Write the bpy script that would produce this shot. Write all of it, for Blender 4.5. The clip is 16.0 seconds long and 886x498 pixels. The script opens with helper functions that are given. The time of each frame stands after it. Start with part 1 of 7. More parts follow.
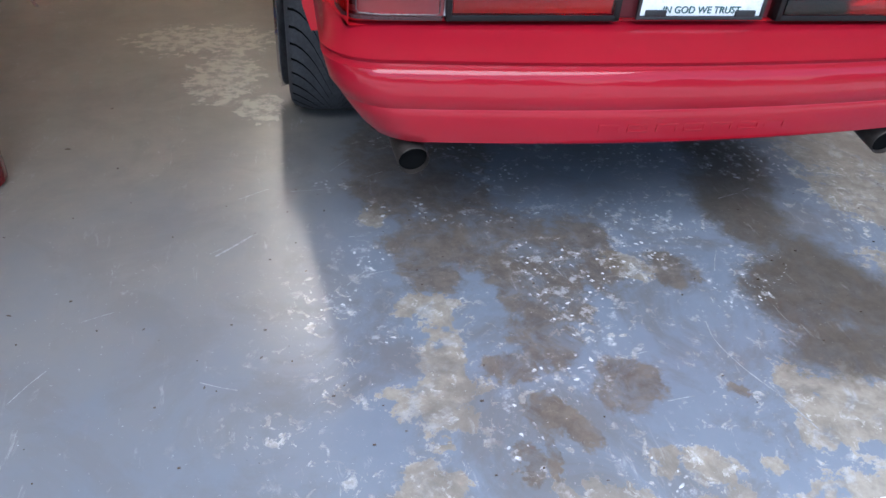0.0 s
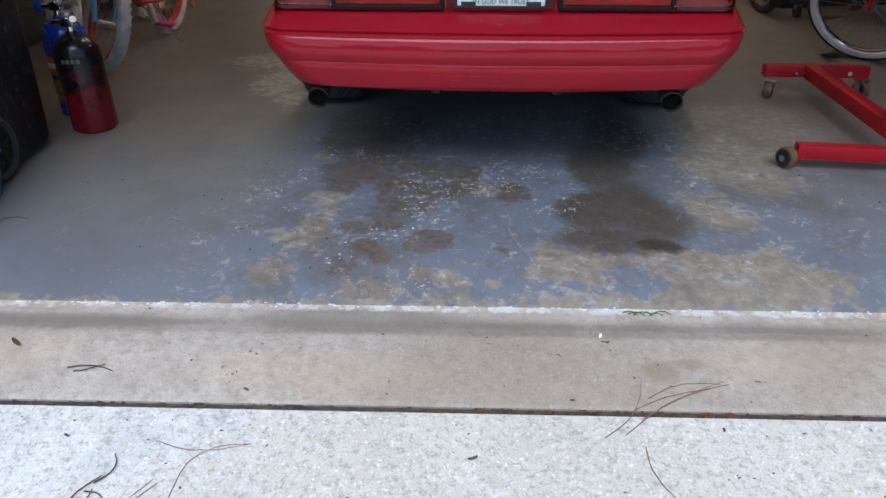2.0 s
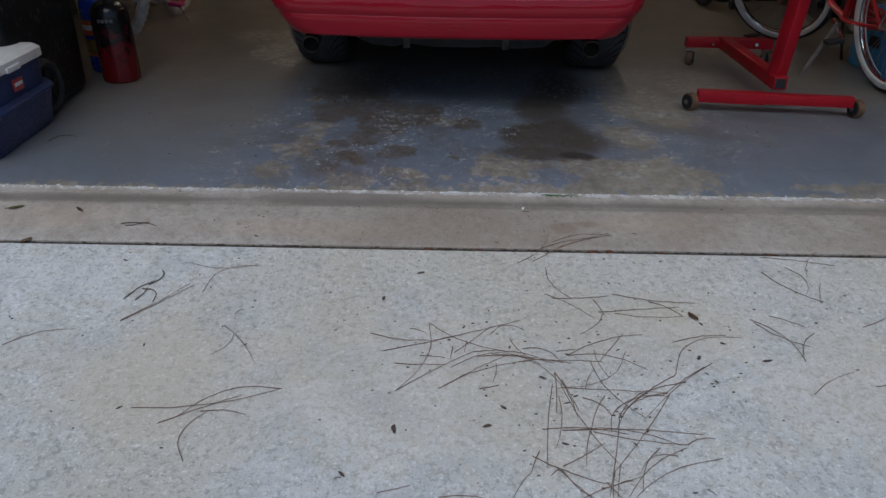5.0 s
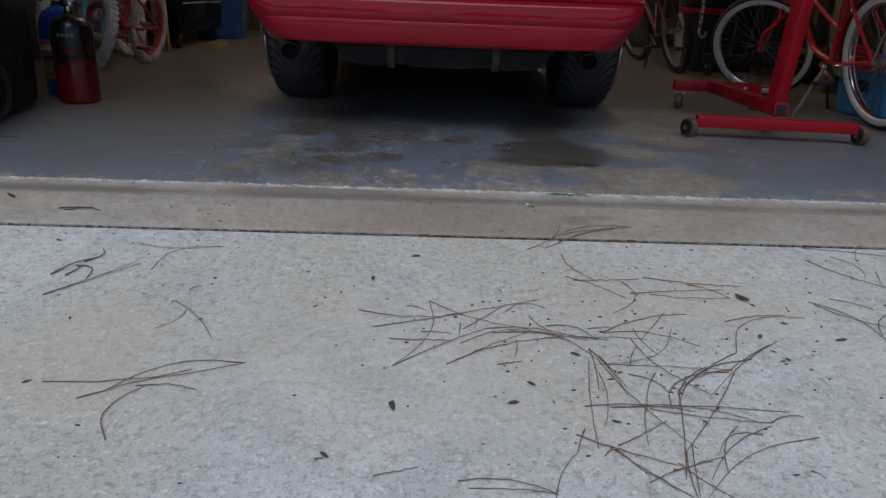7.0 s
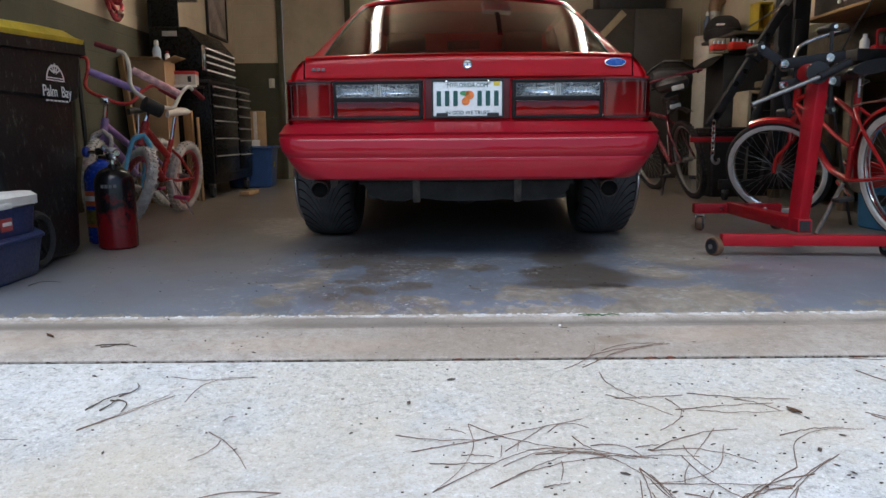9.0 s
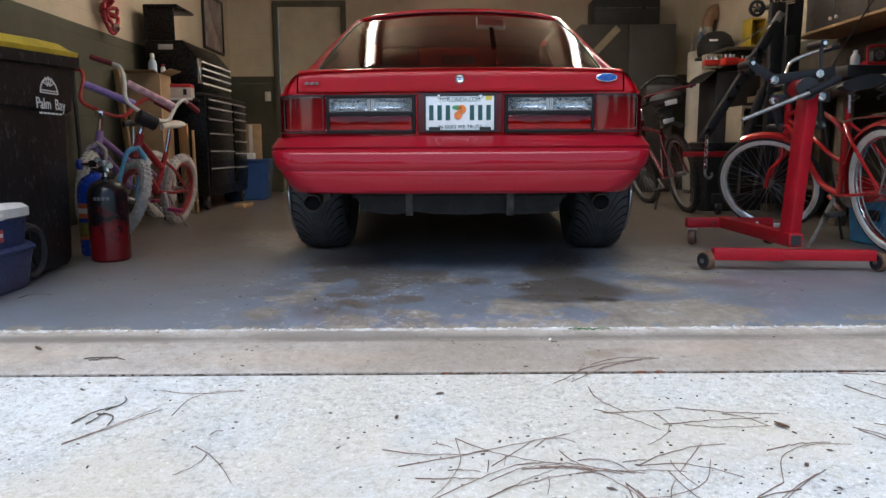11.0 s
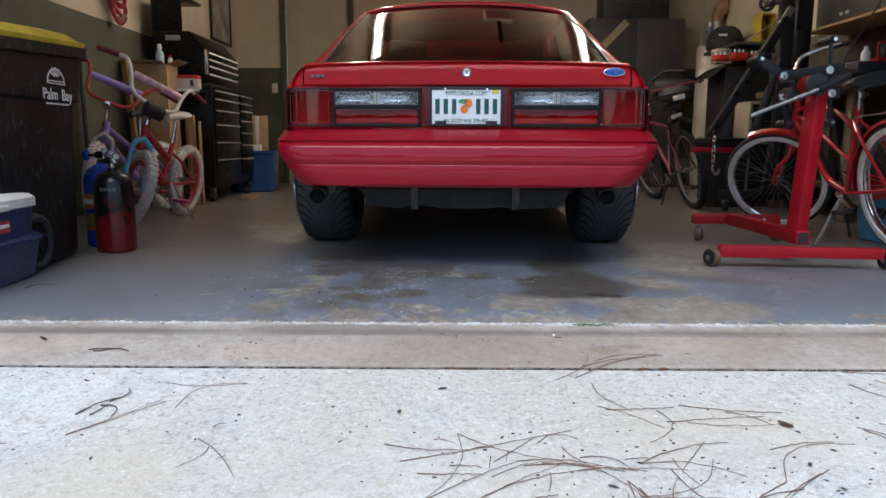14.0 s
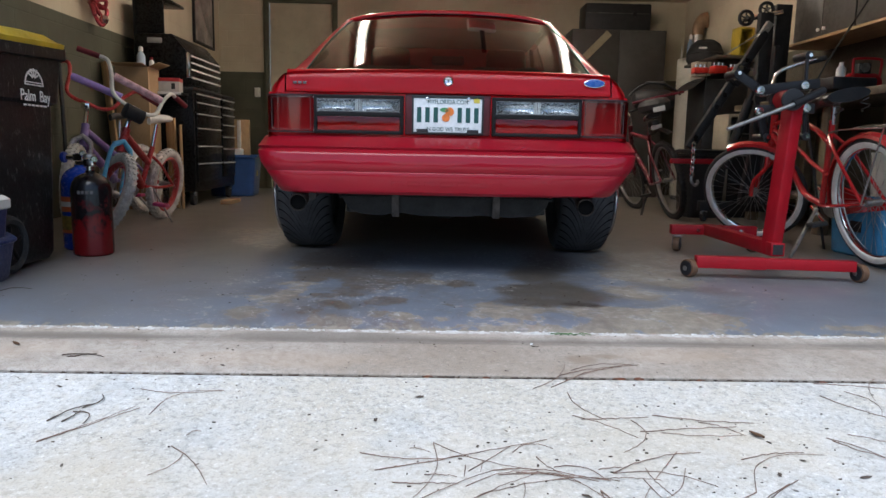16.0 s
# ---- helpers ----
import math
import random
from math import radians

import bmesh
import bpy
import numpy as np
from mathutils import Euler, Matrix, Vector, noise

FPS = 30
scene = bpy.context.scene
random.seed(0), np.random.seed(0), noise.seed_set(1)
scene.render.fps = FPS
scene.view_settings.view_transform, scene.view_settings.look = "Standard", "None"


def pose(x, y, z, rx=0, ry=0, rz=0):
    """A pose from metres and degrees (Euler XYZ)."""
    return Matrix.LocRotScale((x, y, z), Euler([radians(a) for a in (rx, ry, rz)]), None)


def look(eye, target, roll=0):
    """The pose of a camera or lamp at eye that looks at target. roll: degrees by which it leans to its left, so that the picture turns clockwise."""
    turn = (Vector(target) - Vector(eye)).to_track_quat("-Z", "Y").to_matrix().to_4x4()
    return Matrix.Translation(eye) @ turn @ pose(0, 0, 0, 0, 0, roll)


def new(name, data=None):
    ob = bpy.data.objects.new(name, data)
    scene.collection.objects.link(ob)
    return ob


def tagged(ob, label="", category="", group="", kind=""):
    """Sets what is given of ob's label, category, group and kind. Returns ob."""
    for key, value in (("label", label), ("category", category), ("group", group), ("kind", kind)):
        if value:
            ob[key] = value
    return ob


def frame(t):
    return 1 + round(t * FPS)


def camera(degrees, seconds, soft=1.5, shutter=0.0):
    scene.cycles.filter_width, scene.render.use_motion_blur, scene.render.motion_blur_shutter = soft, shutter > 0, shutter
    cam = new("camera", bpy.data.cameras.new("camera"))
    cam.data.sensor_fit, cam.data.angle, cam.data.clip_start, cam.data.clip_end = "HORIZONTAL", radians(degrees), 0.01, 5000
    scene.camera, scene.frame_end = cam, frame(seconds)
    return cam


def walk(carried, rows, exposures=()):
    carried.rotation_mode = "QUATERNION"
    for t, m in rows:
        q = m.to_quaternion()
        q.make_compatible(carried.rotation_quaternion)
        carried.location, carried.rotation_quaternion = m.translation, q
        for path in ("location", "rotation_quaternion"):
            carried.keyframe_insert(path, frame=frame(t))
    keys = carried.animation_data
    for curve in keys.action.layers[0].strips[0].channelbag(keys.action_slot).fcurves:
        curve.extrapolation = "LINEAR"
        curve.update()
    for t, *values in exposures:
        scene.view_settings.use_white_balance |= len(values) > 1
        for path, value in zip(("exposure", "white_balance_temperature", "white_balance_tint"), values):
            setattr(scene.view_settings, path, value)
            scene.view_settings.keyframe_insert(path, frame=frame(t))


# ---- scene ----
cam = camera(64.8, 16.0)
PATH = [
    (0, (-0.92, -0.552, 1.079), (-0.502, 1.004, -0.106), 4.6),
    (0.5, (-0.718, -0.828, 1.13), (-0.453, 0.785, -0.023), 1.0),
    (0.7, (-0.649, -0.974, 1.103), (-0.391, 0.672, -0.003), 5.0),
    (1, (-0.538, -1.153, 1.105), (-0.38, 0.511, 0.006), 3.4),
    (1.5, (-0.254, -1.369, 1.079), (-0.223, 0.337, 0.038), 4.2),
    (2, (-0.136, -1.572, 1.091), (-0.196, 0.153, 0.082), -0.3),
    (2.5, (-0.138, -1.883, 1.047), (-0.267, -0.139, 0.076), -0.5),
    (3, (-0.085, -2.083, 1.058), (-0.235, -0.374, 0.029), -0.4),
    (3.5, (0.004, -2.193, 1.05), (-0.054, -0.474, 0.03), 2.3),
    (4, (0.021, -2.239, 1.041), (-0.013, -0.507, 0.043), 1.4),
    (6.5, (-0.101, -2.333, 0.88), (-0.13, -0.521, 0.034), -0.1),
    (7, (-0.104, -2.154, 0.579), (-0.036, -0.28, -0.118), 2.3),
    (7.5, (-0.098, -2.156, 0.565), (-0.038, -0.199, 0.157), 1.9),
    (8, (-0.087, -2.173, 0.541), (-0.015, -0.198, 0.233), 1.0),
    (8.5, (-0.099, -2.168, 0.536), (-0.067, -0.197, 0.201), -0.6),
    (9, (-0.125, -2.165, 0.541), (-0.13, -0.191, 0.223), -0.5),
    (11.5, (-0.102, -2.168, 0.543), (-0.094, -0.187, 0.262), -0.3),
    (12, (-0.1, -2.162, 0.54), (-0.092, -0.185, 0.242), -0.5),
    (12.5, (-0.1, -2.162, 0.545), (-0.104, -0.187, 0.235), -0.6),
    (13, (-0.096, -2.165, 0.544), (-0.117, -0.189, 0.234), -0.6),
    (13.5, (-0.103, -2.169, 0.55), (-0.123, -0.192, 0.245), -0.3),
    (14, (-0.103, -2.163, 0.547), (-0.114, -0.185, 0.246), 0.2),
    (14.5, (-0.089, -2.16, 0.548), (-0.085, -0.182, 0.249), 0.4),
    (15, (-0.084, -2.165, 0.551), (-0.061, -0.187, 0.255), 0.5),
    (15.5, (-0.086, -2.167, 0.553), (-0.056, -0.189, 0.263), 0.9),
    (16, (-0.094, -2.169, 0.554), (-0.054, -0.19, 0.272), 1.1),
]
EXPO = [(0.0, 1.74, 5750, 10), (0.5, 1.74, 5850, 10), (1.0, 1.49, 5950, 10), (1.5, 1.17, 6000, 10), (2.0, 0.88, 6050, 10), (2.5, 0.54, 6080, 10), (3.0, 0.09, 6060, 10), (3.5, -0.15, 6100, 10), (4.0, -0.22, 6130, 10), (6.5, -0.30, 6180, 10), (7.0, -0.28, 6200, 10), (7.5, -0.06, 6200, 10), (8.0, 0.44, 6170, 10), (8.5, 0.65, 6150, 10), (9.0, 0.72, 6130, 10), (11.5, 0.89, 6130, 10), (14.0, 0.84, 6130, 10), (16.0, 0.90, 6130, 10)]
walk(cam, [(t, look(eye, target, roll)) for t, eye, target, roll in PATH], EXPO)

# ---- world and lights ----
world = bpy.data.worlds.new("overcast_sky")
scene.world = world
world.use_nodes = True
wn = world.node_tree
sky = wn.nodes.new("ShaderNodeTexSky")
sky.sky_type = "NISHITA"
sky.sun_disc = False
sky.sun_elevation = radians(64)
sky.sun_rotation = radians(193)
sky.dust_density = 1.2
wn.links.new(sky.outputs[0], wn.nodes["Background"].inputs[0])
wn.nodes["Background"].inputs[1].default_value = 0.10
sun_data = bpy.data.lights.new("sun", "SUN")
sun_data.energy, sun_data.angle, sun_data.color = 1.9, radians(60), (0.96, 0.98, 1.0)
sun = new("sun", sun_data)
sun.matrix_world = look((-1.5, -6.5, 14), (0, 0, 0))
TUBE_POWER = 28.0

# ---- mesh helpers ----


def part(name, bm, material, parent=None, label=""):
    """Links a bmesh as one mesh object under its parent."""
    me = bpy.data.meshes.new(name)
    bmesh.ops.recalc_face_normals(bm, faces=bm.faces)
    bm.to_mesh(me)
    bm.free()
    me.shade_smooth()
    me.set_sharp_from_angle(angle=radians(38))
    if material is not None:
        me.materials.append(material)
    ob = new(name, me)
    if parent is not None:
        ob.parent = parent
    return tagged(ob, label)


def shared(name, me, parent, m, label=""):
    """Another object on a mesh that exists."""
    ob = new(name, me)
    ob.parent = parent
    ob.matrix_basis = m
    return tagged(ob, label)


def thing(name, m, label, category, group="", kind=""):
    ob = new(name)
    ob.empty_display_size = 0.1
    ob.matrix_basis = m
    return tagged(ob, label, category, group, kind)


def box(c, s, bev=0.0, seg=2, bm=None, m=None):
    bm = bm or bmesh.new()
    g = bmesh.ops.create_cube(bm, size=1.0, matrix=(m or Matrix()) @ Matrix.Translation(c) @ Matrix.Diagonal((*s, 1)))
    if bev:
        es = list({e for v in g["verts"] for e in v.link_edges})
        bmesh.ops.bevel(bm, geom=es, offset=bev, segments=seg, affect="EDGES", profile=0.5)
    return bm


def ringed(rings, closed=True, capped=False, bm=None):
    """A skin over rings of points, all of one length. closed: each ring is a loop."""
    bm = bm or bmesh.new()
    rows = [[bm.verts.new(p) for p in r] for r in rings]
    n = len(rows[0])
    for a, b in zip(rows, rows[1:]):
        for i in range(n if closed else n - 1):
            j = (i + 1) % n
            bm.faces.new((a[i], a[j], b[j], b[i]))
    if capped:
        bm.faces.new(rows[0][::-1])
        bm.faces.new(rows[-1])
    return bm


def tube(pts, r, n=8, bm=None, closed=False, capped=True, r1=None):
    """A round tube along points; r1 is the radius at its end."""
    pts = [Vector(p) for p in pts]
    k = len(pts)
    rings, side = [], None
    for i, p in enumerate(pts):
        a = pts[(i - 1) % k] if closed or i else p
        b = pts[(i + 1) % k] if closed or i < k - 1 else p
        d = (b - a).normalized()
        if side is None:
            side = d.orthogonal().normalized()
        side = (side - d * side.dot(d)).normalized()
        up = d.cross(side)
        rr = r if r1 is None else r + (r1 - r) * i / max(1, k - 1)
        rings.append([p + (side * math.cos(t) + up * math.sin(t)) * rr for t in [2 * math.pi * q / n for q in range(n)]])
    if closed:
        rings.append(rings[0])
        bm = ringed(rings, True, False, bm)
        bmesh.ops.remove_doubles(bm, verts=bm.verts, dist=1e-6)
        return bm
    return ringed(rings, True, capped, bm)


def bow(pts, n=6):
    """A smooth line through points (Catmull-Rom)."""
    p = [Vector(q) for q in pts]
    p = [p[0] * 2 - p[1]] + p + [p[-1] * 2 - p[-2]]
    out = []
    for i in range(1, len(p) - 2):
        for s in range(n):
            t = s / n
            a, b, c, d = p[i - 1:i + 3]
            out.append(0.5 * ((2 * b) + (c - a) * t + (2 * a - 5 * b + 4 * c - d) * t * t + (3 * b - a - 3 * c + d) * t ** 3))
    return out + [p[-2]]


def rod(a, b, r, n=12, bm=None, r1=None):
    return tube([a, b], r, n, bm, r1=r1)


def beam(a, b, w, h, bev=0.003, bm=None):
    """A square bar from a to b, w wide and h high."""
    a, b = Vector(a), Vector(b)
    d = b - a
    m = Matrix.Translation((a + b) / 2) @ d.to_track_quat("X", "Z").to_matrix().to_4x4()
    return box((0, 0, 0), (d.length, w, h), bev, 2, bm, m)


def lathe(prof, n=24, bm=None, m=None, capped=True):
    """A turned shape: (radius, height) pairs about z."""
    m = m or Matrix()
    rings = [[m @ Vector((r * math.cos(2 * math.pi * q / n), r * math.sin(2 * math.pi * q / n), z)) for q in range(n)] for r, z in prof]
    return ringed(rings, True, capped, bm)


def hoop(R, r, n=40, k=8, bm=None, m=None, flat=1.0):
    """A ring about y. flat: its thickness across over its thickness outwards."""
    m = m or Matrix()
    rings = []
    for i in range(n + 1):
        a = 2 * math.pi * i / n
        rings.append([m @ Vector(((R + r * math.cos(t)) * math.cos(a), r * flat * math.sin(t), (R + r * math.cos(t)) * math.sin(a))) for t in [2 * math.pi * q / k for q in range(k)]])
    bm = ringed(rings, True, False, bm)
    bmesh.ops.remove_doubles(bm, verts=bm.verts, dist=1e-6)
    return bm


def sheet(f, nu, nv, thick=0.0, bm=None):
    """A patch f(u, v), u and v from 0 to 1."""
    bm = ringed([[f(i / nu, j / nv) for i in range(nu + 1)] for j in range(nv + 1)], False, False, bm)
    if thick:
        bmesh.ops.solidify(bm, geom=list(bm.faces), thickness=thick)
    return bm


def prism(outline, depth, bm=None, m=None, bev=0.0):
    """A flat outline of (x, z) points, drawn out along y from 0 to depth."""
    m = m or Matrix()
    bm = bm or bmesh.new()
    a = [bm.verts.new(m @ Vector((x, 0, z))) for x, z in outline]
    b = [bm.verts.new(m @ Vector((x, depth, z))) for x, z in outline]
    fs = [bm.faces.new(a), bm.faces.new(b[::-1])]
    n = len(a)
    for i in range(n):
        fs.append(bm.faces.new((a[i], b[i], b[(i + 1) % n], a[(i + 1) % n])))
    if bev:
        es = list({e for f in fs for e in f.edges})
        bmesh.ops.bevel(bm, geom=es, offset=bev, segments=2, affect="EDGES", profile=0.5)
    return bm


def lettering(text, size, m, material, parent, label="", depth=0.001, squeeze=1.0, name="lettering"):
    """Flat letters as one mesh, centred; they stand in x and z of m, facing -y."""
    cu = bpy.data.curves.new("letters", "FONT")
    cu.body, cu.size, cu.align_x, cu.align_y, cu.extrude = text, size, "CENTER", "CENTER", depth
    ob = bpy.data.objects.new("letters", cu)
    scene.collection.objects.link(ob)
    me = bpy.data.meshes.new_from_object(ob.evaluated_get(bpy.context.evaluated_depsgraph_get()))
    bpy.data.objects.remove(ob)
    me.materials.clear()
    me.materials.append(material)
    me.transform(Matrix.Diagonal((squeeze, 1, 1, 1)))
    return shared(name, me, parent, m @ pose(0, 0, 0, 90, 0, 0), label)


# ---- materials ----
MATS = {}


def nodes(name):
    m = bpy.data.materials.new(name)
    m.use_nodes = True
    t = m.node_tree
    return m, t, t.nodes["Principled BSDF"]


def link(t, a, b):
    t.links.new(a, b)


def math_node(t, op, a, b=None, c=None, clamp=False):
    n = t.nodes.new("ShaderNodeMath")
    n.operation, n.use_clamp = op, clamp
    for i, v in enumerate((a, b, c)):
        if v is None:
            continue
        if isinstance(v, (int, float)):
            n.inputs[i].default_value = v
        else:
            link(t, v, n.inputs[i])
    return n.outputs[0]


def noise_node(t, vec, scale, detail=6.0, rough=0.6, distortion=0.0):
    n = t.nodes.new("ShaderNodeTexNoise")
    n.inputs["Scale"].default_value, n.inputs["Detail"].default_value = scale, detail
    n.inputs["Roughness"].default_value, n.inputs["Distortion"].default_value = rough, distortion
    if vec is not None:
        link(t, vec, n.inputs["Vector"])
    return n.outputs[0]


def ramp(t, fac, lo, hi, a=0.0, b=1.0):
    n = t.nodes.new("ShaderNodeMapRange")
    n.interpolation_type = "SMOOTHSTEP"
    link(t, fac, n.inputs[0])
    for i, v in zip((1, 2, 3, 4), (lo, hi, a, b)):
        n.inputs[i].default_value = v
    return n.outputs[0]


def mix(t, fac, a, b):
    n = t.nodes.new("ShaderNodeMix")
    n.data_type = "RGBA"
    if isinstance(fac, (int, float)):
        n.inputs[0].default_value = fac
    else:
        link(t, fac, n.inputs[0])
    for i, v in ((6, a), (7, b)):
        if isinstance(v, tuple):
            n.inputs[i].default_value = (*v, 1)
        else:
            link(t, v, n.inputs[i])
    return n.outputs[2]


def bump(t, bsdf, height, strength=0.3, distance=0.002):
    n = t.nodes.new("ShaderNodeBump")
    n.inputs["Strength"].default_value, n.inputs["Distance"].default_value = strength, distance
    link(t, height, n.inputs["Height"])
    link(t, n.outputs[0], bsdf.inputs["Normal"])


def coords(t, kind="Object"):
    return t.nodes.new("ShaderNodeTexCoord").outputs[kind]


def surface(name, base, rough=0.5, metal=0.0, vary=0.25, scale=8.0, dirt=None, dirt_amount=0.35, grain=0.2, coat=0.0, stretch=None, rough_vary=0.12, spec=0.5):
    """A plain material with stains at two scales, uneven gloss and a fine grain."""
    if name in MATS:
        return MATS[name]
    m, t, b = nodes(name)
    v = coords(t)
    if stretch:
        mp = t.nodes.new("ShaderNodeMapping")
        mp.inputs["Scale"].default_value = stretch
        link(t, v, mp.inputs[0])
        v = mp.outputs[0]
    big, fine = noise_node(t, v, scale), noise_node(t, v, scale * 9, 4, 0.7)
    lo = tuple(c * (1 - vary) for c in base)
    hi = tuple(min(1, c * (1 + vary * 0.6)) for c in base)
    col = mix(t, ramp(t, big, 0.3, 0.7), lo, hi)
    col = mix(t, math_node(t, "MULTIPLY", ramp(t, fine, 0.45, 0.75), vary * 0.6), col, lo)
    d = dirt or tuple(c * 0.45 for c in base)
    mask = math_node(t, "MULTIPLY", ramp(t, noise_node(t, v, scale * 2.7, 8, 0.7), 0.55, 0.72), dirt_amount)
    col = mix(t, mask, col, d)
    link(t, col, b.inputs["Base Color"])
    link(t, ramp(t, fine, 0.3, 0.7, max(0.02, rough - rough_vary), min(1, rough + rough_vary)), b.inputs["Roughness"])
    b.inputs["Metallic"].default_value = metal
    b.inputs["Specular IOR Level"].default_value = spec
    b.inputs["Coat Weight"].default_value = coat
    b.inputs["Coat Roughness"].default_value = 0.06
    if grain:
        bump(t, b, fine, grain, 0.001)
    MATS[name] = m
    return m


def wood(name, base, dark, scale=1.0, axis=2):
    if name in MATS:
        return MATS[name]
    m, t, b = nodes(name)
    mp = t.nodes.new("ShaderNodeMapping")
    s = [14 * scale] * 3
    s[axis] = 1.2 * scale
    mp.inputs["Scale"].default_value = s
    link(t, coords(t), mp.inputs[0])
    g = noise_node(t, mp.outputs[0], 2.0, 8, 0.65, 1.2)
    f = noise_node(t, mp.outputs[0], 12.0, 4, 0.6)
    col = mix(t, ramp(t, g, 0.3, 0.7), dark, base)
    col = mix(t, math_node(t, "MULTIPLY", ramp(t, f, 0.5, 0.8), 0.4), col, dark)
    link(t, col, b.inputs["Base Color"])
    b.inputs["Roughness"].default_value = 0.65
    bump(t, b, f, 0.2, 0.001)
    MATS[name] = m
    return m


def spots_mask(t, x, y, spots, wobble, soft=0.35):
    """The union of soft ellipses (x, y, rx, ry) in plan, their rims frayed by wobble."""
    out = None
    for cx, cy, rx, ry in spots:
        dx = math_node(t, "MULTIPLY", math_node(t, "SUBTRACT", x, cx), 1 / rx)
        dy = math_node(t, "MULTIPLY", math_node(t, "SUBTRACT", y, cy), 1 / ry)
        d = math_node(t, "SUBTRACT", 1.0, math_node(t, "ADD", math_node(t, "MULTIPLY", dx, dx), math_node(t, "MULTIPLY", dy, dy)))
        out = d if out is None else math_node(t, "SMOOTH_MAX", out, d, 0.3)
    return ramp(t, math_node(t, "ADD", math_node(t, "MAXIMUM", out, -9.0), wobble), -soft, soft)


# Where the grey-blue floor paint has worn off, soaked oil, or holds spilt white paint.
BARE = [(-0.62, 0.46, 0.056, 0.142), (-0.69, 0.36, 0.077, 0.061), (-0.71, 0.16, 0.056, 0.068), (-0.67, 0.26, 0.017, 0.014), (-0.39, 0.09, 0.054, 0.053), (-0.48, 0.09, 0.021, 0.047), (-0.26, 0.16, 0.032, 0.019), (-0.70, 1.05, 0.036, 0.059), (-0.63, 0.65, 0.066, 0.05), (0.11, 0.16, 0.075, 0.043), (0.11, 0.26, 0.039, 0.096), (0.11, 0.04, 0.19, 0.04), (0.32, 0.22, 0.079, 0.063), (0.55, 0.18, 0.148, 0.167), (0.42, 0.03, 0.136, 0.041), (-0.01, 0.04, 0.049, 0.023), (0.89, 0.98, 0.206, 0.184), (1.09, 1.39, 0.249, 0.243), (0.97, 0.79, 0.14, 0.107), (-0.17, 0.12, 0.052, 0.038)]
BARE += [(-0.26, 0.14, 0.026, 0.025), (-0.15, 0.05, 0.029, 0.023), (-0.05, 0.12, 0.031, 0.012), (-0.21, 0.05, 0.038, 0.017), (0.69, 0.65, 0.086, 0.094), (-0.08, 0.73, 0.054, 0.06), (-1.2, 2.42, 0.24, 0.14), (-1.12, 2.02, 0.10, 0.2), (-1.0, 1.75, 0.07, 0.1), (1.5, 0.08, 0.3, 0.03), (0.82, 0.16, 0.15, 0.10), (0.9, 1.34, 0.166, 0.273), (0.22, 0.2, 0.10, 0.15), (0.62, 0.22, 0.26, 0.13), (0.75, 0.06, 0.22, 0.05), (0.73, 0.52, 0.11, 0.11)]
KEPT = [(0.35, 0.13, 0.06, 0.074), (0.59, 0.9, 0.096, 0.119), (0.66, 0.36, 0.12, 0.077), (0.69, 0.78, 0.075, 0.078), (0.25, 0.1, 0.021, 0.017), (0.18, 0.11, 0.031, 0.021)]
OILY = [(-0.58, 0.85, 0.096, 0.14), (-0.63, 1.19, 0.115, 0.135), (-0.45, 1.11, 0.108, 0.128), (-0.37, 0.86, 0.136, 0.154), (-0.39, 0.66, 0.051, 0.101), (-0.38, 0.51, 0.07, 0.089), (-0.48, 0.43, 0.051, 0.041), (-0.29, 0.7, 0.071, 0.126), (-0.16, 0.81, 0.075, 0.151), (-0.45, 0.29, 0.043, 0.05), (-0.4, 0.24, 0.03, 0.036), (-0.52, 0.18, 0.02, 0.038), (-0.48, 0.19, 0.014, 0.041), (-0.26, 0.34, 0.06, 0.069), (-0.21, 0.35, 0.041, 0.047), (0.03, 0.7, 0.06, 0.066), (-0.03, 0.29, 0.02, 0.016), (-0.51, 1.4, 0.2, 0.2)]
SOAKED = [(0.38, 0.94, 0.099, 0.215), (0.43, 0.61, 0.129, 0.178), (0.28, 0.56, 0.098, 0.127), (0.48, 0.5, 0.117, 0.142), (0.32, 0.36, 0.157, 0.08), (0.47, 0.34, 0.073, 0.049), (0.48, 1.14, 0.1, 0.134), (0.51, 1.35, 0.113, 0.25)]
# spots under the car: real flecks, added to so its shade looks lighter
SPILT = [(-0.7, 1.05, 0.038, 0.054), (-0.55, 1.05, 0.033, 0.054), (-0.8, 1.21, 0.047, 0.036), (-0.75, 0.85, 0.071, 0.058), (-0.82, 0.69, 0.044, 0.041), (-0.72, 0.58, 0.048, 0.028), (-0.26, 0.62, 0.091, 0.118), (-0.28, 0.78, 0.085, 0.09), (-0.36, 0.4, 0.082, 0.048), (-0.3, 1.23, 0.1, 0.094), (0.17, 0.6, 0.06, 0.09), (-0.52, 0.25, 0.029, 0.092), (-0.28, 0.13, 0.069, 0.038), (-0.65, 0.01, 0.088, 0.018), (-0.34, 1.02, 0.178, 0.052), (0.29, 1.34, 0.115, 0.108), (0.55, 1.25, 0.182, 0.114), (-0.35, 1.45, 0.25, 0.10), (0.02, 1.30, 0.18, 0.08), (0.25, 1.52, 0.3, 0.12), (-0.12, 0.72, 0.06, 0.06), (0.05, 0.9, 0.12, 0.15)]


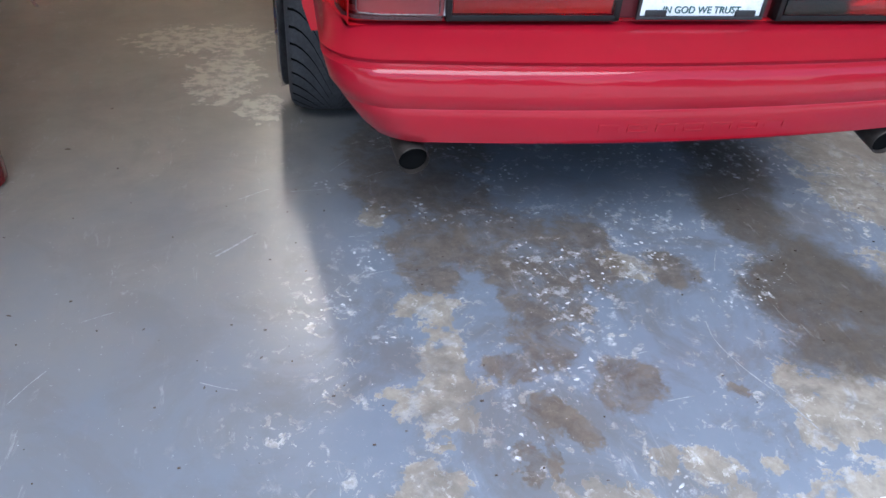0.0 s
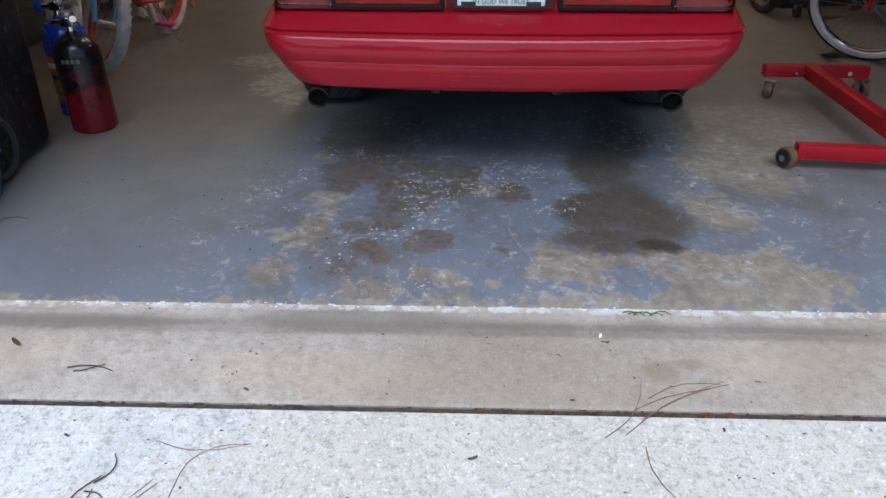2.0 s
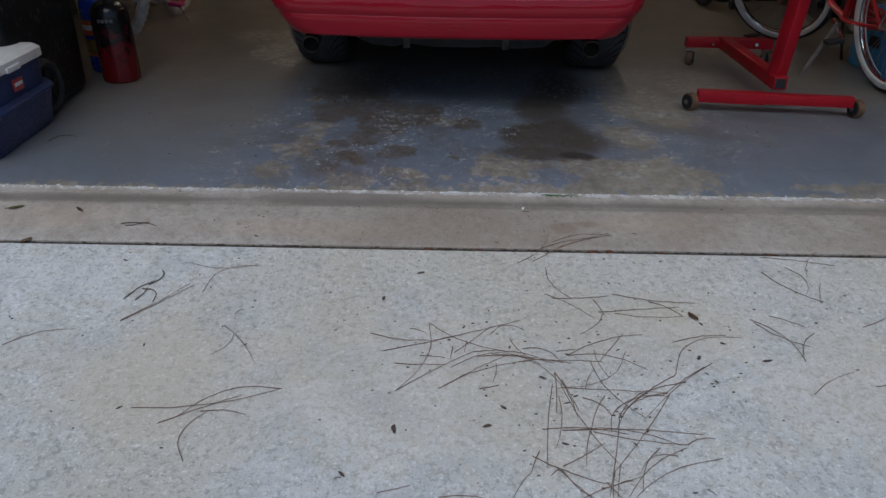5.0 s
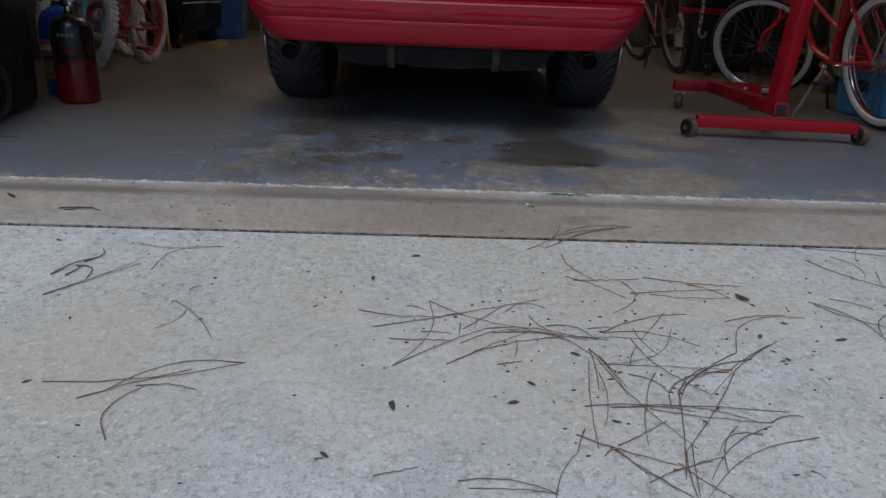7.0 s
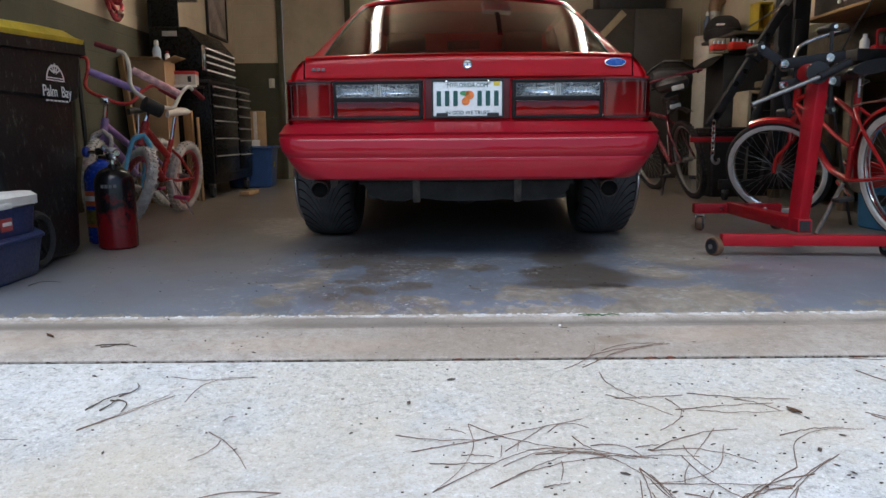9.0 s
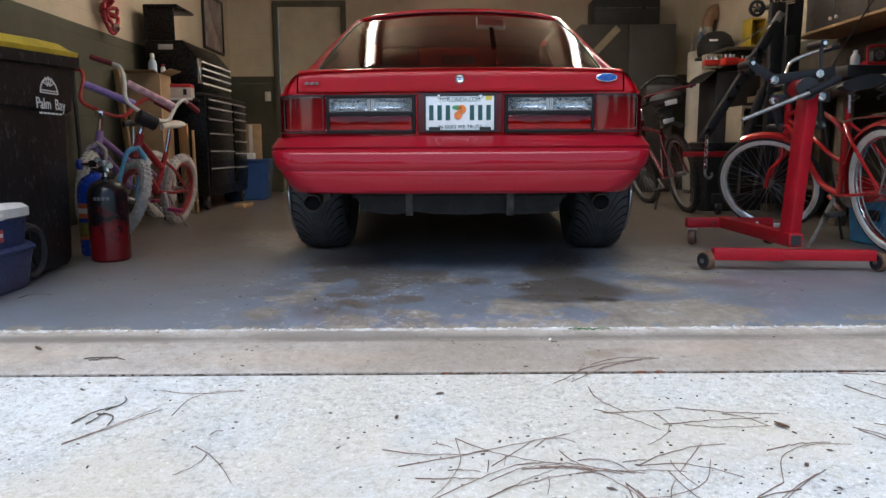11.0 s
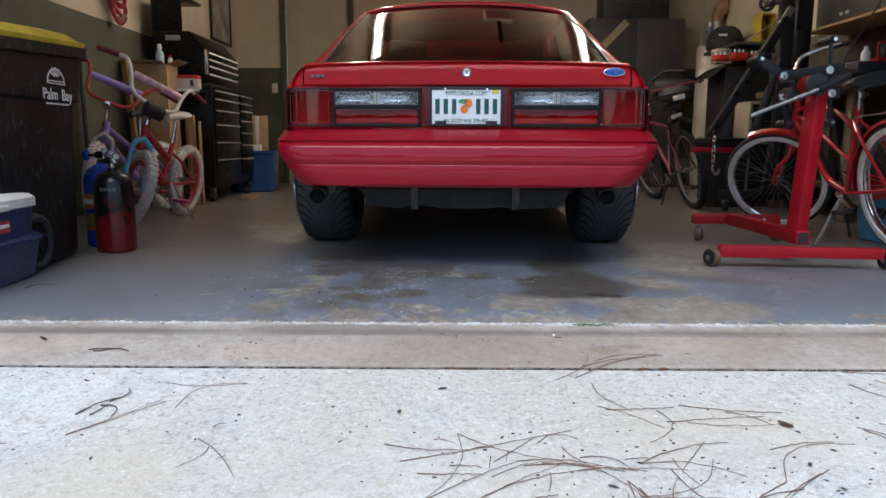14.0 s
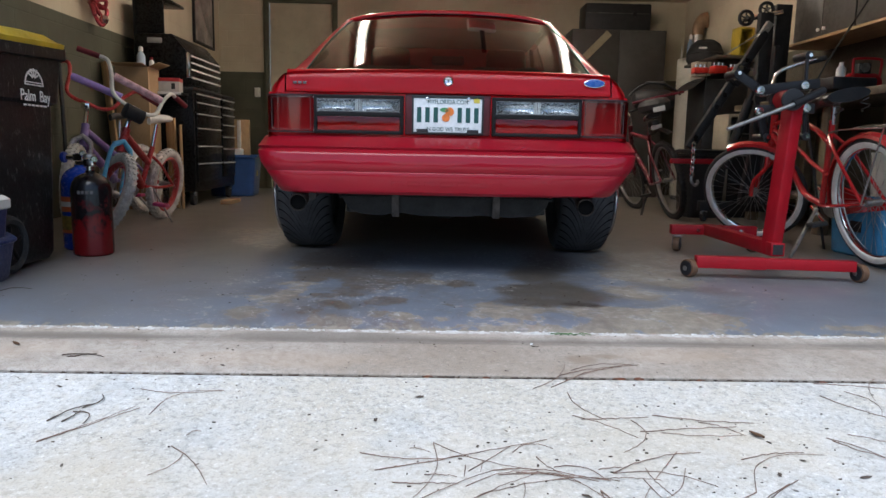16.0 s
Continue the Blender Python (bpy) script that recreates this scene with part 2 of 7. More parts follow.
def floor_paint():
    m, t, b = nodes("worn_grey_blue_floor_paint")
    v = coords(t)
    sep = t.nodes.new("ShaderNodeSeparateXYZ")
    link(t, v, sep.inputs[0])
    n1 = noise_node(t, v, 5.0, 9, 0.68)
    n2 = noise_node(t, v, 22.0, 7, 0.7)
    n3 = noise_node(t, v, 85.0, 5, 0.7)
    big = noise_node(t, v, 1.1, 5, 0.6)
    n0 = noise_node(t, v, 11.0, 9, 0.72, 0.6)

    def drawn(axis, off):
        """A plan coordinate pulled about by noise, so that rims wander."""
        mp = t.nodes.new("ShaderNodeMapping")
        mp.inputs["Location"].default_value = off
        link(t, v, mp.inputs[0])
        a = math_node(t, "MULTIPLY", math_node(t, "SUBTRACT", noise_node(t, mp.outputs[0], 7.0, 4, 0.6), 0.5), 0.10)
        c = math_node(t, "MULTIPLY", math_node(t, "SUBTRACT", noise_node(t, mp.outputs[0], 33.0, 5, 0.65), 0.5), 0.075)
        return math_node(t, "ADD", sep.outputs[axis], math_node(t, "ADD", a, c))
    x, y = drawn(0, (3.1, 0, 0)), drawn(1, (0, 7.7, 0))
    wob = math_node(t, "MULTIPLY", math_node(t, "ADD", math_node(t, "SUBTRACT", n1, 0.5), math_node(t, "ADD", math_node(t, "MULTIPLY", math_node(t, "SUBTRACT", n0, 0.5), 1.2), math_node(t, "MULTIPLY", math_node(t, "SUBTRACT", n2, 0.5), 2.0))), 2.5)
    paint = mix(t, ramp(t, n1, 0.2, 0.8), (0.138, 0.161, 0.196), (0.166, 0.190, 0.228))
    paint = mix(t, math_node(t, "MULTIPLY", ramp(t, n2, 0.5, 0.75), 0.12), paint, (0.11, 0.122, 0.145))
    bare = mix(t, ramp(t, n2, 0.3, 0.7), (0.175, 0.156, 0.128), (0.285, 0.255, 0.21))
    bare = mix(t, math_node(t, "MULTIPLY", ramp(t, n3, 0.55, 0.7), 0.5), bare, (0.2, 0.17, 0.13))
    # left of the car the paint is darkened, shade set into its colour
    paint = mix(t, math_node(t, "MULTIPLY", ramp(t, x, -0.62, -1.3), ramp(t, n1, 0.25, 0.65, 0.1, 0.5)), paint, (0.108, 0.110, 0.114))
    # deeper in, the paint has gone to a dusty tan
    dusty = mix(t, ramp(t, n1, 0.25, 0.75), (0.168, 0.150, 0.126), (0.214, 0.192, 0.159))
    # the left tan is partly dust, partly the floor's reflection put into colour
    sides = math_node(t, "ADD", ramp(t, x, -0.62, -1.0, 0.0, 0.6), ramp(t, x, 0.7, 1.2, 0.0, 0.6))
    inward = ramp(t, math_node(t, "ADD", math_node(t, "ADD", y, sides), math_node(t, "ADD", math_node(t, "MULTIPLY", big, 1.3), math_node(t, "MULTIPLY", n1, 0.5))), 1.55, 3.2)
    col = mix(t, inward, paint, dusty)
    kept = spots_mask(t, x, y, KEPT, math_node(t, "MULTIPLY", wob, 0.6), 0.15)
    bm_ = math_node(t, "MULTIPLY", spots_mask(t, x, y, BARE, math_node(t, "ADD", math_node(t, "MULTIPLY", wob, 0.95), 0.1), 0.12), math_node(t, "SUBTRACT", 1.0, kept))
    bm_ = math_node(t, "MULTIPLY", bm_, ramp(t, n0, 0.34, 0.50, 0.45, 1.0))
    col = mix(t, bm_, col, bare)
    # the chipped rims stand out pale, with small flecks lost all about the middle
    rim = math_node(t, "MULTIPLY", math_node(t, "MULTIPLY", bm_, math_node(t, "SUBTRACT", 1.0, bm_)), ramp(t, n2, 0.40, 0.60, 0.0, 3.2), clamp=True)
    col = mix(t, math_node(t, "MULTIPLY", rim, 0.6), col, (0.44, 0.43, 0.41))
    midst = spots_mask(t, x, y, [(-0.15, 0.45, 0.85, 0.65), (0.6, 0.7, 0.7, 0.6)], math_node(t, "MULTIPLY", wob, 0.3), 0.6)
    chips = math_node(t, "MULTIPLY", ramp(t, noise_node(t, v, 30.0, 7, 0.66, 0.9), 0.565, 0.60), math_node(t, "MULTIPLY", midst, ramp(t, n1, 0.40, 0.60)))
    col = mix(t, math_node(t, "MULTIPLY", chips, 0.95), col, mix(t, ramp(t, n3, 0.4, 0.6), (0.29, 0.27, 0.24), (0.46, 0.45, 0.43)))
    grime = math_node(t, "MULTIPLY", ramp(t, noise_node(t, v, 3.4, 8, 0.7, 0.7), 0.46, 0.62), math_node(t, "ADD", math_node(t, "MULTIPLY", midst, 0.34), 0.28))
    col = mix(t, grime, col, (0.115, 0.105, 0.095))
    worn = spots_mask(t, x, y, [(-1.2, 2.42, 0.26, 0.15), (-1.12, 2.02, 0.12, 0.2), (-1.0, 1.75, 0.07, 0.1)], wob, 0.3)
    col = mix(t, math_node(t, "MULTIPLY", worn, ramp(t, n2, 0.42, 0.58, 0.1, 0.85)), col, (0.36, 0.325, 0.265))
    # chips along the door line
    edge = ramp(t, math_node(t, "ADD", math_node(t, "MULTIPLY", sep.outputs[1], -11.0), math_node(t, "MULTIPLY", n0, 2.4)), 0.78, 0.95)
    col = mix(t, edge, col, bare)
    oil = spots_mask(t, x, y, OILY, math_node(t, "ADD", math_node(t, "MULTIPLY", wob, 0.6), 0.35), 0.5)
    col = mix(t, math_node(t, "MULTIPLY", oil, ramp(t, n0, 0.36, 0.55, 0.4, 0.85)), col, mix(t, ramp(t, n2, 0.35, 0.65), (0.082, 0.063, 0.046), (0.138, 0.110, 0.083)))
    soak = spots_mask(t, x, y, SOAKED, math_node(t, "ADD", math_node(t, "MULTIPLY", wob, 0.4), 0.35), 0.8)
    col = mix(t, math_node(t, "MULTIPLY", soak, ramp(t, n0, 0.30, 0.60, 0.8, 1.0)), col, mix(t, ramp(t, n2, 0.3, 0.7), (0.066, 0.056, 0.045), (0.100, 0.085, 0.069)))
    drip = spots_mask(t, x, y, [(0.47, 0.345, 0.07, 0.035)], math_node(t, "MULTIPLY", wob, 0.25), 0.6)
    col = mix(t, math_node(t, "MULTIPLY", drip, 0.8), col, (0.040, 0.036, 0.031))
    # chalky scuffs drawn out along the way in
    mp = t.nodes.new("ShaderNodeMapping")
    mp.inputs["Scale"].default_value = (34, 9, 1)
    mp.inputs["Rotation"].default_value = (0, 0, 0.35)
    link(t, v, mp.inputs[0])
    streak = math_node(t, "MULTIPLY", ramp(t, noise_node(t, mp.outputs[0], 1.0, 8, 0.72, 0.8), 0.58, 0.70), ramp(t, n1, 0.42, 0.62))
    col = mix(t, math_node(t, "MULTIPLY", streak, 0.6), col, (0.34, 0.345, 0.35))
    # splashes of white paint
    near = spots_mask(t, x, y, SPILT, math_node(t, "MULTIPLY", math_node(t, "ADD", wob, 0.25), 0.8), 0.7)
    vor = t.nodes.new("ShaderNodeTexVoronoi")
    vor.inputs["Scale"].default_value = 54.0
    warp = t.nodes.new("ShaderNodeVectorMath")
    warp.operation = "ADD"
    nz = t.nodes.new("ShaderNodeTexNoise")
    nz.inputs["Scale"].default_value = 18.0
    link(t, v, nz.inputs["Vector"])
    sc = t.nodes.new("ShaderNodeVectorMath")
    sc.operation = "SCALE"
    sc.inputs["Scale"].default_value = 0.06
    link(t, nz.outputs["Color"], sc.inputs[0])
    link(t, v, warp.inputs[0])
    link(t, sc.outputs[0], warp.inputs[1])
    link(t, warp.outputs[0], vor.inputs["Vector"])
    drops = ramp(t, vor.outputs["Distance"], 0.32, 0.16)
    pick = ramp(t, vor.outputs["Color"], 0.54, 0.58)
    white = math_node(t, "MULTIPLY", math_node(t, "MULTIPLY", drops, pick), near)
    few = math_node(t, "MULTIPLY", ramp(t, n3, 0.645, 0.69), ramp(t, big, 0.40, 0.65, 0.12, 0.6))
    white = math_node(t, "MAXIMUM", white, math_node(t, "MAXIMUM", few, math_node(t, "MULTIPLY", near, ramp(t, n2, 0.54, 0.64, 0.0, 0.4))))
    col = mix(t, white, col, (0.53, 0.54, 0.55))
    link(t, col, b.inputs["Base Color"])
    b.inputs["Specular IOR Level"].default_value = 0.5
    rgh = ramp(t, n3, 0.2, 0.8, 0.27, 0.33)
    link(t, math_node(t, "ADD", rgh, math_node(t, "MULTIPLY", bm_, 0.10)), b.inputs["Roughness"])
    h = math_node(t, "SUBTRACT", math_node(t, "MULTIPLY", n3, 0.06), math_node(t, "MULTIPLY", bm_, 0.8))
    bump(t, b, math_node(t, "ADD", h, white), 0.16, 0.0012)
    return m


def concrete(name, lo, hi, stain, fleck, fleck_amount=0.5, speck=46.0, band=None, grain=1.0, warm=()):
    m, t, b = nodes(name)
    v = coords(t)
    big = noise_node(t, v, 0.9, 6, 0.6)
    mid = noise_node(t, v, 7.0, 8, 0.65)
    fine = noise_node(t, v, speck, 6, 0.75)
    grit = noise_node(t, v, 240.0, 3, 0.7)
    col = mix(t, ramp(t, mid, 0.3, 0.7), lo, hi)
    col = mix(t, math_node(t, "MULTIPLY", ramp(t, big, 0.40, 0.62), 0.72), col, stain)
    col = mix(t, math_node(t, "MULTIPLY", ramp(t, noise_node(t, v, 130.0, 5, 0.7, 0.5), 0.50, 0.62), 0.16), col, fleck)
    col = mix(t, math_node(t, "MULTIPLY", ramp(t, noise_node(t, v, 17.0, 9, 0.75, 0.4), 0.47, 0.64), 0.42), col, stain)
    col = mix(t, math_node(t, "MULTIPLY", ramp(t, noise_node(t, v, 30.0, 7, 0.75), 0.46, 0.62), 0.28 * grain), col, tuple(min(1, c * 1.14) for c in hi))
    col = mix(t, math_node(t, "MULTIPLY", ramp(t, fine, 0.50, 0.62), fleck_amount), col, fleck)
    col = mix(t, math_node(t, "MULTIPLY", ramp(t, grit, 0.54, 0.66), 0.6), col, tuple(c * 0.4 for c in lo))
    col = mix(t, math_node(t, "MULTIPLY", ramp(t, noise_node(t, v, speck * 1.7, 4, 0.6), 0.58, 0.67), 0.55 * grain), col, tuple(min(1, c * 1.35) for c in hi))
    if warm:
        sep = t.nodes.new("ShaderNodeSeparateXYZ")
        link(t, v, sep.inputs[0])
        tan = spots_mask(t, sep.outputs[0], sep.outputs[1], warm, math_node(t, "MULTIPLY", math_node(t, "SUBTRACT", mid, 0.5), 3.0), 1.0)
        col = mix(t, math_node(t, "MULTIPLY", tan, ramp(t, fine, 0.3, 0.7, 0.2, 0.5)), col, (0.52, 0.455, 0.35))
    if band:
        sep = t.nodes.new("ShaderNodeSeparateXYZ")
        link(t, v, sep.inputs[0])
        yy = math_node(t, "ADD", sep.outputs[1], math_node(t, "ADD", math_node(t, "MULTIPLY", math_node(t, "SUBTRACT", mid, 0.5), 0.028), math_node(t, "MULTIPLY", math_node(t, "SUBTRACT", fine, 0.5), 0.02)))
        patchy = noise_node(t, v, 2.2, 6, 0.65)
        dark = math_node(t, "MULTIPLY", ramp(t, yy, -0.112, -0.088), ramp(t, yy, -0.014, -0.040))
        dark = math_node(t, "MULTIPLY", dark, ramp(t, patchy, 0.34, 0.64, 0.22, 0.62))
        col = mix(t, dark, col, band)
        stripe = math_node(t, "MULTIPLY", ramp(t, yy, -0.074, -0.060), ramp(t, yy, -0.034, -0.048))
        col = mix(t, math_node(t, "MULTIPLY", stripe, ramp(t, patchy, 0.36, 0.60, 0.12, 0.5)), col, tuple(c * 0.85 for c in band))
        x = sep.outputs[0]
        wet = spots_mask(t, x, yy, [(-0.42, -0.045, 0.30, 0.05), (-1.35, -0.06, 0.5, 0.03)], math_node(t, "MULTIPLY", math_node(t, "SUBTRACT", mid, 0.5), 1.6), 0.5)
        col = mix(t, math_node(t, "MULTIPLY", wet, 0.6), col, band)
        brown = spots_mask(t, x, yy, [(0.352, -0.225, 0.045, 0.035), (0.43, -0.20, 0.05, 0.02)], math_node(t, "MULTIPLY", math_node(t, "SUBTRACT", mid, 0.5), 2.0), 0.7)
        col = mix(t, math_node(t, "MULTIPLY", brown, 0.55), col, (0.22, 0.165, 0.115))
        rust = spots_mask(t, x, yy, [(0.60, -0.18, 0.18, 0.06), (-0.55, -0.25, 0.3, 0.06), (-1.5, -0.2, 0.4, 0.08)], math_node(t, "MULTIPLY", math_node(t, "SUBTRACT", mid, 0.5), 2.5), 0.9)
        col = mix(t, math_node(t, "MULTIPLY", rust, 0.22), col, (0.46, 0.34, 0.235))
        chip = math_node(t, "MULTIPLY", ramp(t, math_node(t, "ADD", yy, math_node(t, "MULTIPLY", math_node(t, "SUBTRACT", fine, 0.5), 0.03)), -0.008, 0.004), ramp(t, noise_node(t, v, 21.0, 5, 0.65), 0.44, 0.60, 0.12, 0.85))
        col = mix(t, chip, col, (0.56, 0.555, 0.53))
    link(t, col, b.inputs["Base Color"])
    b.inputs["Roughness"].default_value = 0.88
    b.inputs["Specular IOR Level"].default_value = 0.25
    bump(t, b, math_node(t, "ADD", math_node(t, "MULTIPLY", grit, 0.8), fine), 0.5, 0.002)
    return m


def wall_paint():
    """Cream over dark olive, on rough block."""
    m, t, b = nodes("two_tone_wall_paint")
    v = coords(t)
    sep = t.nodes.new("ShaderNodeSeparateXYZ")
    link(t, v, sep.inputs[0])
    n1, n2 = noise_node(t, v, 2.2, 6, 0.6), noise_node(t, v, 60.0, 5, 0.7)
    up = ramp(t, math_node(t, "ADD", sep.outputs[2], math_node(t, "MULTIPLY", n2, 0.008)), 1.508, 1.512)
    cream = mix(t, ramp(t, n1, 0.3, 0.7), (0.50, 0.43, 0.31), (0.58, 0.51, 0.38))
    olive = mix(t, ramp(t, n1, 0.3, 0.7), (0.062, 0.062, 0.040), (0.092, 0.090, 0.058))
    col = mix(t, up, olive, cream)
    col = mix(t, math_node(t, "MULTIPLY", ramp(t, n2, 0.55, 0.75), 0.3), col, (0.12, 0.10, 0.07))
    link(t, col, b.inputs["Base Color"])
    b.inputs["Roughness"].default_value = 0.7
    flat = t.nodes.new("ShaderNodeCombineXYZ")
    link(t, math_node(t, "ADD", sep.outputs[0], sep.outputs[1]), flat.inputs[0])
    link(t, sep.outputs[2], flat.inputs[1])
    blocks = t.nodes.new("ShaderNodeTexBrick")
    blocks.inputs["Scale"].default_value = 1.0
    blocks.inputs["Brick Width"].default_value, blocks.inputs["Row Height"].default_value = 0.406, 0.203
    blocks.inputs["Mortar Size"].default_value, blocks.inputs["Mortar Smooth"].default_value = 0.006, 0.6
    link(t, flat.outputs[0], blocks.inputs["Vector"])
    bump(t, b, math_node(t, "SUBTRACT", math_node(t, "MULTIPLY", n2, 0.5), blocks.outputs["Fac"]), 0.45, 0.004)
    return m


def car_paint(name, base, rough=0.4, coat=0.55, haze=0.05, wave=0.13):
    m, t, b = nodes(name)
    v = coords(t)
    n, f = noise_node(t, v, 3.0, 5), noise_node(t, v, 90.0, 4, 0.7)
    col = mix(t, ramp(t, n, 0.3, 0.7), tuple(c * 0.9 for c in base), base)
    col = mix(t, math_node(t, "MULTIPLY", ramp(t, f, 0.6, 0.8), 0.18), col, (min(1, base[0] + 0.06), base[1] + 0.004, base[2] + 0.006))
    link(t, col, b.inputs["Base Color"])
    link(t, ramp(t, f, 0.3, 0.7, rough, rough + 0.1), b.inputs["Roughness"])
    b.inputs["Specular IOR Level"].default_value = 0.1
    b.inputs["Coat Weight"].default_value = coat
    b.inputs["Coat Roughness"].default_value = haze
    mp = t.nodes.new("ShaderNodeMapping")
    mp.inputs["Scale"].default_value = (1.0, 1.0, 5.0)
    link(t, v, mp.inputs[0])
    bump(t, b, math_node(t, "ADD", noise_node(t, mp.outputs[0], 5.0, 3, 0.5), math_node(t, "MULTIPLY", f, 0.03)), wave, 0.012)
    link(t, b.inputs["Normal"].links[0].from_socket, b.inputs["Coat Normal"])
    return m


def tinted_glass(name, tint, ior=1.75, rough=0.02):
    """Thin dark film on glass: clear to look through, with a mirror gloss by angle."""
    m, t, b = nodes(name)
    t.nodes.remove(b)
    out = t.nodes["Material Output"]
    tr, gl, fr, mx = (t.nodes.new("ShaderNode" + k) for k in ("BsdfTransparent", "BsdfGlossy", "Fresnel", "MixShader"))
    tr.inputs[0].default_value = (*tint, 1)
    gl.inputs["Roughness"].default_value = rough
    fr.inputs[0].default_value = ior
    link(t, fr.outputs[0], mx.inputs[0])
    link(t, tr.outputs[0], mx.inputs[1])
    link(t, gl.outputs[0], mx.inputs[2])
    link(t, mx.outputs[0], out.inputs["Surface"])
    return m


def lens(name, base, rough=0.08, trans=0.0, ribs=0.0):
    m, t, b = nodes(name)
    v = coords(t)
    n = noise_node(t, v, 6.0, 5)
    link(t, mix(t, ramp(t, n, 0.3, 0.7), tuple(c * 0.8 for c in base), base), b.inputs["Base Color"])
    b.inputs["Roughness"].default_value = rough
    b.inputs["Transmission Weight"].default_value = trans
    b.inputs["Coat Weight"].default_value = 0.5
    if ribs:
        w = t.nodes.new("ShaderNodeTexWave")
        w.inputs["Scale"].default_value = ribs
        link(t, v, w.inputs["Vector"])
        bump(t, b, w.outputs["Fac"], 0.15, 0.001)
    return m


def glow(name, colour, strength):
    m, t, b = nodes(name)
    b.inputs["Emission Color"].default_value = (*colour, 1)
    b.inputs["Emission Strength"].default_value = strength
    return m


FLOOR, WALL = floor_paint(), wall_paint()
APRON = concrete("apron_concrete", (0.365, 0.335, 0.294), (0.505, 0.463, 0.415), (0.27, 0.22, 0.17), (0.22, 0.19, 0.155), 0.4, 40.0, (0.17, 0.15, 0.128), 0.3)
DRIVE = concrete("driveway_concrete", (0.455, 0.470, 0.462), (0.645, 0.660, 0.655), (0.50, 0.455, 0.365), (0.245, 0.245, 0.23), 0.62, 62.0, grain=0.8, warm=((-0.15, -0.98, 0.42, 0.26), (0.5, -0.75, 0.3, 0.16), (-0.75, -0.95, 0.2, 0.2), (1.1, -1.0, 0.35, 0.25)))
JOINT = surface("joint_dirt", (0.06, 0.048, 0.036), 0.95, vary=0.5, scale=30)
CEIL = surface("ceiling_paint", (0.60, 0.52, 0.38), 0.8, vary=0.12, scale=2)
DOORW = surface("door_panel_paint", (0.55, 0.46, 0.34), 0.5, vary=0.1, scale=2)
LAWN = surface("lawn", (0.07, 0.11, 0.035), 0.95, vary=0.5, scale=3)
# one red at two strengths: brighter body, darker bumpers, to even out the light
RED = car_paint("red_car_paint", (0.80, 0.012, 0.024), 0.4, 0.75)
RED_DIMMED = car_paint("red_car_paint_dimmed", (0.335, 0.006, 0.018), 0.42, 0.65, 0.03, 0.06)
TRIM = surface("black_trim", (0.018, 0.018, 0.019), 0.5, vary=0.3, scale=20, grain=0.1)
UNDER = surface("underbody_black", (0.09, 0.086, 0.08), 0.75, vary=0.5, scale=9, dirt=(0.06, 0.05, 0.04))
RUBBER = surface("rubber", (0.022, 0.022, 0.023), 0.8, vary=0.3, scale=14, dirt=(0.07, 0.065, 0.06), dirt_amount=0.3)
CHROME = surface("chrome", (0.75, 0.75, 0.76), 0.14, 1.0, vary=0.1, scale=20, grain=0.05, rough_vary=0.05)
STEEL = surface("dull_steel", (0.42, 0.41, 0.40), 0.4, 1.0, vary=0.3, scale=20)
SOOT = surface("sooty_steel", (0.10, 0.09, 0.085), 0.5, 0.8, vary=0.4, scale=20)
GLASS = tinted_glass("tinted_rear_glass", (0.22, 0.17, 0.13), 1.9)
REDLENS = tinted_glass("red_lens", (0.50, 0.025, 0.035), 1.62, 0.07)
REDLENS2 = tinted_glass("bright_red_lens", (0.78, 0.022, 0.035), 1.5, 0.05)
CLEARLENS = tinted_glass("clear_lens", (0.90, 0.92, 0.93), 1.5, 0.05)

# ---- structure ----
XL, XR, YB, ZC = -2.85, 3.2, 7.2, 2.5
SLAB = 0.12


def struct(name, bm, material, label, category):
    return tagged(part(name, bm, material), label, category, kind="structure")


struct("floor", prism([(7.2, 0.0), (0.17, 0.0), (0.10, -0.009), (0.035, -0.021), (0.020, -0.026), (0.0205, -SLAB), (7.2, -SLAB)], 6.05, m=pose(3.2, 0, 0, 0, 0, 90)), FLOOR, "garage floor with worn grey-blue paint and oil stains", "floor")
apron_line = [(0.0195, -0.0245), (0.012, -0.0265), (-0.012, -0.0275), (-0.026, -0.0295), (-0.040, -0.0345), (-0.066, -0.0360), (-0.092, -0.0345), (-0.120, -0.0338), (-0.20, -0.0368), (-0.340, -0.0445), (-0.348, -0.0460), (-0.352, -0.0500), (-0.352, -0.16), (0.0195, -0.16)]
struct("pavement", prism(list(apron_line), 7.0, m=pose(4.0, 0, 0, 0, 0, 90)), APRON, "tan concrete apron sloping from the garage door line", "apron")
struct("trim", box((0.3, -0.3600, -0.1055), (7.0, 0.0158, 0.1)), JOINT, "dirt-filled expansion joint between apron and driveway", "joint")


def drive_z(y):
    return -0.050 + 0.063 * (max(y, -3.2) + 0.37)


struct("road", prism([(-0.3680, -0.056), (-0.3715, -0.0508), (-3.2, drive_z(-3.2)), (-12.0, drive_z(-3.2) - 0.05), (-12.0, -0.6), (-0.3680, -0.6)], 8.0, m=pose(4.3, 0, 0, 0, 0, 90)), DRIVE, "pale weathered concrete driveway slab", "driveway")
struct("ground", box((0, 0, -0.442), (900, 900, 0.2)), LAWN, "flat grassy ground around the driveway", "ground")


def wall(name, c, s, label):
    return struct(name, box(c, s), WALL, label, "wall")


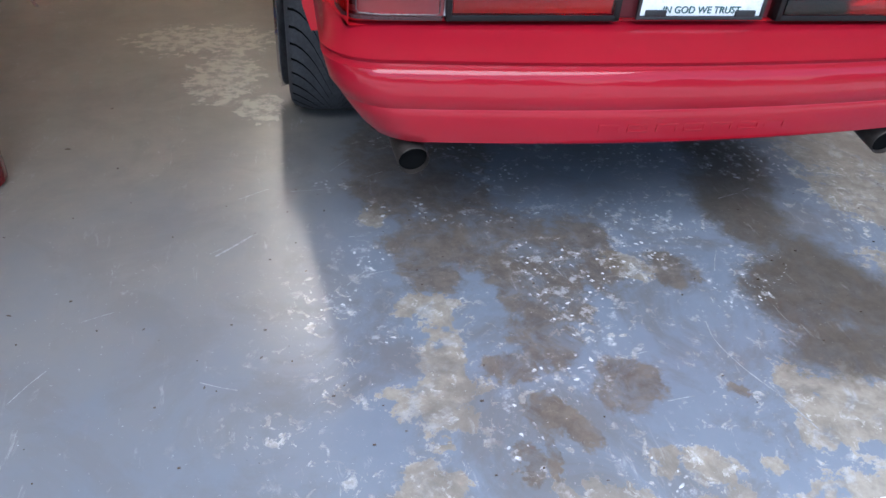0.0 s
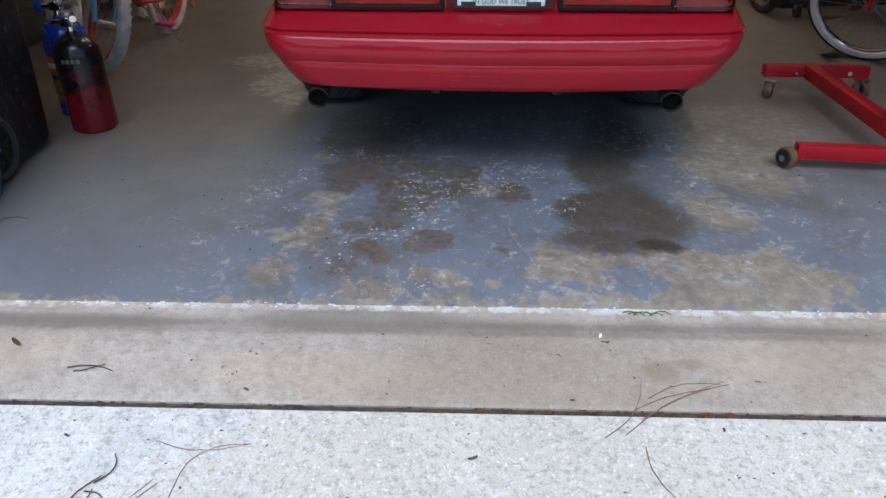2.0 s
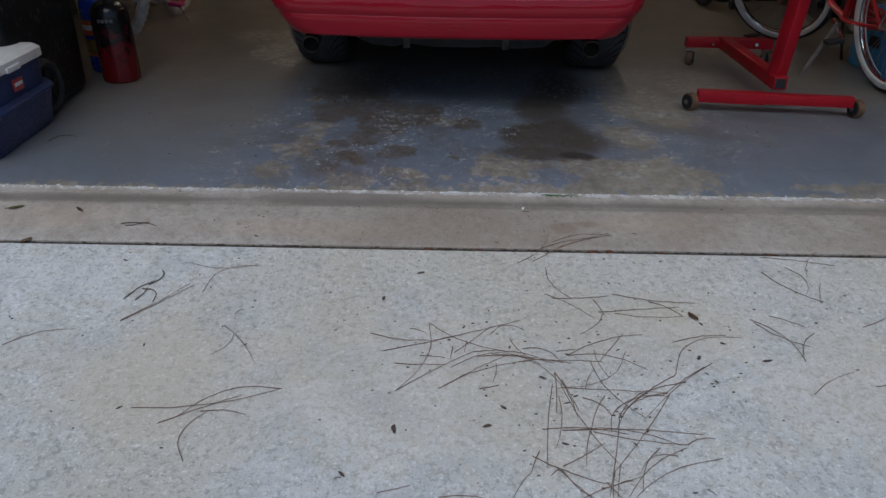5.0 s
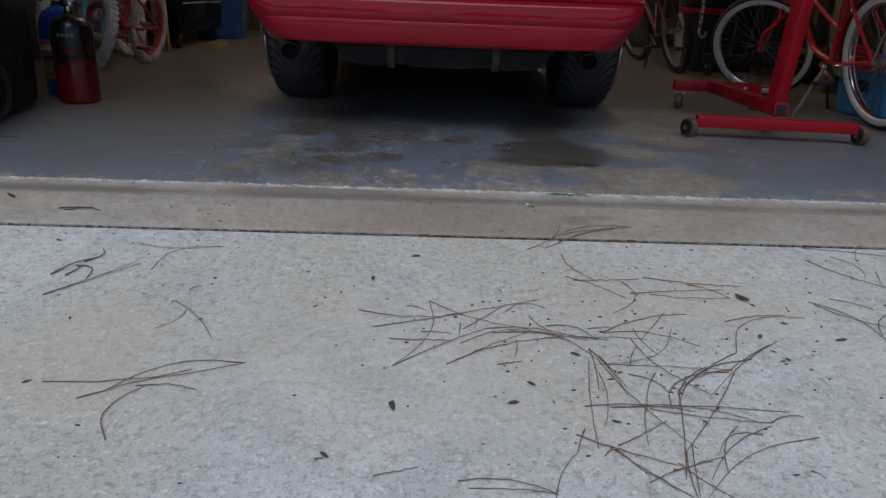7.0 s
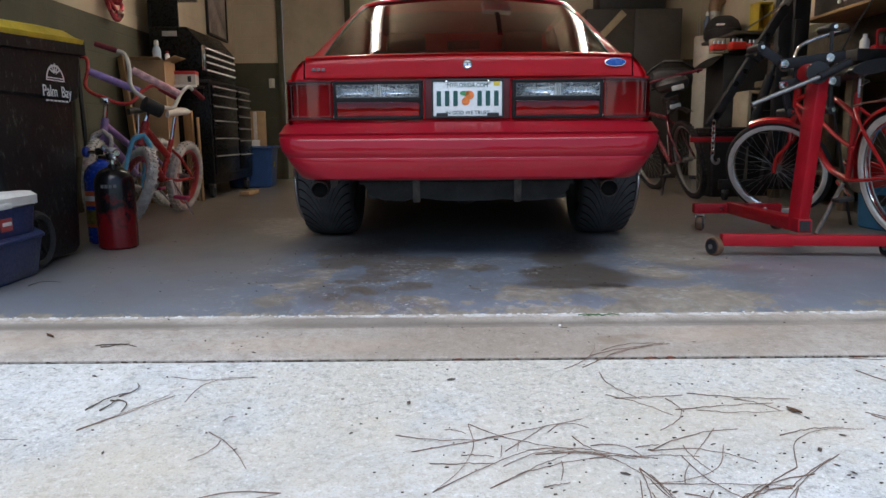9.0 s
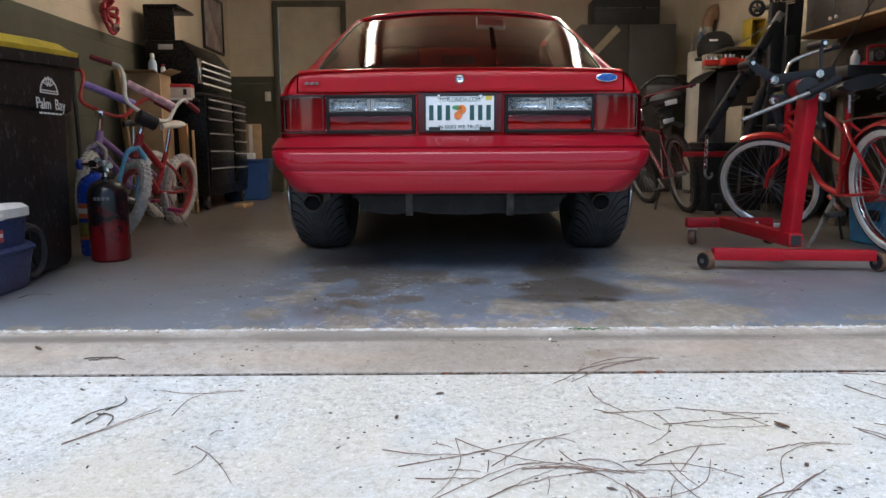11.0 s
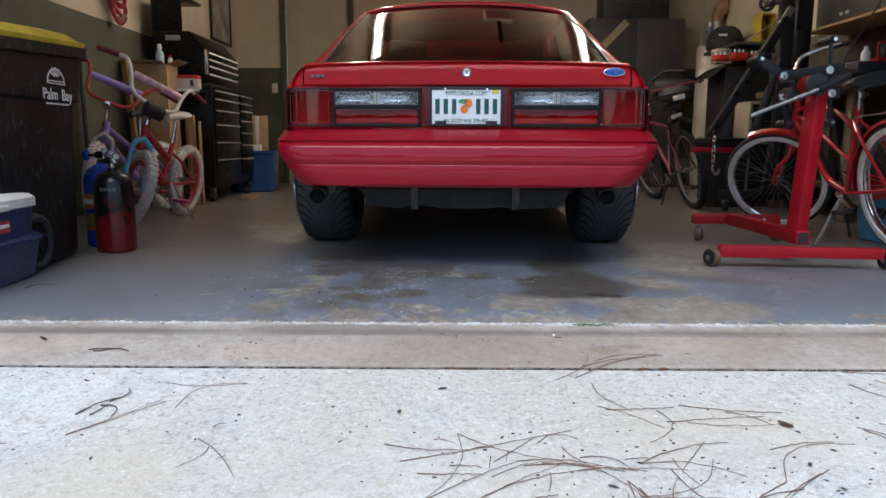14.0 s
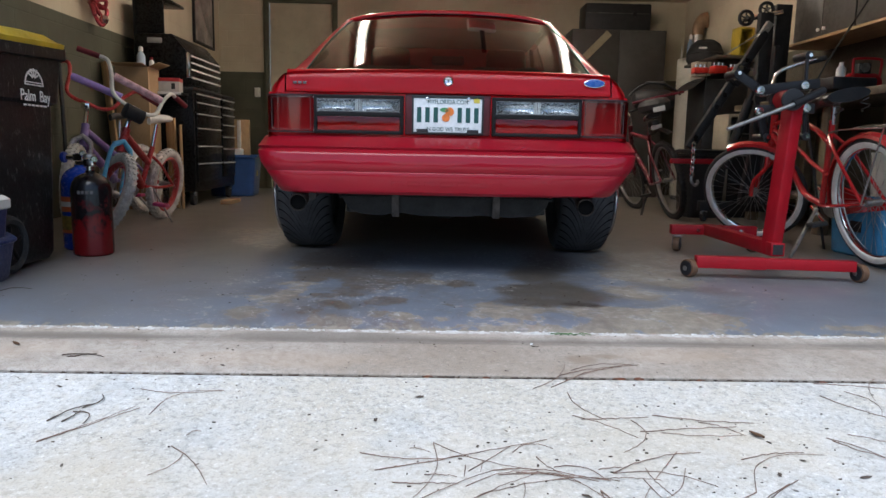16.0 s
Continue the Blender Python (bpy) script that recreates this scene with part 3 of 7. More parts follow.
wall("wall_left", (XL - 0.1, YB / 2 + 0.1, 1.2), (0.2, YB + 0.2, 2.7), "block wall painted cream above dark olive")
wall("wall_right", (XR + 0.1, YB / 2 + 0.1, 1.2), (0.2, YB + 0.2, 2.7), "wall painted cream above dark olive")
DOOR0, DOOR1, DOORH = -2.243, -1.350, 2.40
wall("wall_back_left", ((XL + DOOR0) / 2, YB + 0.1, 1.2), (DOOR0 - XL, 0.2, 2.7), "back wall painted cream above dark olive")
wall("wall_back_right", ((XR + DOOR1) / 2, YB + 0.1, 1.2), (XR - DOOR1, 0.2, 2.7), "back wall painted cream above dark olive")
wall("wall_back_over_door", ((DOOR0 + DOOR1) / 2, YB + 0.1, (DOORH + 2.55) / 2), (DOOR1 - DOOR0, 0.2, 2.55 - DOORH), "back wall painted cream above the door")
OPEN0, OPEN1, HEAD = -2.45, 2.65, 2.16
wall("wall_front_left", ((XL + OPEN0) / 2 - 0.1, 0.11, 1.2), (OPEN0 - XL + 0.2, 0.2, 2.7), "short wall beside the garage door opening")
wall("wall_front_right", ((XR + OPEN1) / 2 + 0.1, 0.11, 1.2), (XR - OPEN1 + 0.2, 0.2, 2.7), "short wall beside the garage door opening")
wall("wall_front_over_door", ((OPEN0 + OPEN1) / 2, 0.11, (HEAD + 2.55) / 2), (OPEN1 - OPEN0, 0.2, 2.55 - HEAD), "header wall over the garage door opening")
struct("ceiling", box((0.175, 3.6, ZC + 0.06), (6.6, 7.7, 0.12)), CEIL, "painted garage ceiling", "ceiling")

# door in the back wall
d = thing("door_1", pose((DOOR0 + DOOR1) / 2, YB, 0), "cream door in a dark olive frame, shut", "door", kind="structure")
OLIVE = surface("olive_trim", (0.085, 0.083, 0.052), 0.55, vary=0.2, scale=6)
CREAM = surface("cream_door_paint", (0.52, 0.46, 0.34), 0.55, vary=0.12, scale=3)
dw = DOOR1 - DOOR0
for sx in (-1, 1):
    part("jamb", box((sx * (dw / 2 - 0.005), 0.0, DOORH / 2), (0.07, 0.06, DOORH), 0.004), OLIVE, d)
part("head", box((0, 0.0, DOORH + 0.02), (dw + 0.06, 0.06, 0.07), 0.004), OLIVE, d)
part("leaf", box((0, 0.05, DOORH / 2), (dw - 0.08, 0.04, DOORH - 0.01), 0.003), CREAM, d)
part("knob", lathe([(0.012, 0), (0.012, 0.03), (0.028, 0.04), (0.03, 0.055), (0.02, 0.068)], 14, m=pose(0.36, 0.03, 1.0, 90, 0, 0)), STEEL, d)
s = thing("light_switch", pose(-2.369, YB - 0.003, 1.249), "white plastic light switch plate on the back wall", "switch")
IVORY = surface("ivory_plastic", (0.72, 0.69, 0.6), 0.4, vary=0.08, scale=20)
part("plate", box((0, 0, 0), (0.075, 0.008, 0.12), 0.003), IVORY, s)
part("rocker", box((0, -0.006, 0), (0.03, 0.01, 0.06), 0.003), IVORY, s)

# sectional door, open under the ceiling
gd = thing("door_2", pose(0, 0, 0), "sectional garage door, open under the ceiling", "garage door", kind="structure")
for k in range(4):
    part("panel", box((0.1, 0.47 + 0.50 * k, 2.29), (4.9, 0.492, 0.04), 0.006), DOORW, gd)
for sx in (-2.42, 2.62):
    part("track", tube(bow([(sx, 0.24, 0.3), (sx, 0.24, 1.8), (sx, 0.4, 2.18), (sx, 0.75, 2.27), (sx, 2.9, 2.3)], 5), 0.02, 6), STEEL, gd)

# ceiling tubes
WHITEP = surface("white_enamel", (0.75, 0.75, 0.73), 0.4, vary=0.08, scale=10)
TUBE = glow("lit_tube", (1.0, 0.88, 0.72), TUBE_POWER)
for x, y0, y1 in ((-0.84, 2.28, 5.4), (1.2, 2.28, 5.4)):
    f = thing("ceiling_light", pose(x, 0, 0), "long white fluorescent ceiling light, switched on", "ceiling light", "ceiling lights")
    part("housing", box((0, (y0 + y1) / 2, ZC - 0.03), (0.12, y1 - y0 + 0.06, 0.06), 0.008), WHITEP, f)
    part("tube", rod((0, y0, ZC - 0.085), (0, y1, ZC - 0.085), 0.019, 12), TUBE, f, "lit fluorescent tube")
    for yy in (y0, y1):
        part("socket", box((0, yy, ZC - 0.075), (0.04, 0.02, 0.05), 0.003), WHITEP, f)

op = thing("door_opener", pose(0.32, 0, 0), "garage door opener with a black rail under the ceiling", "door opener")
part("motor_case", box((0, 3.05, 2.36), (0.26, 0.34, 0.17), 0.02), IVORY, op)
part("rail", box((0, 1.6, 2.38), (0.04, 2.6, 0.05), 0.004), TRIM, op, "black opener rail")
for yy in (2.95, 3.15):
    part("hanger", box((0.1, yy, 2.475), (0.02, 0.02, 0.07), 0.002), STEEL, op)

# unseen woods behind the walk, added to darken the low sky and its reflections
FAR = surface("unseen_woods", (0.035, 0.05, 0.022), 0.95, vary=0.6, scale=0.6)
wood_rng = random.Random(3)
wbm = bmesh.new()
tops = [[], []]
for k in range(161):
    a = radians(180 + 180 * k / 160)
    r, h = 34.0, 3.6 + wood_rng.uniform(-0.5, 0.5) + 2.0 * math.sin(k * 0.31) + 1.3 * math.sin(k * 0.83 + 1) + 0.6 * math.sin(k * 1.9)
    tops[0].append((r * math.cos(a), r * math.sin(a) - 1.0, -0.62))
    tops[1].append((r * math.cos(a) * 1.03, r * math.sin(a) * 1.03 - 1.0, h))
ringed(tops, False, bm=wbm)
struct("backdrop", wbm, FAR, "unseen dark line of woods, added to shape sky light and reflections", "woods")

# ---- the car ----
CAR = thing("car", pose(-0.025, 0.80, 0, 0, 0, -1.2), "red notchback coupe parked nose-in, tinted rear window", "car")
AX, Z_T = 0.975, 0.325


def curve_at(pts, q):
    for (a, va), (b, vb) in zip(pts, pts[1:]):
        if q <= b:
            k = max(0.0, (q - a) / (b - a))
            k = k * k * (3 - 2 * k)
            return va + (vb - va) * k
    return pts[-1][1]


WIDTH = [(0.02, 0.876), (0.13, 0.905), (0.25, 0.945), (0.55, 0.975), (0.9, 1.0), (3.4, 1.0), (4.0, 0.97), (4.35, 0.9), (4.5, 0.82)]
DECK = [(0.02, -0.011), (0.13, 0.0), (0.65, 0.045), (2.9, 0.05), (3.6, 0.0), (4.3, -0.09), (4.5, -0.16)]


def body_ring(y):
    wf, dz = curve_at(WIDTH, y), curve_at(DECK, y)
    low = 0.24
    for ax, rr in ((AX, 0.365), (AX + 2.553, 0.36)):
        if abs(y - ax) < rr:
            low = max(low, Z_T + math.sqrt(rr * rr - (y - ax) ** 2))
    if y < 0.56:
        low = 0.60
    elif y < 0.7:
        low = max(low, 0.40)
    half = []
    prof = [(0.805, 0.24), (0.835, 0.32), (0.855, 0.45), (0.868, 0.56), (0.868, 0.585), (0.862, 0.60), (0.858, 0.70), (0.838, 0.80), (0.81, 0.848), (0.785, 0.868), (0.74, 0.878), (0.4, 0.888), (0.0, 0.892)]
    for x, z in prof:
        zz = z + (dz if z > 0.7 else dz * max(0, (z - 0.24) / 0.46))
        half.append((x * wf, max(zz, low) if z < 0.84 else zz))
    return [(-x, y, z) for x, z in half] + [(x, y, z) for x, z in half[::-1][1:]]


ys = sorted({0.02, 0.05, 0.09, 0.13, 0.16, 0.2, 0.3, 0.42, 0.5, 0.555, 0.56, *[AX + 0.365 * math.cos(math.pi * i / 14) for i in range(15)], *[AX + 2.553 + 0.36 * math.cos(math.pi * i / 14) for i in range(15)], 1.6, 2.0, 2.5, 2.9, 4.0, 4.2, 4.35, 4.45, 4.5})
bm = ringed([body_ring(y) for y in ys], False)
part("body", bm, RED, CAR)
part("front_bumper", box((0, 4.48, 0.45), (1.4, 0.12, 0.45), 0.05), RED_DIMMED, CAR)
part("underbody", box((0, 2.5, 0.40), (1.2, 3.6, 0.10), 0.03), UNDER, CAR, "black dirty underbody")
for ax in (AX, AX + 2.553):
    for sx in (-1, 1):
        part("wheel_well", ringed([[(sx * x, ax + 0.362 * math.cos(radians(q)), Z_T + 0.362 * math.sin(radians(q))) for q in range(12, 169, 12)] for x in (0.50, 0.80)], False), UNDER, CAR)


def plan(w, yr, yend, z, cx=0.13, cy=0.12, arc=0.035):
    """A bumper's line in plan: straight sides, rounded corners, a slightly bowed face."""
    half = [(w, yend), (w, yr + arc + cy + 0.12), (w, yr + arc + cy + 0.04)]
    for i in range(9):
        a = math.pi / 2 * i / 8
        half.append((w - cx * (1 - math.cos(a)), yr + arc + cy * (1 - math.sin(a))))
    w2 = w - cx
    half += [(w2 * (1 - k / 8), yr + arc * (1 - k / 8) ** 2) for k in range(1, 9)]
    return [(-x, y, z) for x, y in half] + [(x, y, z) for x, y in half[::-1][1:]]


LEVELS = [(0.376, 0.655, -0.084), (0.366, 0.69, -0.05), (0.364, 0.704, -0.066), (0.372, 0.716, -0.078), (0.4, 0.738, -0.085), (0.432, 0.759, -0.089), (0.452, 0.772, -0.0905), (0.456, 0.774, -0.0885),
          (0.460, 0.777, -0.0895), (0.464, 0.780, -0.0925), (0.49, 0.797, -0.094), (0.525, 0.806, -0.090), (0.538, 0.810, -0.084), (0.543, 0.807, -0.076), (0.548, 0.806, -0.072), (0.553, 0.809, -0.077),
          (0.558, 0.811, -0.080), (0.563, 0.807, -0.072), (0.570, 0.804, -0.063), (0.586, 0.800, -0.034), (0.597, 0.797, -0.016), (0.602, 0.792, -0.008), (0.603, 0.78, 0.06), (0.603, 0.76, 0.12)]
part("rear_bumper", ringed([plan(w, yr - 0.012, 0.63, z) for z, w, yr in LEVELS], False), RED_DIMMED, CAR, "red body-coloured rear bumper with ribbed ledge")
# raised blocks of the maker's name, drawn plain
for i in range(7):
    x0 = -0.2025 + i * 0.0675
    ebm = bmesh.new()
    for dx, dz, sw, sh in ((0, 0.008, 0.050, 0.003), (-0.0235, 0, 0.003, 0.016), (0.0235, 0, 0.003, 0.016)) + (((0, -0.008, 0.050, 0.003),) if i % 2 else ()):
        box((x0 + dx, -0.0962 + 0.035 * (x0 / 0.6) ** 2 - 0.09 * dz, 0.412 + dz), (sw, 0.007, sh), 0, bm=ebm)
    part("embossed_block", ebm, RED_DIMMED, CAR)

# tail panel and lamps
LAMPBACK = surface("lamp_silver", (0.62, 0.63, 0.64), 0.24, 0.9, vary=0.3, scale=7, stretch=(1, 1, 3))
LAMPBLK = surface("lamp_black", (0.012, 0.010, 0.010), 0.4, vary=0.3, scale=20, spec=0.2)
LAMPRED = surface("lamp_mirror", (0.52, 0.52, 0.52), 0.4, 0.2, vary=0.3, scale=5, dirt_amount=0.2)
LAMPEDGE = surface("lamp_edge_maroon", (0.045, 0.008, 0.010), 0.35, vary=0.3, scale=20)
RIMGREY = surface("lens_edge_grey", (0.10, 0.05, 0.05), 0.3, 0.0, vary=0.2)
CLEARRIM = surface("lens_edge_clear", (0.20, 0.20, 0.20), 0.25, 0.0, vary=0.2)
part("tail_panel", ringed([plan(0.797, 0.146, 0.5, z, 0.05, 0.05, 0.004) for z in (0.60, 0.70, 0.792)], False), RED, CAR)
OUT = ((0.583, 0.124), (0.588, 0.112), (0.72, 0.116), (0.768, 0.127), (0.791, 0.151), (0.800, 0.20), (0.806, 0.30))


def bowl(cx, w, z0, z1, front, deep):
    """A shallow dished reflector facing -y."""
    return sheet(lambda u, v: (cx + w * (u - 0.5), front + deep * (1 - abs(2 * u - 1) ** 2.5) * (1 - abs(2 * v - 1) ** 3), z0 + (z1 - z0) * v), 18, 6)


for sx in (-1, 1):
    housing = part("lamp_housing", box((sx * 0.386, 0.1435, 0.6985), (0.386, 0.004, 0.166), 0.001), LAMPBLK, CAR, "black tail lamp housing")
    for c, sz in (((0.386, 0.127, 0.7735), (0.386, 0.034, 0.015)), ((0.386, 0.127, 0.6225), (0.386, 0.034, 0.014)), ((0.386, 0.125, 0.6995), (0.366, 0.032, 0.0185)), ((0.2005, 0.127, 0.698), (0.015, 0.034, 0.166)), ((0.5755, 0.127, 0.698), (0.013, 0.034, 0.166))):
        part("housing_bar", box((sx * c[0], c[1], c[2]), sz, 0.003), LAMPBLK, housing)
    part("lamp_surround", ringed([[(sx * x * (1.004 - k), y + k * 2, z) for x, y in OUT] for z, k in ((0.616, 0.006), (0.617, 0.0), (0.624, 0.0), (0.626, 0.008), (0.772, 0.008), (0.774, 0.0), (0.781, 0.0), (0.782, 0.006))], False), LAMPEDGE, CAR)
    lamp = part("tail_lamp", ringed([[(sx * x, y, z) for x, y in OUT] for z in (0.624, 0.774)], False), REDLENS, CAR, "dark red outer tail lamp lens")
    lamp.visible_shadow = False
    part("lamp_back", ringed([[(sx * x * 0.990, y + d, z) for x, y in OUT] for z, d in ((0.626, 0.006), (0.64, 0.012), (0.70, 0.014), (0.76, 0.012), (0.772, 0.006))], False), LAMPRED, CAR)
    part("lens_rim", tube([(sx * x, y - 0.001, z) for x, y, z in ((0.596, 0.111, 0.766), (0.602, 0.1112, 0.769), (0.72, 0.115, 0.769), (0.764, 0.1245, 0.767), (0.767, 0.1255, 0.763), (0.767, 0.1255, 0.637), (0.762, 0.124, 0.631), (0.72, 0.115, 0.630), (0.602, 0.1112, 0.630), (0.596, 0.111, 0.634))], 0.0016, 6, closed=True), RIMGREY, lamp)
    rev = part("reverse_lamp", box((sx * 0.3885, 0.1135, 0.7375), (0.360, 0.006, 0.0565), 0.002), CLEARLENS, CAR, "clear reversing lamp lens")
    rev.visible_shadow = False
    part("lens_edge", tube([(sx * (0.3885 + dx), 0.1098, 0.7375 + dz) for dx, dz in ((-0.172, -0.026), (0.172, -0.026), (0.178, -0.022), (0.178, 0.022), (0.172, 0.026), (-0.172, 0.026), (-0.178, 0.022), (-0.178, -0.022))], 0.0014, 6, closed=True), CLEARRIM, rev)
    for cx in (0.2985, 0.4785):
        part("lamp_back", bowl(sx * cx, 0.178, 0.7095, 0.7655, 0.120, 0.019), LAMPBACK, CAR, "silvered lamp reflector")
    for k in (-1.5, -0.5, 0.5, 1.5):
        part("bulb_reflector", rod((sx * 0.3885 + 0.0075 * k, 0.1185, 0.7115), (sx * 0.3885 + 0.0075 * k, 0.1185, 0.7635), 0.0026, 8), WHITEP, CAR)
    part("lamp_back", bowl(sx * 0.3885, 0.358, 0.6300, 0.6900, 0.122, 0.012), LAMPRED, CAR)
    part("brake_lamp", box((sx * 0.3885, 0.1125, 0.6598), (0.360, 0.008, 0.0610), 0.003), REDLENS2, CAR, "bright red brake lamp lens").visible_shadow = False

# deck lid
LID = bow([(0, 0.124, 0.792), (0, 0.117, 0.799), (0, 0.122, 0.830), (0, 0.129, 0.862), (0, 0.138, 0.880), (0, 0.156, 0.890), (0, 0.20, 0.897), (0, 0.45, 0.918), (0, 0.66, 0.932)], 3)


def lid_skin(u, v):
    q, p = 2 * u - 1, LID[round(v * (len(LID) - 1))]
    return (0.705 * q, p.y + 0.012 * q * q, p.z + 0.007 * (1 - q * q) * min(1.0, max(0.0, (p.z - 0.80) / 0.08)))


part("deck_lid", sheet(lid_skin, 36, len(LID) - 1, 0.012), RED, CAR)
for sx in (-1, 1):
    part("quarter_end", sheet(lambda u, v: (sx * (0.712 + 0.064 * (1 - v ** 2.2) * u), 0.131 + 0.030 * u ** 3 + 0.016 * v, 0.790 + 0.080 * v), 8, 8, 0.02), RED, CAR)
lock = part("lock", lathe([(0.021, 0), (0.021, 0.006), (0.016, 0.010), (0.012, 0.008)], 20, m=pose(0, 0.124, 0.846, 86, 0, 0)), CHROME, CAR, "chrome boot lock")
part("keyhole", box((0, 0.114, 0.846), (0.004, 0.004, 0.012)), TRIM, lock)
oval = lathe([(0.046, 0), (0.046, 0.003), (0.042, 0.005)], 28, m=pose(0.632, 0.124, 0.848, 86, 0, 0) @ Matrix.Diagonal((1, 0.42, 1, 1)))
em = part("emblem", oval, CHROME, CAR, "small oval maker's emblem, blue")
part("emblem_face", lathe([(0.041, 0), (0.041, 0.006), (0.038, 0.0065)], 28, m=pose(0.632, 0.1235, 0.848, 86, 0, 0) @ Matrix.Diagonal((1, 0.38, 1, 1))), surface("emblem_blue", (0.02, 0.09, 0.36), 0.25, vary=0.1), em)
bb = bmesh.new()
for i in range(3):
    box((-0.664 + i * 0.021, 0.121, 0.830), (0.017, 0.005, 0.012), 0.002, bm=bb)
part("badge", bb, surface("badge_grey", (0.16, 0.13, 0.13), 0.3, 0.4, vary=0.4, scale=60), CAR, "small grey model badge")

# number plate, its number as plain bars
# body red, darkened for the shade in the recess
part("plate_recess", box((0, 0.146, 0.703), (0.372, 0.03, 0.174), 0.004), surface("recess_red_shaded", (0.10, 0.008, 0.012), 0.5, vary=0.2), CAR, "red recess behind the number plate, darkened for shade")
pf = part("plate", box((0, 0.1135, 0.702), (0.300, 0.003, 0.148), 0.001), surface("plate_white", (0.84, 0.87, 0.87), 0.3, vary=0.08, scale=12), CAR, "white number plate in a black frame")
frame_bm = bmesh.new()
for c, sz in (((0, 0.111, 0.779), (0.312, 0.008, 0.012)), ((0, 0.111, 0.624), (0.312, 0.008, 0.008)), ((-0.152, 0.111, 0.702), (0.008, 0.008, 0.155)), ((0.152, 0.111, 0.702), (0.008, 0.008, 0.155)), ((-0.11, 0.111, 0.634), (0.05, 0.008, 0.014)), ((0.11, 0.111, 0.634), (0.05, 0.008, 0.014))):
    box(c, sz, 0.002, bm=frame_bm)
part("plate_frame", frame_bm, TRIM, pf)
PGREEN = surface("plate_green", (0.014, 0.085, 0.075), 0.4, vary=0.1)
for i, x in enumerate((-0.124, -0.088, -0.052, 0.052, 0.088, 0.124)):
    g = bmesh.new()
    box((x, 0.1105, 0.702), (0.019, 0.002, 0.064), 0.0, bm=g)
    part("bar", g, PGREEN, pf)
ORANGE = surface("fruit_orange", (0.80, 0.22, 0.04), 0.4, vary=0.2, scale=40)
part("fruit", lathe([(0.019, 0), (0.019, 0.002)], 18, m=pose(0.008, 0.1108, 0.716, 90, 0, 0)), ORANGE, pf)
part("fruit", lathe([(0.017, 0), (0.017, 0.002)], 18, m=pose(-0.008, 0.1104, 0.690, 90, 0, 0)), ORANGE, pf)
part("leaf", lathe([(0.014, 0), (0.014, 0.002)], 12, m=pose(-0.012, 0.1108, 0.724, 90, 0, 0) @ Matrix.Diagonal((1.6, 0.7, 1, 1))), surface("leaf_green", (0.08, 0.3, 0.12), 0.4), pf)
lettering("MYFLORIDA.COM", 0.026, pose(0, 0.1105, 0.757), PGREEN, pf, squeeze=0.85)
lettering("IN GOD WE TRUST", 0.022, pose(0, 0.1105, 0.641), PGREEN, pf)
part("sticker", box((0.125, 0.1105, 0.764), (0.026, 0.002, 0.018)), surface("sticker_yellow", (0.75, 0.6, 0.08), 0.4), pf)
for x in (-0.09, 0.09):
    part("screw", lathe([(0.008, 0), (0.008, 0.003), (0.003, 0.005)], 12, m=pose(x, 0.1105, 0.771, 90, 0, 0)), CHROME, pf)

# the whole tail stands out almost to the bumper's face
TAIL = Matrix.Translation((0, -0.110, 0.0198)) @ Matrix.Diagonal((0.9643, 1.0, 0.9643, 1))
for ob in CAR.children:
    if ob.name.split(".")[0] in {"tail_panel", "lamp_housing", "lamp_surround", "tail_lamp", "lamp_back", "reverse_lamp", "bulb_reflector", "brake_lamp", "deck_lid", "quarter_end", "lock", "emblem", "badge", "plate_recess", "plate"}:
        ob.matrix_basis = TAIL @ ob.matrix_basis

# greenhouse
BASE_Y, TOP_Y, BASE_Z, TOP_Z = 0.43, 1.17, 0.912, 1.322


def back_edge(u, v):
    """The rear window's skin: u across from -1 to 1 over the glass, v up."""
    hw = 0.715 + (0.555 - 0.715) * v ** 0.9
    x = hw * u
    y = BASE_Y + (TOP_Y - BASE_Y) * v + 0.13 * abs(u) ** 2.4 * (1 - 0.25 * v)
    z = BASE_Z + (TOP_Z - BASE_Z) * v + 0.03 * math.sin(math.pi * v) - 0.022 * u * u * v
    return Vector((x, y, z))


part("rear_window", sheet(lambda u, v: back_edge(2 * u - 1, v), 28, 12), GLASS, CAR, "dark tinted rear window").visible_shadow = True
seal = tube([back_edge(-1 + 2 * i / 24, 1.0) + Vector((0, -0.006, -0.005)) for i in range(25)] + [back_edge(1, 1 - i / 8) for i in range(1, 9)] + [back_edge(1 - 2 * i / 24, 0) for i in range(1, 25)] + [back_edge(-1, i / 8) for i in range(1, 8)], 0.005, 6, closed=True)
part("window_seal", seal, TRIM, CAR)


def pillar_side(v):
    return Vector((0.79 - 0.19 * v ** 0.85, 0.54 + 0.78 * v, 0.905 + 0.403 * v))


for sx in (-1, 1):
    flip = Matrix.Diagonal((sx, 1, 1, 1))
    part("rear_pillar", sheet(lambda u, v: flip @ (back_edge(1, v).lerp(pillar_side(v), u) + Vector((0.015 * math.sin(math.pi * u), -0.01 * math.sin(math.pi * u), 0.0))), 6, 10, 0.01), RED, CAR)
    part("side_glass", sheet(lambda u, v: (sx * (0.795 - 0.18 * v), 0.86 + 0.50 * v + (1.90 - 0.75 * v) * u, 0.92 + 0.355 * v), 10, 5), GLASS, CAR)
ROOF = [(-0.013, -0.021), (-0.0135, -0.010), (-0.006, -0.002), (0.012, 0.002), (0.06, 0.006), (0.2, 0.012), (0.45, 0.018), (0.75, 0.015), (1.0, 0.004), (1.12, -0.01)]


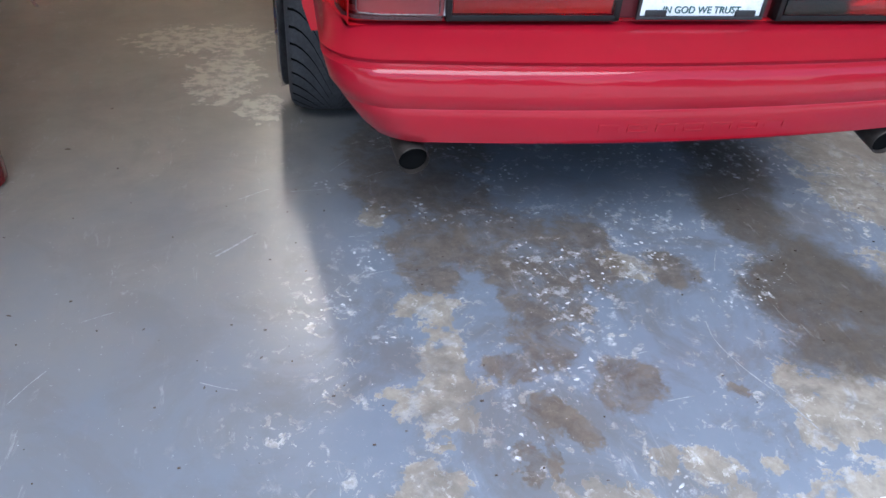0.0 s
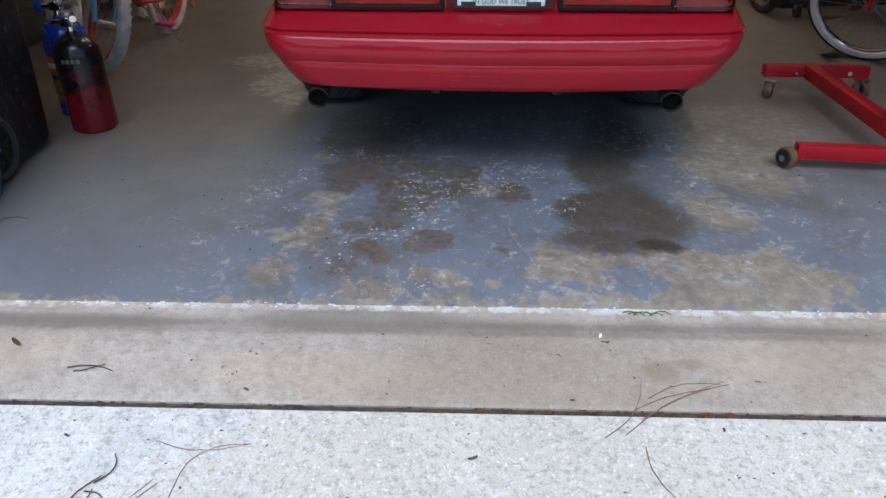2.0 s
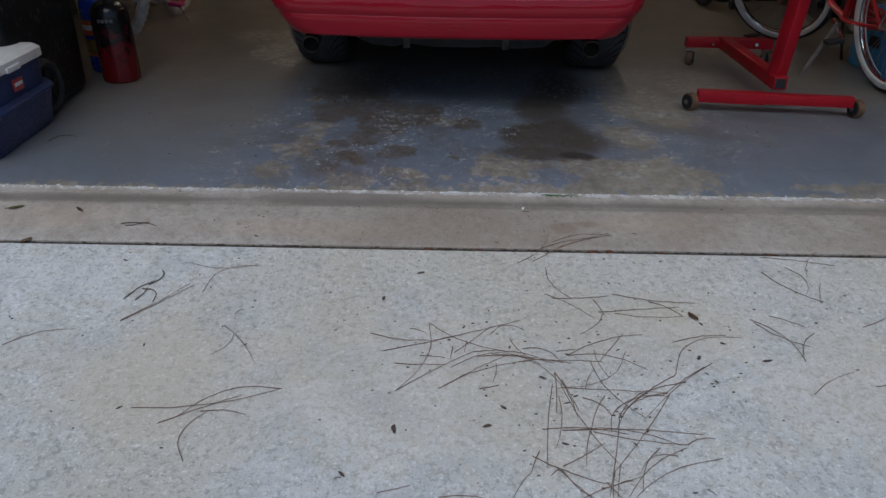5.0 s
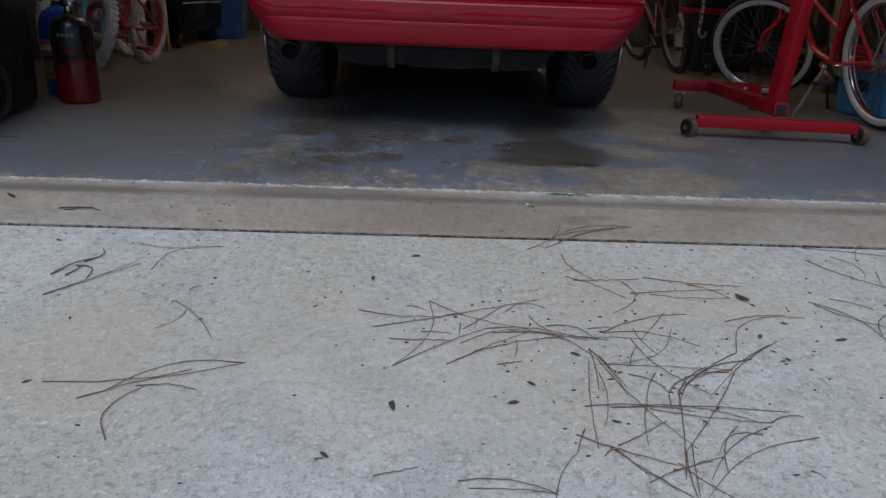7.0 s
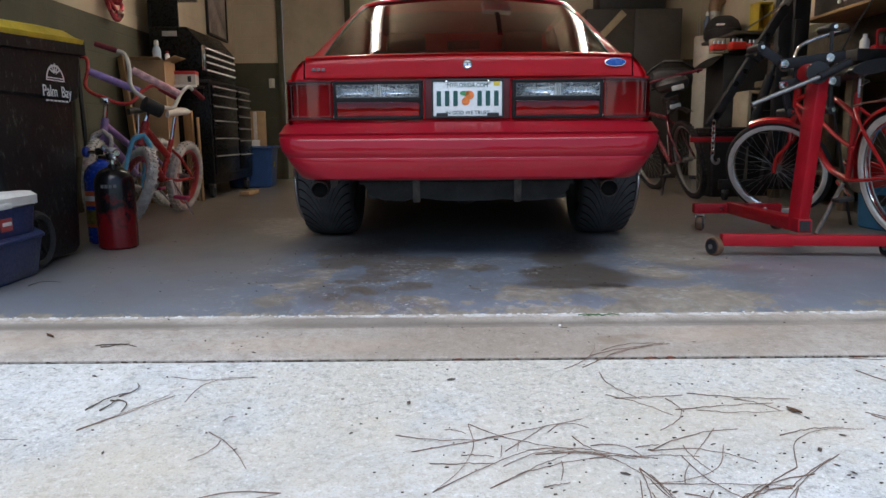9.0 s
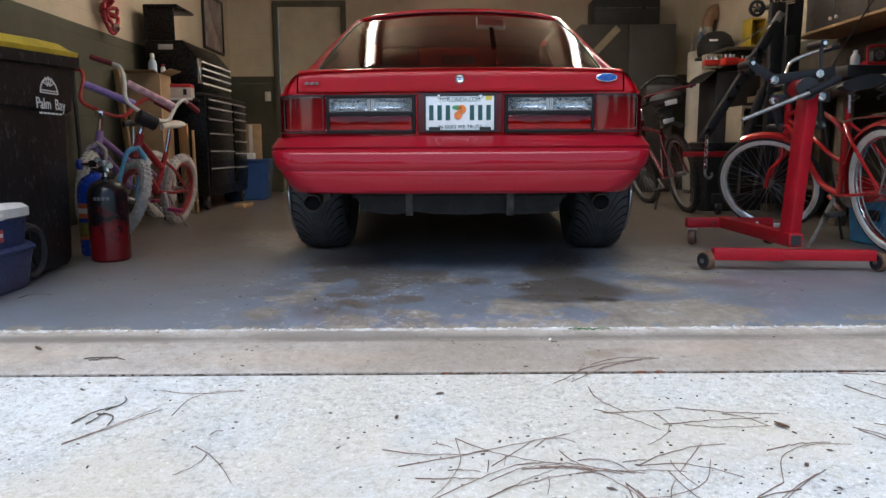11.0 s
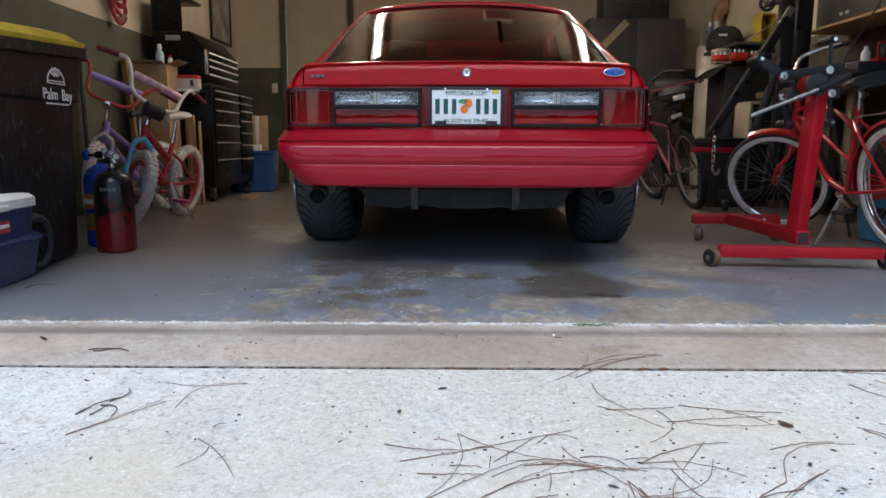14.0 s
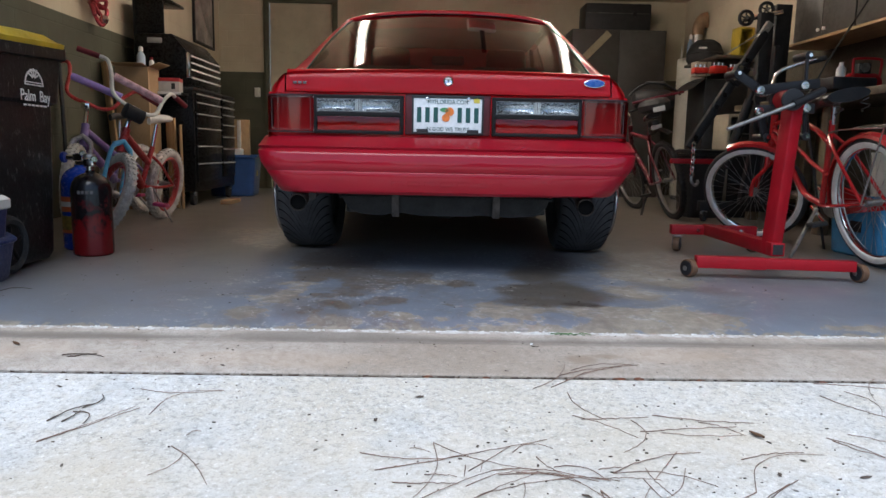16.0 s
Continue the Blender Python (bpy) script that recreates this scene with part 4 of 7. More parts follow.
def roof_skin(u, v):
    q = 2 * u - 1
    y, z = ROOF[round(v * 9)]
    k = 1 - max(0.0, y) / 1.12
    return (0.583 * q, TOP_Y + y + 0.0975 * abs(q) ** 2.4 * k, 1.342 + z - 0.022 * q * q - 0.016 * q ** 6)


part("roof", sheet(roof_skin, 32, 9), RED, CAR)
part("head_lining", sheet(lambda u, v: (0.56 * (2 * u - 1), 1.33 + 0.85 * v, 1.272 - 0.02 * (2 * u - 1) ** 2), 8, 4), surface("head_lining_cloth", (0.12, 0.10, 0.09), 0.9), CAR)
part("windscreen", sheet(lambda u, v: ((0.60 + 0.12 * v) * (2 * u - 1), 2.27 + 0.66 * v - 0.1 * abs(2 * u - 1) ** 2, 1.29 - 0.36 * v), 16, 6), GLASS, CAR)
for sx in (-1, 1):
    part("windscreen_pillar", tube([(sx * 0.605, 2.17, 1.29), (sx * 0.73, 2.86, 0.93)], 0.03, 8), RED, CAR)
SEAT = surface("seat_cloth", (0.045, 0.04, 0.038), 0.9, vary=0.3, scale=12)
for sx in (-0.38, 0.38):
    part("front_seat", box((sx, 1.75, 0.82), (0.46, 0.16, 0.55), 0.05), SEAT, CAR)
    part("head_rest", box((sx, 1.75, 1.13), (0.26, 0.1, 0.16), 0.04), SEAT, CAR)
part("parcel_shelf", box((0, 0.95, 0.87), (1.3, 0.6, 0.04), 0.01), SEAT, CAR)
part("rear_seat", box((0, 1.28, 0.78), (1.2, 0.16, 0.4), 0.05), SEAT, CAR)
part("dashboard", box((0, 2.6, 0.84), (1.35, 0.4, 0.16), 0.05), SEAT, CAR)
part("interior_mirror", box((0.0, 2.3, 1.2), (0.24, 0.03, 0.065), 0.015), TRIM, CAR)

# wheels and tyres with directional grooves
tyre_prof = [(0.205, -0.115), (0.235, -0.136), (0.265, -0.143), (0.292, -0.137), (0.309, -0.123), (0.3185, -0.100), (0.3235, -0.06), (0.325, 0.0), (0.3235, 0.06), (0.3185, 0.100), (0.309, 0.123), (0.292, 0.137), (0.265, 0.143), (0.235, 0.136), (0.205, 0.115)]


def tread():
    """Curved grooves swept over the tread, as thin dark ribs let into it."""
    g = bmesh.new()
    for i in range(40):
        for sx in (-1, 1):
            a0 = 2 * math.pi * i / 40 + (math.pi / 40 if sx > 0 else 0)
            rows = []
            for k in range(8):
                q = k / 7
                xx = sx * (0.010 + 0.122 * q)
                a = a0 + 0.60 * (1 - q) ** 2.1
                rr = 0.3262 - 0.0015 * (q / 0.5) ** 2 - 0.022 * max(0, q - 0.62) ** 1.6 * 2.4
                wd = 0.0125 * (0.35 + 0.65 * q)
                rows.append([(xx, (rr) * math.cos(a + s * wd), (rr) * math.sin(a + s * wd)) for s in (-1, 1)])
            ringed(rows, False, bm=g)
    return g


CARTYRE = surface("car_tyre_rubber", (0.046, 0.046, 0.049), 0.85, vary=0.25, scale=14, dirt=(0.09, 0.085, 0.08), dirt_amount=0.3)
TREAD = surface("tread_groove", (0.005, 0.005, 0.005), 0.95, vary=0.2, spec=0.05)
for ax in (AX, AX + 2.553):
    for sx in (-1, 1):
        big = 1.0 if ax == AX else 0.85
        w = new("wheel")
        w.parent = CAR
        w.matrix_basis = pose(sx * (0.742 if ax == AX else 0.715), ax, Z_T)
        part("tyre", lathe(tyre_prof + [tyre_prof[0]], 72, m=Matrix.Diagonal((big, 1, 1, 1)) @ pose(0, 0, 0, 0, 90, 0), capped=False), CARTYRE, w)
        if ax == AX:
            part("tread", tread(), TREAD, w)
        part("rim", lathe([(0.205, 0.11), (0.240, 0.146), (0.246, 0.166), (0.240, 0.173), (0.226, 0.171), (0.20, 0.13), (0.18, 0.06), (0.06, 0.05), (0.05, 0.075), (0.0, 0.078)], 40, m=pose(0, 0, 0, 0, 90 * sx, 0), capped=False), CHROME, w, "polished wheel rim")
        part("hub", rod((-sx * 0.1, 0, 0), (sx * 0.05, 0, 0), 0.16, 24), UNDER, w)

EXH = surface("exhaust_black", (0.055, 0.045, 0.038), 0.5, 0.6, vary=0.4, scale=20)
# for a flat black disc that stands for the shade inside the pipe
BORE = surface("bore_shade", (0.004, 0.004, 0.004), 0.95, vary=0.2, spec=0.05)
TANK = surface("tank_black", (0.034, 0.034, 0.036), 0.55, vary=0.4, scale=7, dirt=(0.06, 0.056, 0.05), spec=0.25)
# underneath: tank, straps, axle, exhausts
part("fuel_tank", ringed([[(x, 0.30 + yy, z) for x, z in ((-0.49, 0.335), (-0.46, 0.275), (-0.40, 0.250), (-0.30, 0.242), (-0.26, 0.252), (-0.2, 0.256), (-0.12, 0.244), (0.1, 0.243), (0.16, 0.25), (0.30, 0.242), (0.42, 0.252), (0.47, 0.29), (0.49, 0.345), (0.48, 0.42), (-0.48, 0.42))] for yy in (0, 0.015, 0.42, 0.44)], True, True), TANK, CAR, "black fuel tank")
part("tank_seam", ringed([[(x, y, z) for x, z in ((-0.497, 0.322), (-0.497, 0.332), (0.497, 0.332), (0.497, 0.322))] for y in (0.285, 0.70)], True, True), TANK, CAR)
for x in (-0.235, 0.235):
    part("tank_strap", ringed([[(x + q * 0.017, y, z) for q in (-1, 1)] for y, z in ((0.279, 0.42), (0.277, 0.35), (0.278, 0.28), (0.290, 0.238), (0.45, 0.236), (0.75, 0.240))], False), SOOT, CAR)
part("axle", rod((-0.6, AX, Z_T), (0.6, AX, Z_T), 0.045, 14), UNDER, CAR)
part("differential", lathe([(0.03, -0.14), (0.11, -0.09), (0.14, 0), (0.11, 0.09), (0.03, 0.14)], 18, m=pose(0, AX, Z_T - 0.02, 90, 0, 0)), UNDER, CAR)
part("rear_valance", box((0, 0.45, 0.40), (1.3, 0.5, 0.05), 0.01), UNDER, CAR)
for sx in (-1, 1):
    part("shock_absorber", rod((sx * 0.5, 0.75, 0.22), (sx * 0.48, 0.72, 0.6), 0.03, 10), UNDER, CAR)
    tx = -0.622 if sx < 0 else 0.588
    ex = part("exhaust_tip", lathe([(0.0, 0.095), (0.031, 0.09), (0.0335, 0.002), (0.0345, -0.001), (0.036, 0.001), (0.0365, 0.1)], 26, m=pose(tx, -0.045, 0.322, -90 + 8, 0, -sx * 4), capped=False), EXH, CAR, "sooty black exhaust tip")
    part("bore", lathe([(0.0, 0.012), (0.0325, 0.012)], 22, m=pose(tx, -0.045, 0.322, -90 + 8, 0, -sx * 4), capped=False), BORE, ex)
    part("tailpipe", tube(bow([(sx * 0.608, 0.15, 0.345), (sx * 0.60, 0.5, 0.38), (sx * 0.52, 0.8, 0.42), (sx * 0.45, 1.3, 0.33), (sx * 0.25, 1.9, 0.22)], 5), 0.03, 10), SOOT, CAR)

# ---- bicycles ----
SPOKE = surface("spoke_steel", (0.45, 0.45, 0.45), 0.35, 1.0, vary=0.2)
WHITEWALL = surface("whitewall_rubber", (0.76, 0.75, 0.71), 0.6, vary=0.12, scale=20)
GREYTYRE = surface("pale_grey_tyre", (0.54, 0.53, 0.49), 0.85, vary=0.25, scale=20, dirt=(0.2, 0.17, 0.13))


def bike_wheel(name, bike, hub, R, tr, S, tyre, rim, wall_mat=None, spokes=28, knobs=0, rim_r=0.010):
    w = new(name)
    w.parent = bike
    m = S @ Matrix.Translation(hub)
    part("tyre", hoop(R - tr, tr, 52, 10, m=m), tyre, w)
    if wall_mat:
        for sy in (-1, 1):
            part("whitewall", hoop(R - 1.38 * tr, tr * 0.80, 52, 8, m=m @ Matrix.Translation((0, sy * tr * 0.46, 0)), flat=0.8), wall_mat, w, "white tyre sidewall")
    if knobs:
        kb = bmesh.new()
        for i in range(knobs):
            a = 2 * math.pi * i / knobs
            for sy in (-1, 0, 1):
                aa = a + (0.5 if sy else 0) * 2 * math.pi / knobs
                box((0, 0, 0), (0.015, 0.016, 0.014), 0, bm=kb, m=m @ pose(0, 0, 0, 0, -math.degrees(aa), 0) @ pose(R - 0.1 * tr - 0.3 * tr * abs(sy), sy * tr * 0.6, 0))
        tagged(part("knobby_tread", kb, tyre, w), kind="stuff")
    part("rim", hoop(R - 2.1 * tr, rim_r, 44, 8, m=m, flat=1.6), rim, w)
    sp = bmesh.new()
    for i in range(spokes):
        a = 2 * math.pi * i / spokes
        b = a + (0.5 if i % 4 < 2 else -0.5)
        sy = 0.022 if i % 2 else -0.022
        rod(m @ Vector((0.018 * math.cos(b), sy, 0.018 * math.sin(b))), m @ Vector(((R - 2.1 * tr) * math.cos(a), 0, (R - 2.1 * tr) * math.sin(a))), 0.0011, 4, sp)
    tagged(part("spokes", sp, SPOKE, w), kind="stuff")
    part("hub", rod(m @ Vector((0, -0.04, 0)), m @ Vector((0, 0.04, 0)), 0.018, 12), STEEL, w)
    part("axle_nut", rod(m @ Vector((0, -0.062, 0)), m @ Vector((0, 0.062, 0)), 0.008, 6), CHROME, w)
    return w


def saddle(bike, c, material, ln=0.25, wd=0.15, S=None, thick=0.022):
    S = S or Matrix()

    def f(u, v):
        a = 2 * math.pi * u
        k = v
        x = ln * (0.5 - k)
        half = wd / 2 * (0.18 + 0.82 * max(0.0, (k - 0.25) / 0.75) ** 1.2) * (1 if k < 0.93 else 0.8)
        return S @ (Vector(c) + Vector((x, half * math.cos(a), thick * math.sin(a) + 0.02 * k * k - (0.01 if k < 0.1 else 0))))
    part("saddle", ringed([[f(i / 14, j / 12) for i in range(14)] for j in range(13)], True, True), material, bike)


def fender(bike, hub, R, a0, a1, material, S, width=0.03, name="fender"):
    rings = []
    for i in range(25):
        a = a0 + (a1 - a0) * i / 24
        rings.append([S @ (Vector(hub) + Vector((r * math.cos(a), y, r * math.sin(a)))) for y, r in ((-width, R - 0.012), (-width * 0.8, R + 0.006), (0, R + 0.016), (width * 0.8, R + 0.006), (width, R - 0.012))])
    bm = ringed(rings, False)
    part(name, bm, material, bike)


def crank(bike, c, material, pedal, R=0.16, a=0.6):
    cr = part("crank", lathe([(0.06, -0.004), (0.085, -0.003), (0.085, 0.003), (0.06, 0.004)], 24, m=pose(c[0], -0.05, c[2], 90, 0, 0)), STEEL, bike)
    for s, y in ((1, -0.06), (-1, 0.06)):
        e = Vector((c[0] + s * R * math.cos(a), y * 1.2, c[2] + s * R * math.sin(a)))
        part("crank_arm", rod((c[0], y, c[2]), e, 0.011, 8), material, cr)
        part("pedal", box(e + Vector((0, math.copysign(0.05, y), 0)), (0.07, 0.09, 0.022), 0.006), pedal, cr)


def steered(head, foot, deg):
    axis = (Vector(head) - Vector(foot)).normalized()
    return Matrix.Translation(head) @ Matrix.Rotation(radians(deg), 4, axis) @ Matrix.Translation(-Vector(head))


def kid_bike(m, label, frame_mat, fork_mat, bar_mat, pad_mat, grip_mat, seat_mat, rim_mat, tyre_mat, steer, roll, tilt, bag):
    b = thing("child_bicycle", m, label, "bicycle", "children's bicycles")
    R, wb = 0.245, 0.83
    head, hub = (0.63, 0, 0.60), (wb, 0, R)
    S = steered(head, (0.70, 0, 0.42), steer)
    I = Matrix()
    bike_wheel("rear_wheel", b, (0, 0, R), R, 0.031, I, tyre_mat, rim_mat, knobs=40, rim_r=0.013)
    bike_wheel("front_wheel", b, hub, R, 0.031, S, tyre_mat, rim_mat, knobs=40, rim_r=0.013)
    fr = bmesh.new()
    bb = (0.36, 0, 0.25)
    rod((0.62, 0, 0.61), (0.675, 0, 0.47), 0.024, 12, fr)
    rod((0.665, 0, 0.50), bb, 0.027, 14, fr)
    rod((0.635, 0, 0.575), (0.30, 0, 0.40), 0.022, 12, fr)
    rod(bb, (0.255, 0, 0.50), 0.016, 12, fr)
    for sy in (-0.05, 0.05):
        tube(bow([(0.35, sy * 0.4, 0.25), (0.22, sy, 0.24), (0, sy, R)], 4), 0.010, 8, fr)
        tube(bow([(0.275, sy * 0.3, 0.44), (0.2, sy, 0.38), (0, sy, R)], 4), 0.009, 8, fr)
    part("frame", fr, frame_mat, b)
    fk = bmesh.new()
    for sy in (-0.055, 0.055):
        tube([S @ p for p in bow([(0.69, sy * 0.5, 0.515), (0.70, sy, 0.485), (0.745, sy, 0.36), (wb, sy, R)], 4)], 0.013, 10, fk)
    tube([S @ Vector((0.69, -0.05, 0.50)), S @ Vector((0.672, 0, 0.535)), S @ Vector((0.69, 0.05, 0.50))], 0.018, 10, fk)
    part("fork", fk, fork_mat, b)
    part("stem", tube([S @ Vector(p) for p in ((0.625, 0, 0.60), (0.60, 0, 0.69), (0.625, 0, 0.72))], 0.015, 10), CHROME, b)
    part("stem_clamp", box((0.62, 0, 0.725), (0.05, 0.05, 0.04), 0.008, m=S), CHROME, b)
    S = S @ Matrix.Translation((0.62, 0, 0.74)) @ Matrix.Rotation(radians(roll), 4, "X") @ Matrix.Rotation(radians(tilt), 4, "Y") @ Matrix.Translation((-0.62, 0, -0.725))
    half = [(0.625, 0, 0.725), (0.62, 0.08, 0.727), (0.60, 0.14, 0.77), (0.585, 0.17, 0.88), (0.575, 0.21, 0.955), (0.55, 0.26, 0.965)]
    line = bow([S @ Vector((x, -y, z)) for x, y, z in half[::-1]] + [S @ Vector(p) for p in half[1:]], 5)
    part("handlebar", tube(line, 0.0115, 10), bar_mat, b)
    for sy in (-1, 1):
        part("grip", rod(S @ Vector((0.555, sy * 0.25, 0.964)), S @ Vector((0.50, sy * 0.36, 0.97)), 0.0165, 12), grip_mat, b)
    part("bar_pad", rod(S @ Vector((0.585, -0.155, 0.875)), S @ Vector((0.585, 0.155, 0.875)), 0.023, 14), pad_mat, b, "padded sleeve on the crossbar")
    part("crossbar", rod(S @ Vector((0.585, -0.172, 0.875)), S @ Vector((0.585, 0.172, 0.875)), 0.009, 8), bar_mat, b)
    if bag:
        part("bar_bag", lathe([(0.03, -0.06), (0.042, -0.055), (0.044, 0.055), (0.03, 0.06)], 16, m=S @ pose(0.64, -0.005, 0.68, 90, 0, 0)), surface("black_cloth", (0.02, 0.02, 0.022), 0.85, vary=0.3), b, "small black handlebar bag")
    part("seat_post", rod((0.26, 0, 0.49), (0.23, 0, 0.65), 0.012, 10), CHROME, b)
    saddle(b, (0.23, 0, 0.675), seat_mat, 0.23, 0.14)
    crank(b, bb, WHITEP, surface("pink_plastic", (0.45, 0.05, 0.16), 0.45), 0.115, 1.2)
    part("kickstand", rod((0.3, 0.05, 0.24), (0.22, 0.175, 0.012), 0.007, 8), STEEL, b)
    return b


PURPLE = surface("purple_paint", (0.22, 0.15, 0.36), 0.35, vary=0.2, scale=10)
LILAC = surface("lilac_pad", (0.32, 0.24, 0.62), 0.7, vary=0.2, scale=20)
REDM = surface("red_bike_paint", (0.40, 0.035, 0.035), 0.3, vary=0.2, scale=10)
SKY = surface("light_blue_paint", (0.12, 0.40, 0.62), 0.35, vary=0.15, scale=10)
MAROON = surface("maroon_grip", (0.16, 0.015, 0.025), 0.7, vary=0.2)
WBAR = surface("cream_white_paint", (0.66, 0.66, 0.60), 0.4, vary=0.15, scale=14)
PINKPAD = surface("pink_white_pad", (0.62, 0.40, 0.46), 0.7, vary=0.5, scale=30, dirt=(0.5, 0.06, 0.15), dirt_amount=0.9)
WSEAT = surface("white_vinyl", (0.66, 0.64, 0.58), 0.5, vary=0.15, scale=14)
SILVERB = surface("silver_paint", (0.45, 0.44, 0.46), 0.35, 0.5, vary=0.2)
kid_bike(pose(-2.105, 3.10, 0, 0, 0, -93.5) @ pose(0, 0, 0, -8, 0, 0) @ Matrix.Scale(1.075, 4), "red child's bicycle with blue fork, white bars and pink pad", REDM, SKY, WBAR, PINKPAD, MAROON, WSEAT, surface("red_rim", (0.45, 0.06, 0.06), 0.35, vary=0.2), GREYTYRE, 49, -3, -28, True)
kid_bike(pose(-2.40, 3.54, 0, 0, 0, -97) @ pose(0, 0, 0, 3, 0, 0) @ Matrix.Scale(1.12, 4), "purple child's bicycle with red handlebar and lilac pad", PURPLE, SILVERB, REDM, LILAC, MAROON, TRIM, WHITEP, GREYTYRE, 22, -18, -26, False)


def adult_bike(m, label, group, R, wb, steer, frame_mat, cruiser):
    b = thing("bicycle", m, label, "bicycle", group)
    head, foot, hub = (wb - 0.26, 0, 0.80), (wb - 0.17, 0, 0.56), (wb, 0, R)
    S, I = steered(head, foot, steer), Matrix()
    tr = 0.027 if cruiser else 0.026
    rimm = CHROME if cruiser else surface("grey_rim", (0.36, 0.35, 0.34), 0.4, 0.6)
    ww = WHITEWALL if cruiser else None
    bike_wheel("rear_wheel", b, (0, 0, R), R, tr, I, RUBBER, rimm, ww, 36, 0 if cruiser else 56)
    bike_wheel("front_wheel", b, hub, R, tr, S, RUBBER, rimm, ww, 36, 0 if cruiser else 56)
    bb = (0.45, 0, 0.29)
    fr = bmesh.new()
    rod((head[0] - 0.015, 0, head[2] + 0.04), (foot[0] - 0.01, 0, foot[2] + 0.02), 0.022, 12, fr)
    if cruiser:
        tube(bow([(head[0] + 0.01, 0, 0.76), (0.68, 0, 0.78), (0.46, 0, 0.72), (0.31, 0, 0.62)], 6), 0.015, 10, fr)
        tube(bow([(head[0] + 0.03, 0, 0.70), (0.76, 0, 0.52), (0.62, 0, 0.35), bb], 6), 0.018, 12, fr)
        tube(bow([(head[0] + 0.02, 0, 0.73), (0.70, 0, 0.64), (0.5, 0, 0.52), (0.36, 0, 0.46)], 6), 0.012, 10, fr)
    else:
        rod((head[0], 0, 0.76), (0.31, 0, 0.70), 0.019, 12, fr)
        rod((head[0] + 0.05, 0, 0.64), bb, 0.022, 12, fr)
    rod(bb, (0.29, 0, 0.76), 0.016, 12, fr)
    for sy in (-0.06, 0.06):
        tube(bow([(0.44, sy * 0.4, 0.29), (0.3, sy * 0.8, 0.30), (0, sy, R)], 4), 0.010, 8, fr)
        tube(bow([(0.31, sy * 0.25, 0.68), (0.2, sy * 0.8, 0.57), (0, sy, R)], 4), 0.009, 8, fr)
    part("frame", fr, frame_mat, b)
    fk = bmesh.new()
    for sy in (-0.055, 0.055):
        tube([S @ p for p in bow([(foot[0] + 0.005, sy * 0.6, foot[2] + 0.01), (foot[0] + 0.03, sy, foot[2] - 0.06), (wb - 0.05, sy, R + 0.10), (wb, sy, R)], 4)], 0.013, 10, fk)
    part("fork", fk, frame_mat, b)
    part("stem", tube([S @ Vector(p) for p in ((head[0] - 0.02, 0, 0.83), (head[0] - 0.05, 0, 0.93), (head[0] - 0.01, 0, 0.96))], 0.013, 10), CHROME, b)
    half = [(head[0] - 0.01, 0, 0.96), (head[0], 0.1, 0.98), (head[0] - 0.03, 0.18, 1.035), (head[0] - 0.15, 0.25, 1.04), (head[0] - 0.25, 0.265, 1.03)] if cruiser else [(head[0] + 0.03, 0, 0.96), (head[0] + 0.03, 0.1, 0.965), (head[0], 0.3, 0.985)]
    line = bow([S @ Vector((x, -y, z)) for x, y, z in half[::-1]] + [S @ Vector(p) for p in half[1:]], 5)
    part("handlebar", tube(line, 0.0125, 10), CHROME if cruiser else TRIM, b)
    e = half[-1]
    for sy in (-1, 1):
        g0, g1 = Vector((e[0] + (0.09 if cruiser else 0.01), sy * e[1] * (0.99 if cruiser else 0.7), e[2])), Vector((e[0] - 0.03, sy * e[1] * 1.01, e[2] - 0.003))
        part("grip", rod(S @ g0, S @ g1, 0.0165, 12), RUBBER, b)
    part("seat_post", rod((0.29, 0, 0.74), (0.265, 0, 0.84), 0.013, 10), CHROME, b)
    saddle(b, (0.30 if cruiser else 0.22, 0, 0.865 if cruiser else 0.885), surface("black_vinyl", (0.02, 0.02, 0.022), 0.38, vary=0.2), 0.33 if cruiser else 0.27, 0.29 if cruiser else 0.16, thick=0.036 if cruiser else 0.022)
    for sy in (-0.07, 0.07):
        part("saddle_spring", tube(bow([Vector((0.12 + 0.02 * math.cos(k * 0.9), sy + 0.02 * math.sin(k * 0.9), 0.79 + 0.006 * k)) for k in range(12)], 2), 0.003, 5), SOOT, b)
    crank(b, bb, CHROME if cruiser else SOOT, RUBBER, 0.165, 0.5)
    part("kickstand", rod((0.40, 0.06, 0.28), (0.30, 0.29 if cruiser else 0.20, 0.052 if cruiser else 0.010), 0.011, 8), STEEL if cruiser else SOOT, b)
    if cruiser:
        fender(b, (0, 0, R), R + 0.008, radians(-5), radians(205), frame_mat, I, 0.036)
        fender(b, hub, R + 0.008, radians(78), radians(150), frame_mat, S, 0.036)
        part("chain_guard", prism([(-0.02, 0.31), (0.2, 0.345), (0.42, 0.40), (0.53, 0.36), (0.54, 0.27), (0.45, 0.215), (0.0, 0.285)], 0.018, m=pose(0, -0.085, 0), bev=0.005), frame_mat, b)
        rk = bmesh.new()
        for sy in (-0.06, 0.06):
            tube(bow([(0.25, sy, 0.70), (0.1, sy, 0.715), (-0.28, sy, 0.715)], 4), 0.005, 6, rk)
            rod((-0.2, sy, 0.715), (0, sy * 1.1, R), 0.005, 6, rk)
        for x in (0.05, -0.08, -0.2, -0.28):
            rod((x, -0.06, 0.715), (x, 0.06, 0.715), 0.004, 6, rk)
        part("rack", rk, CHROME, b)
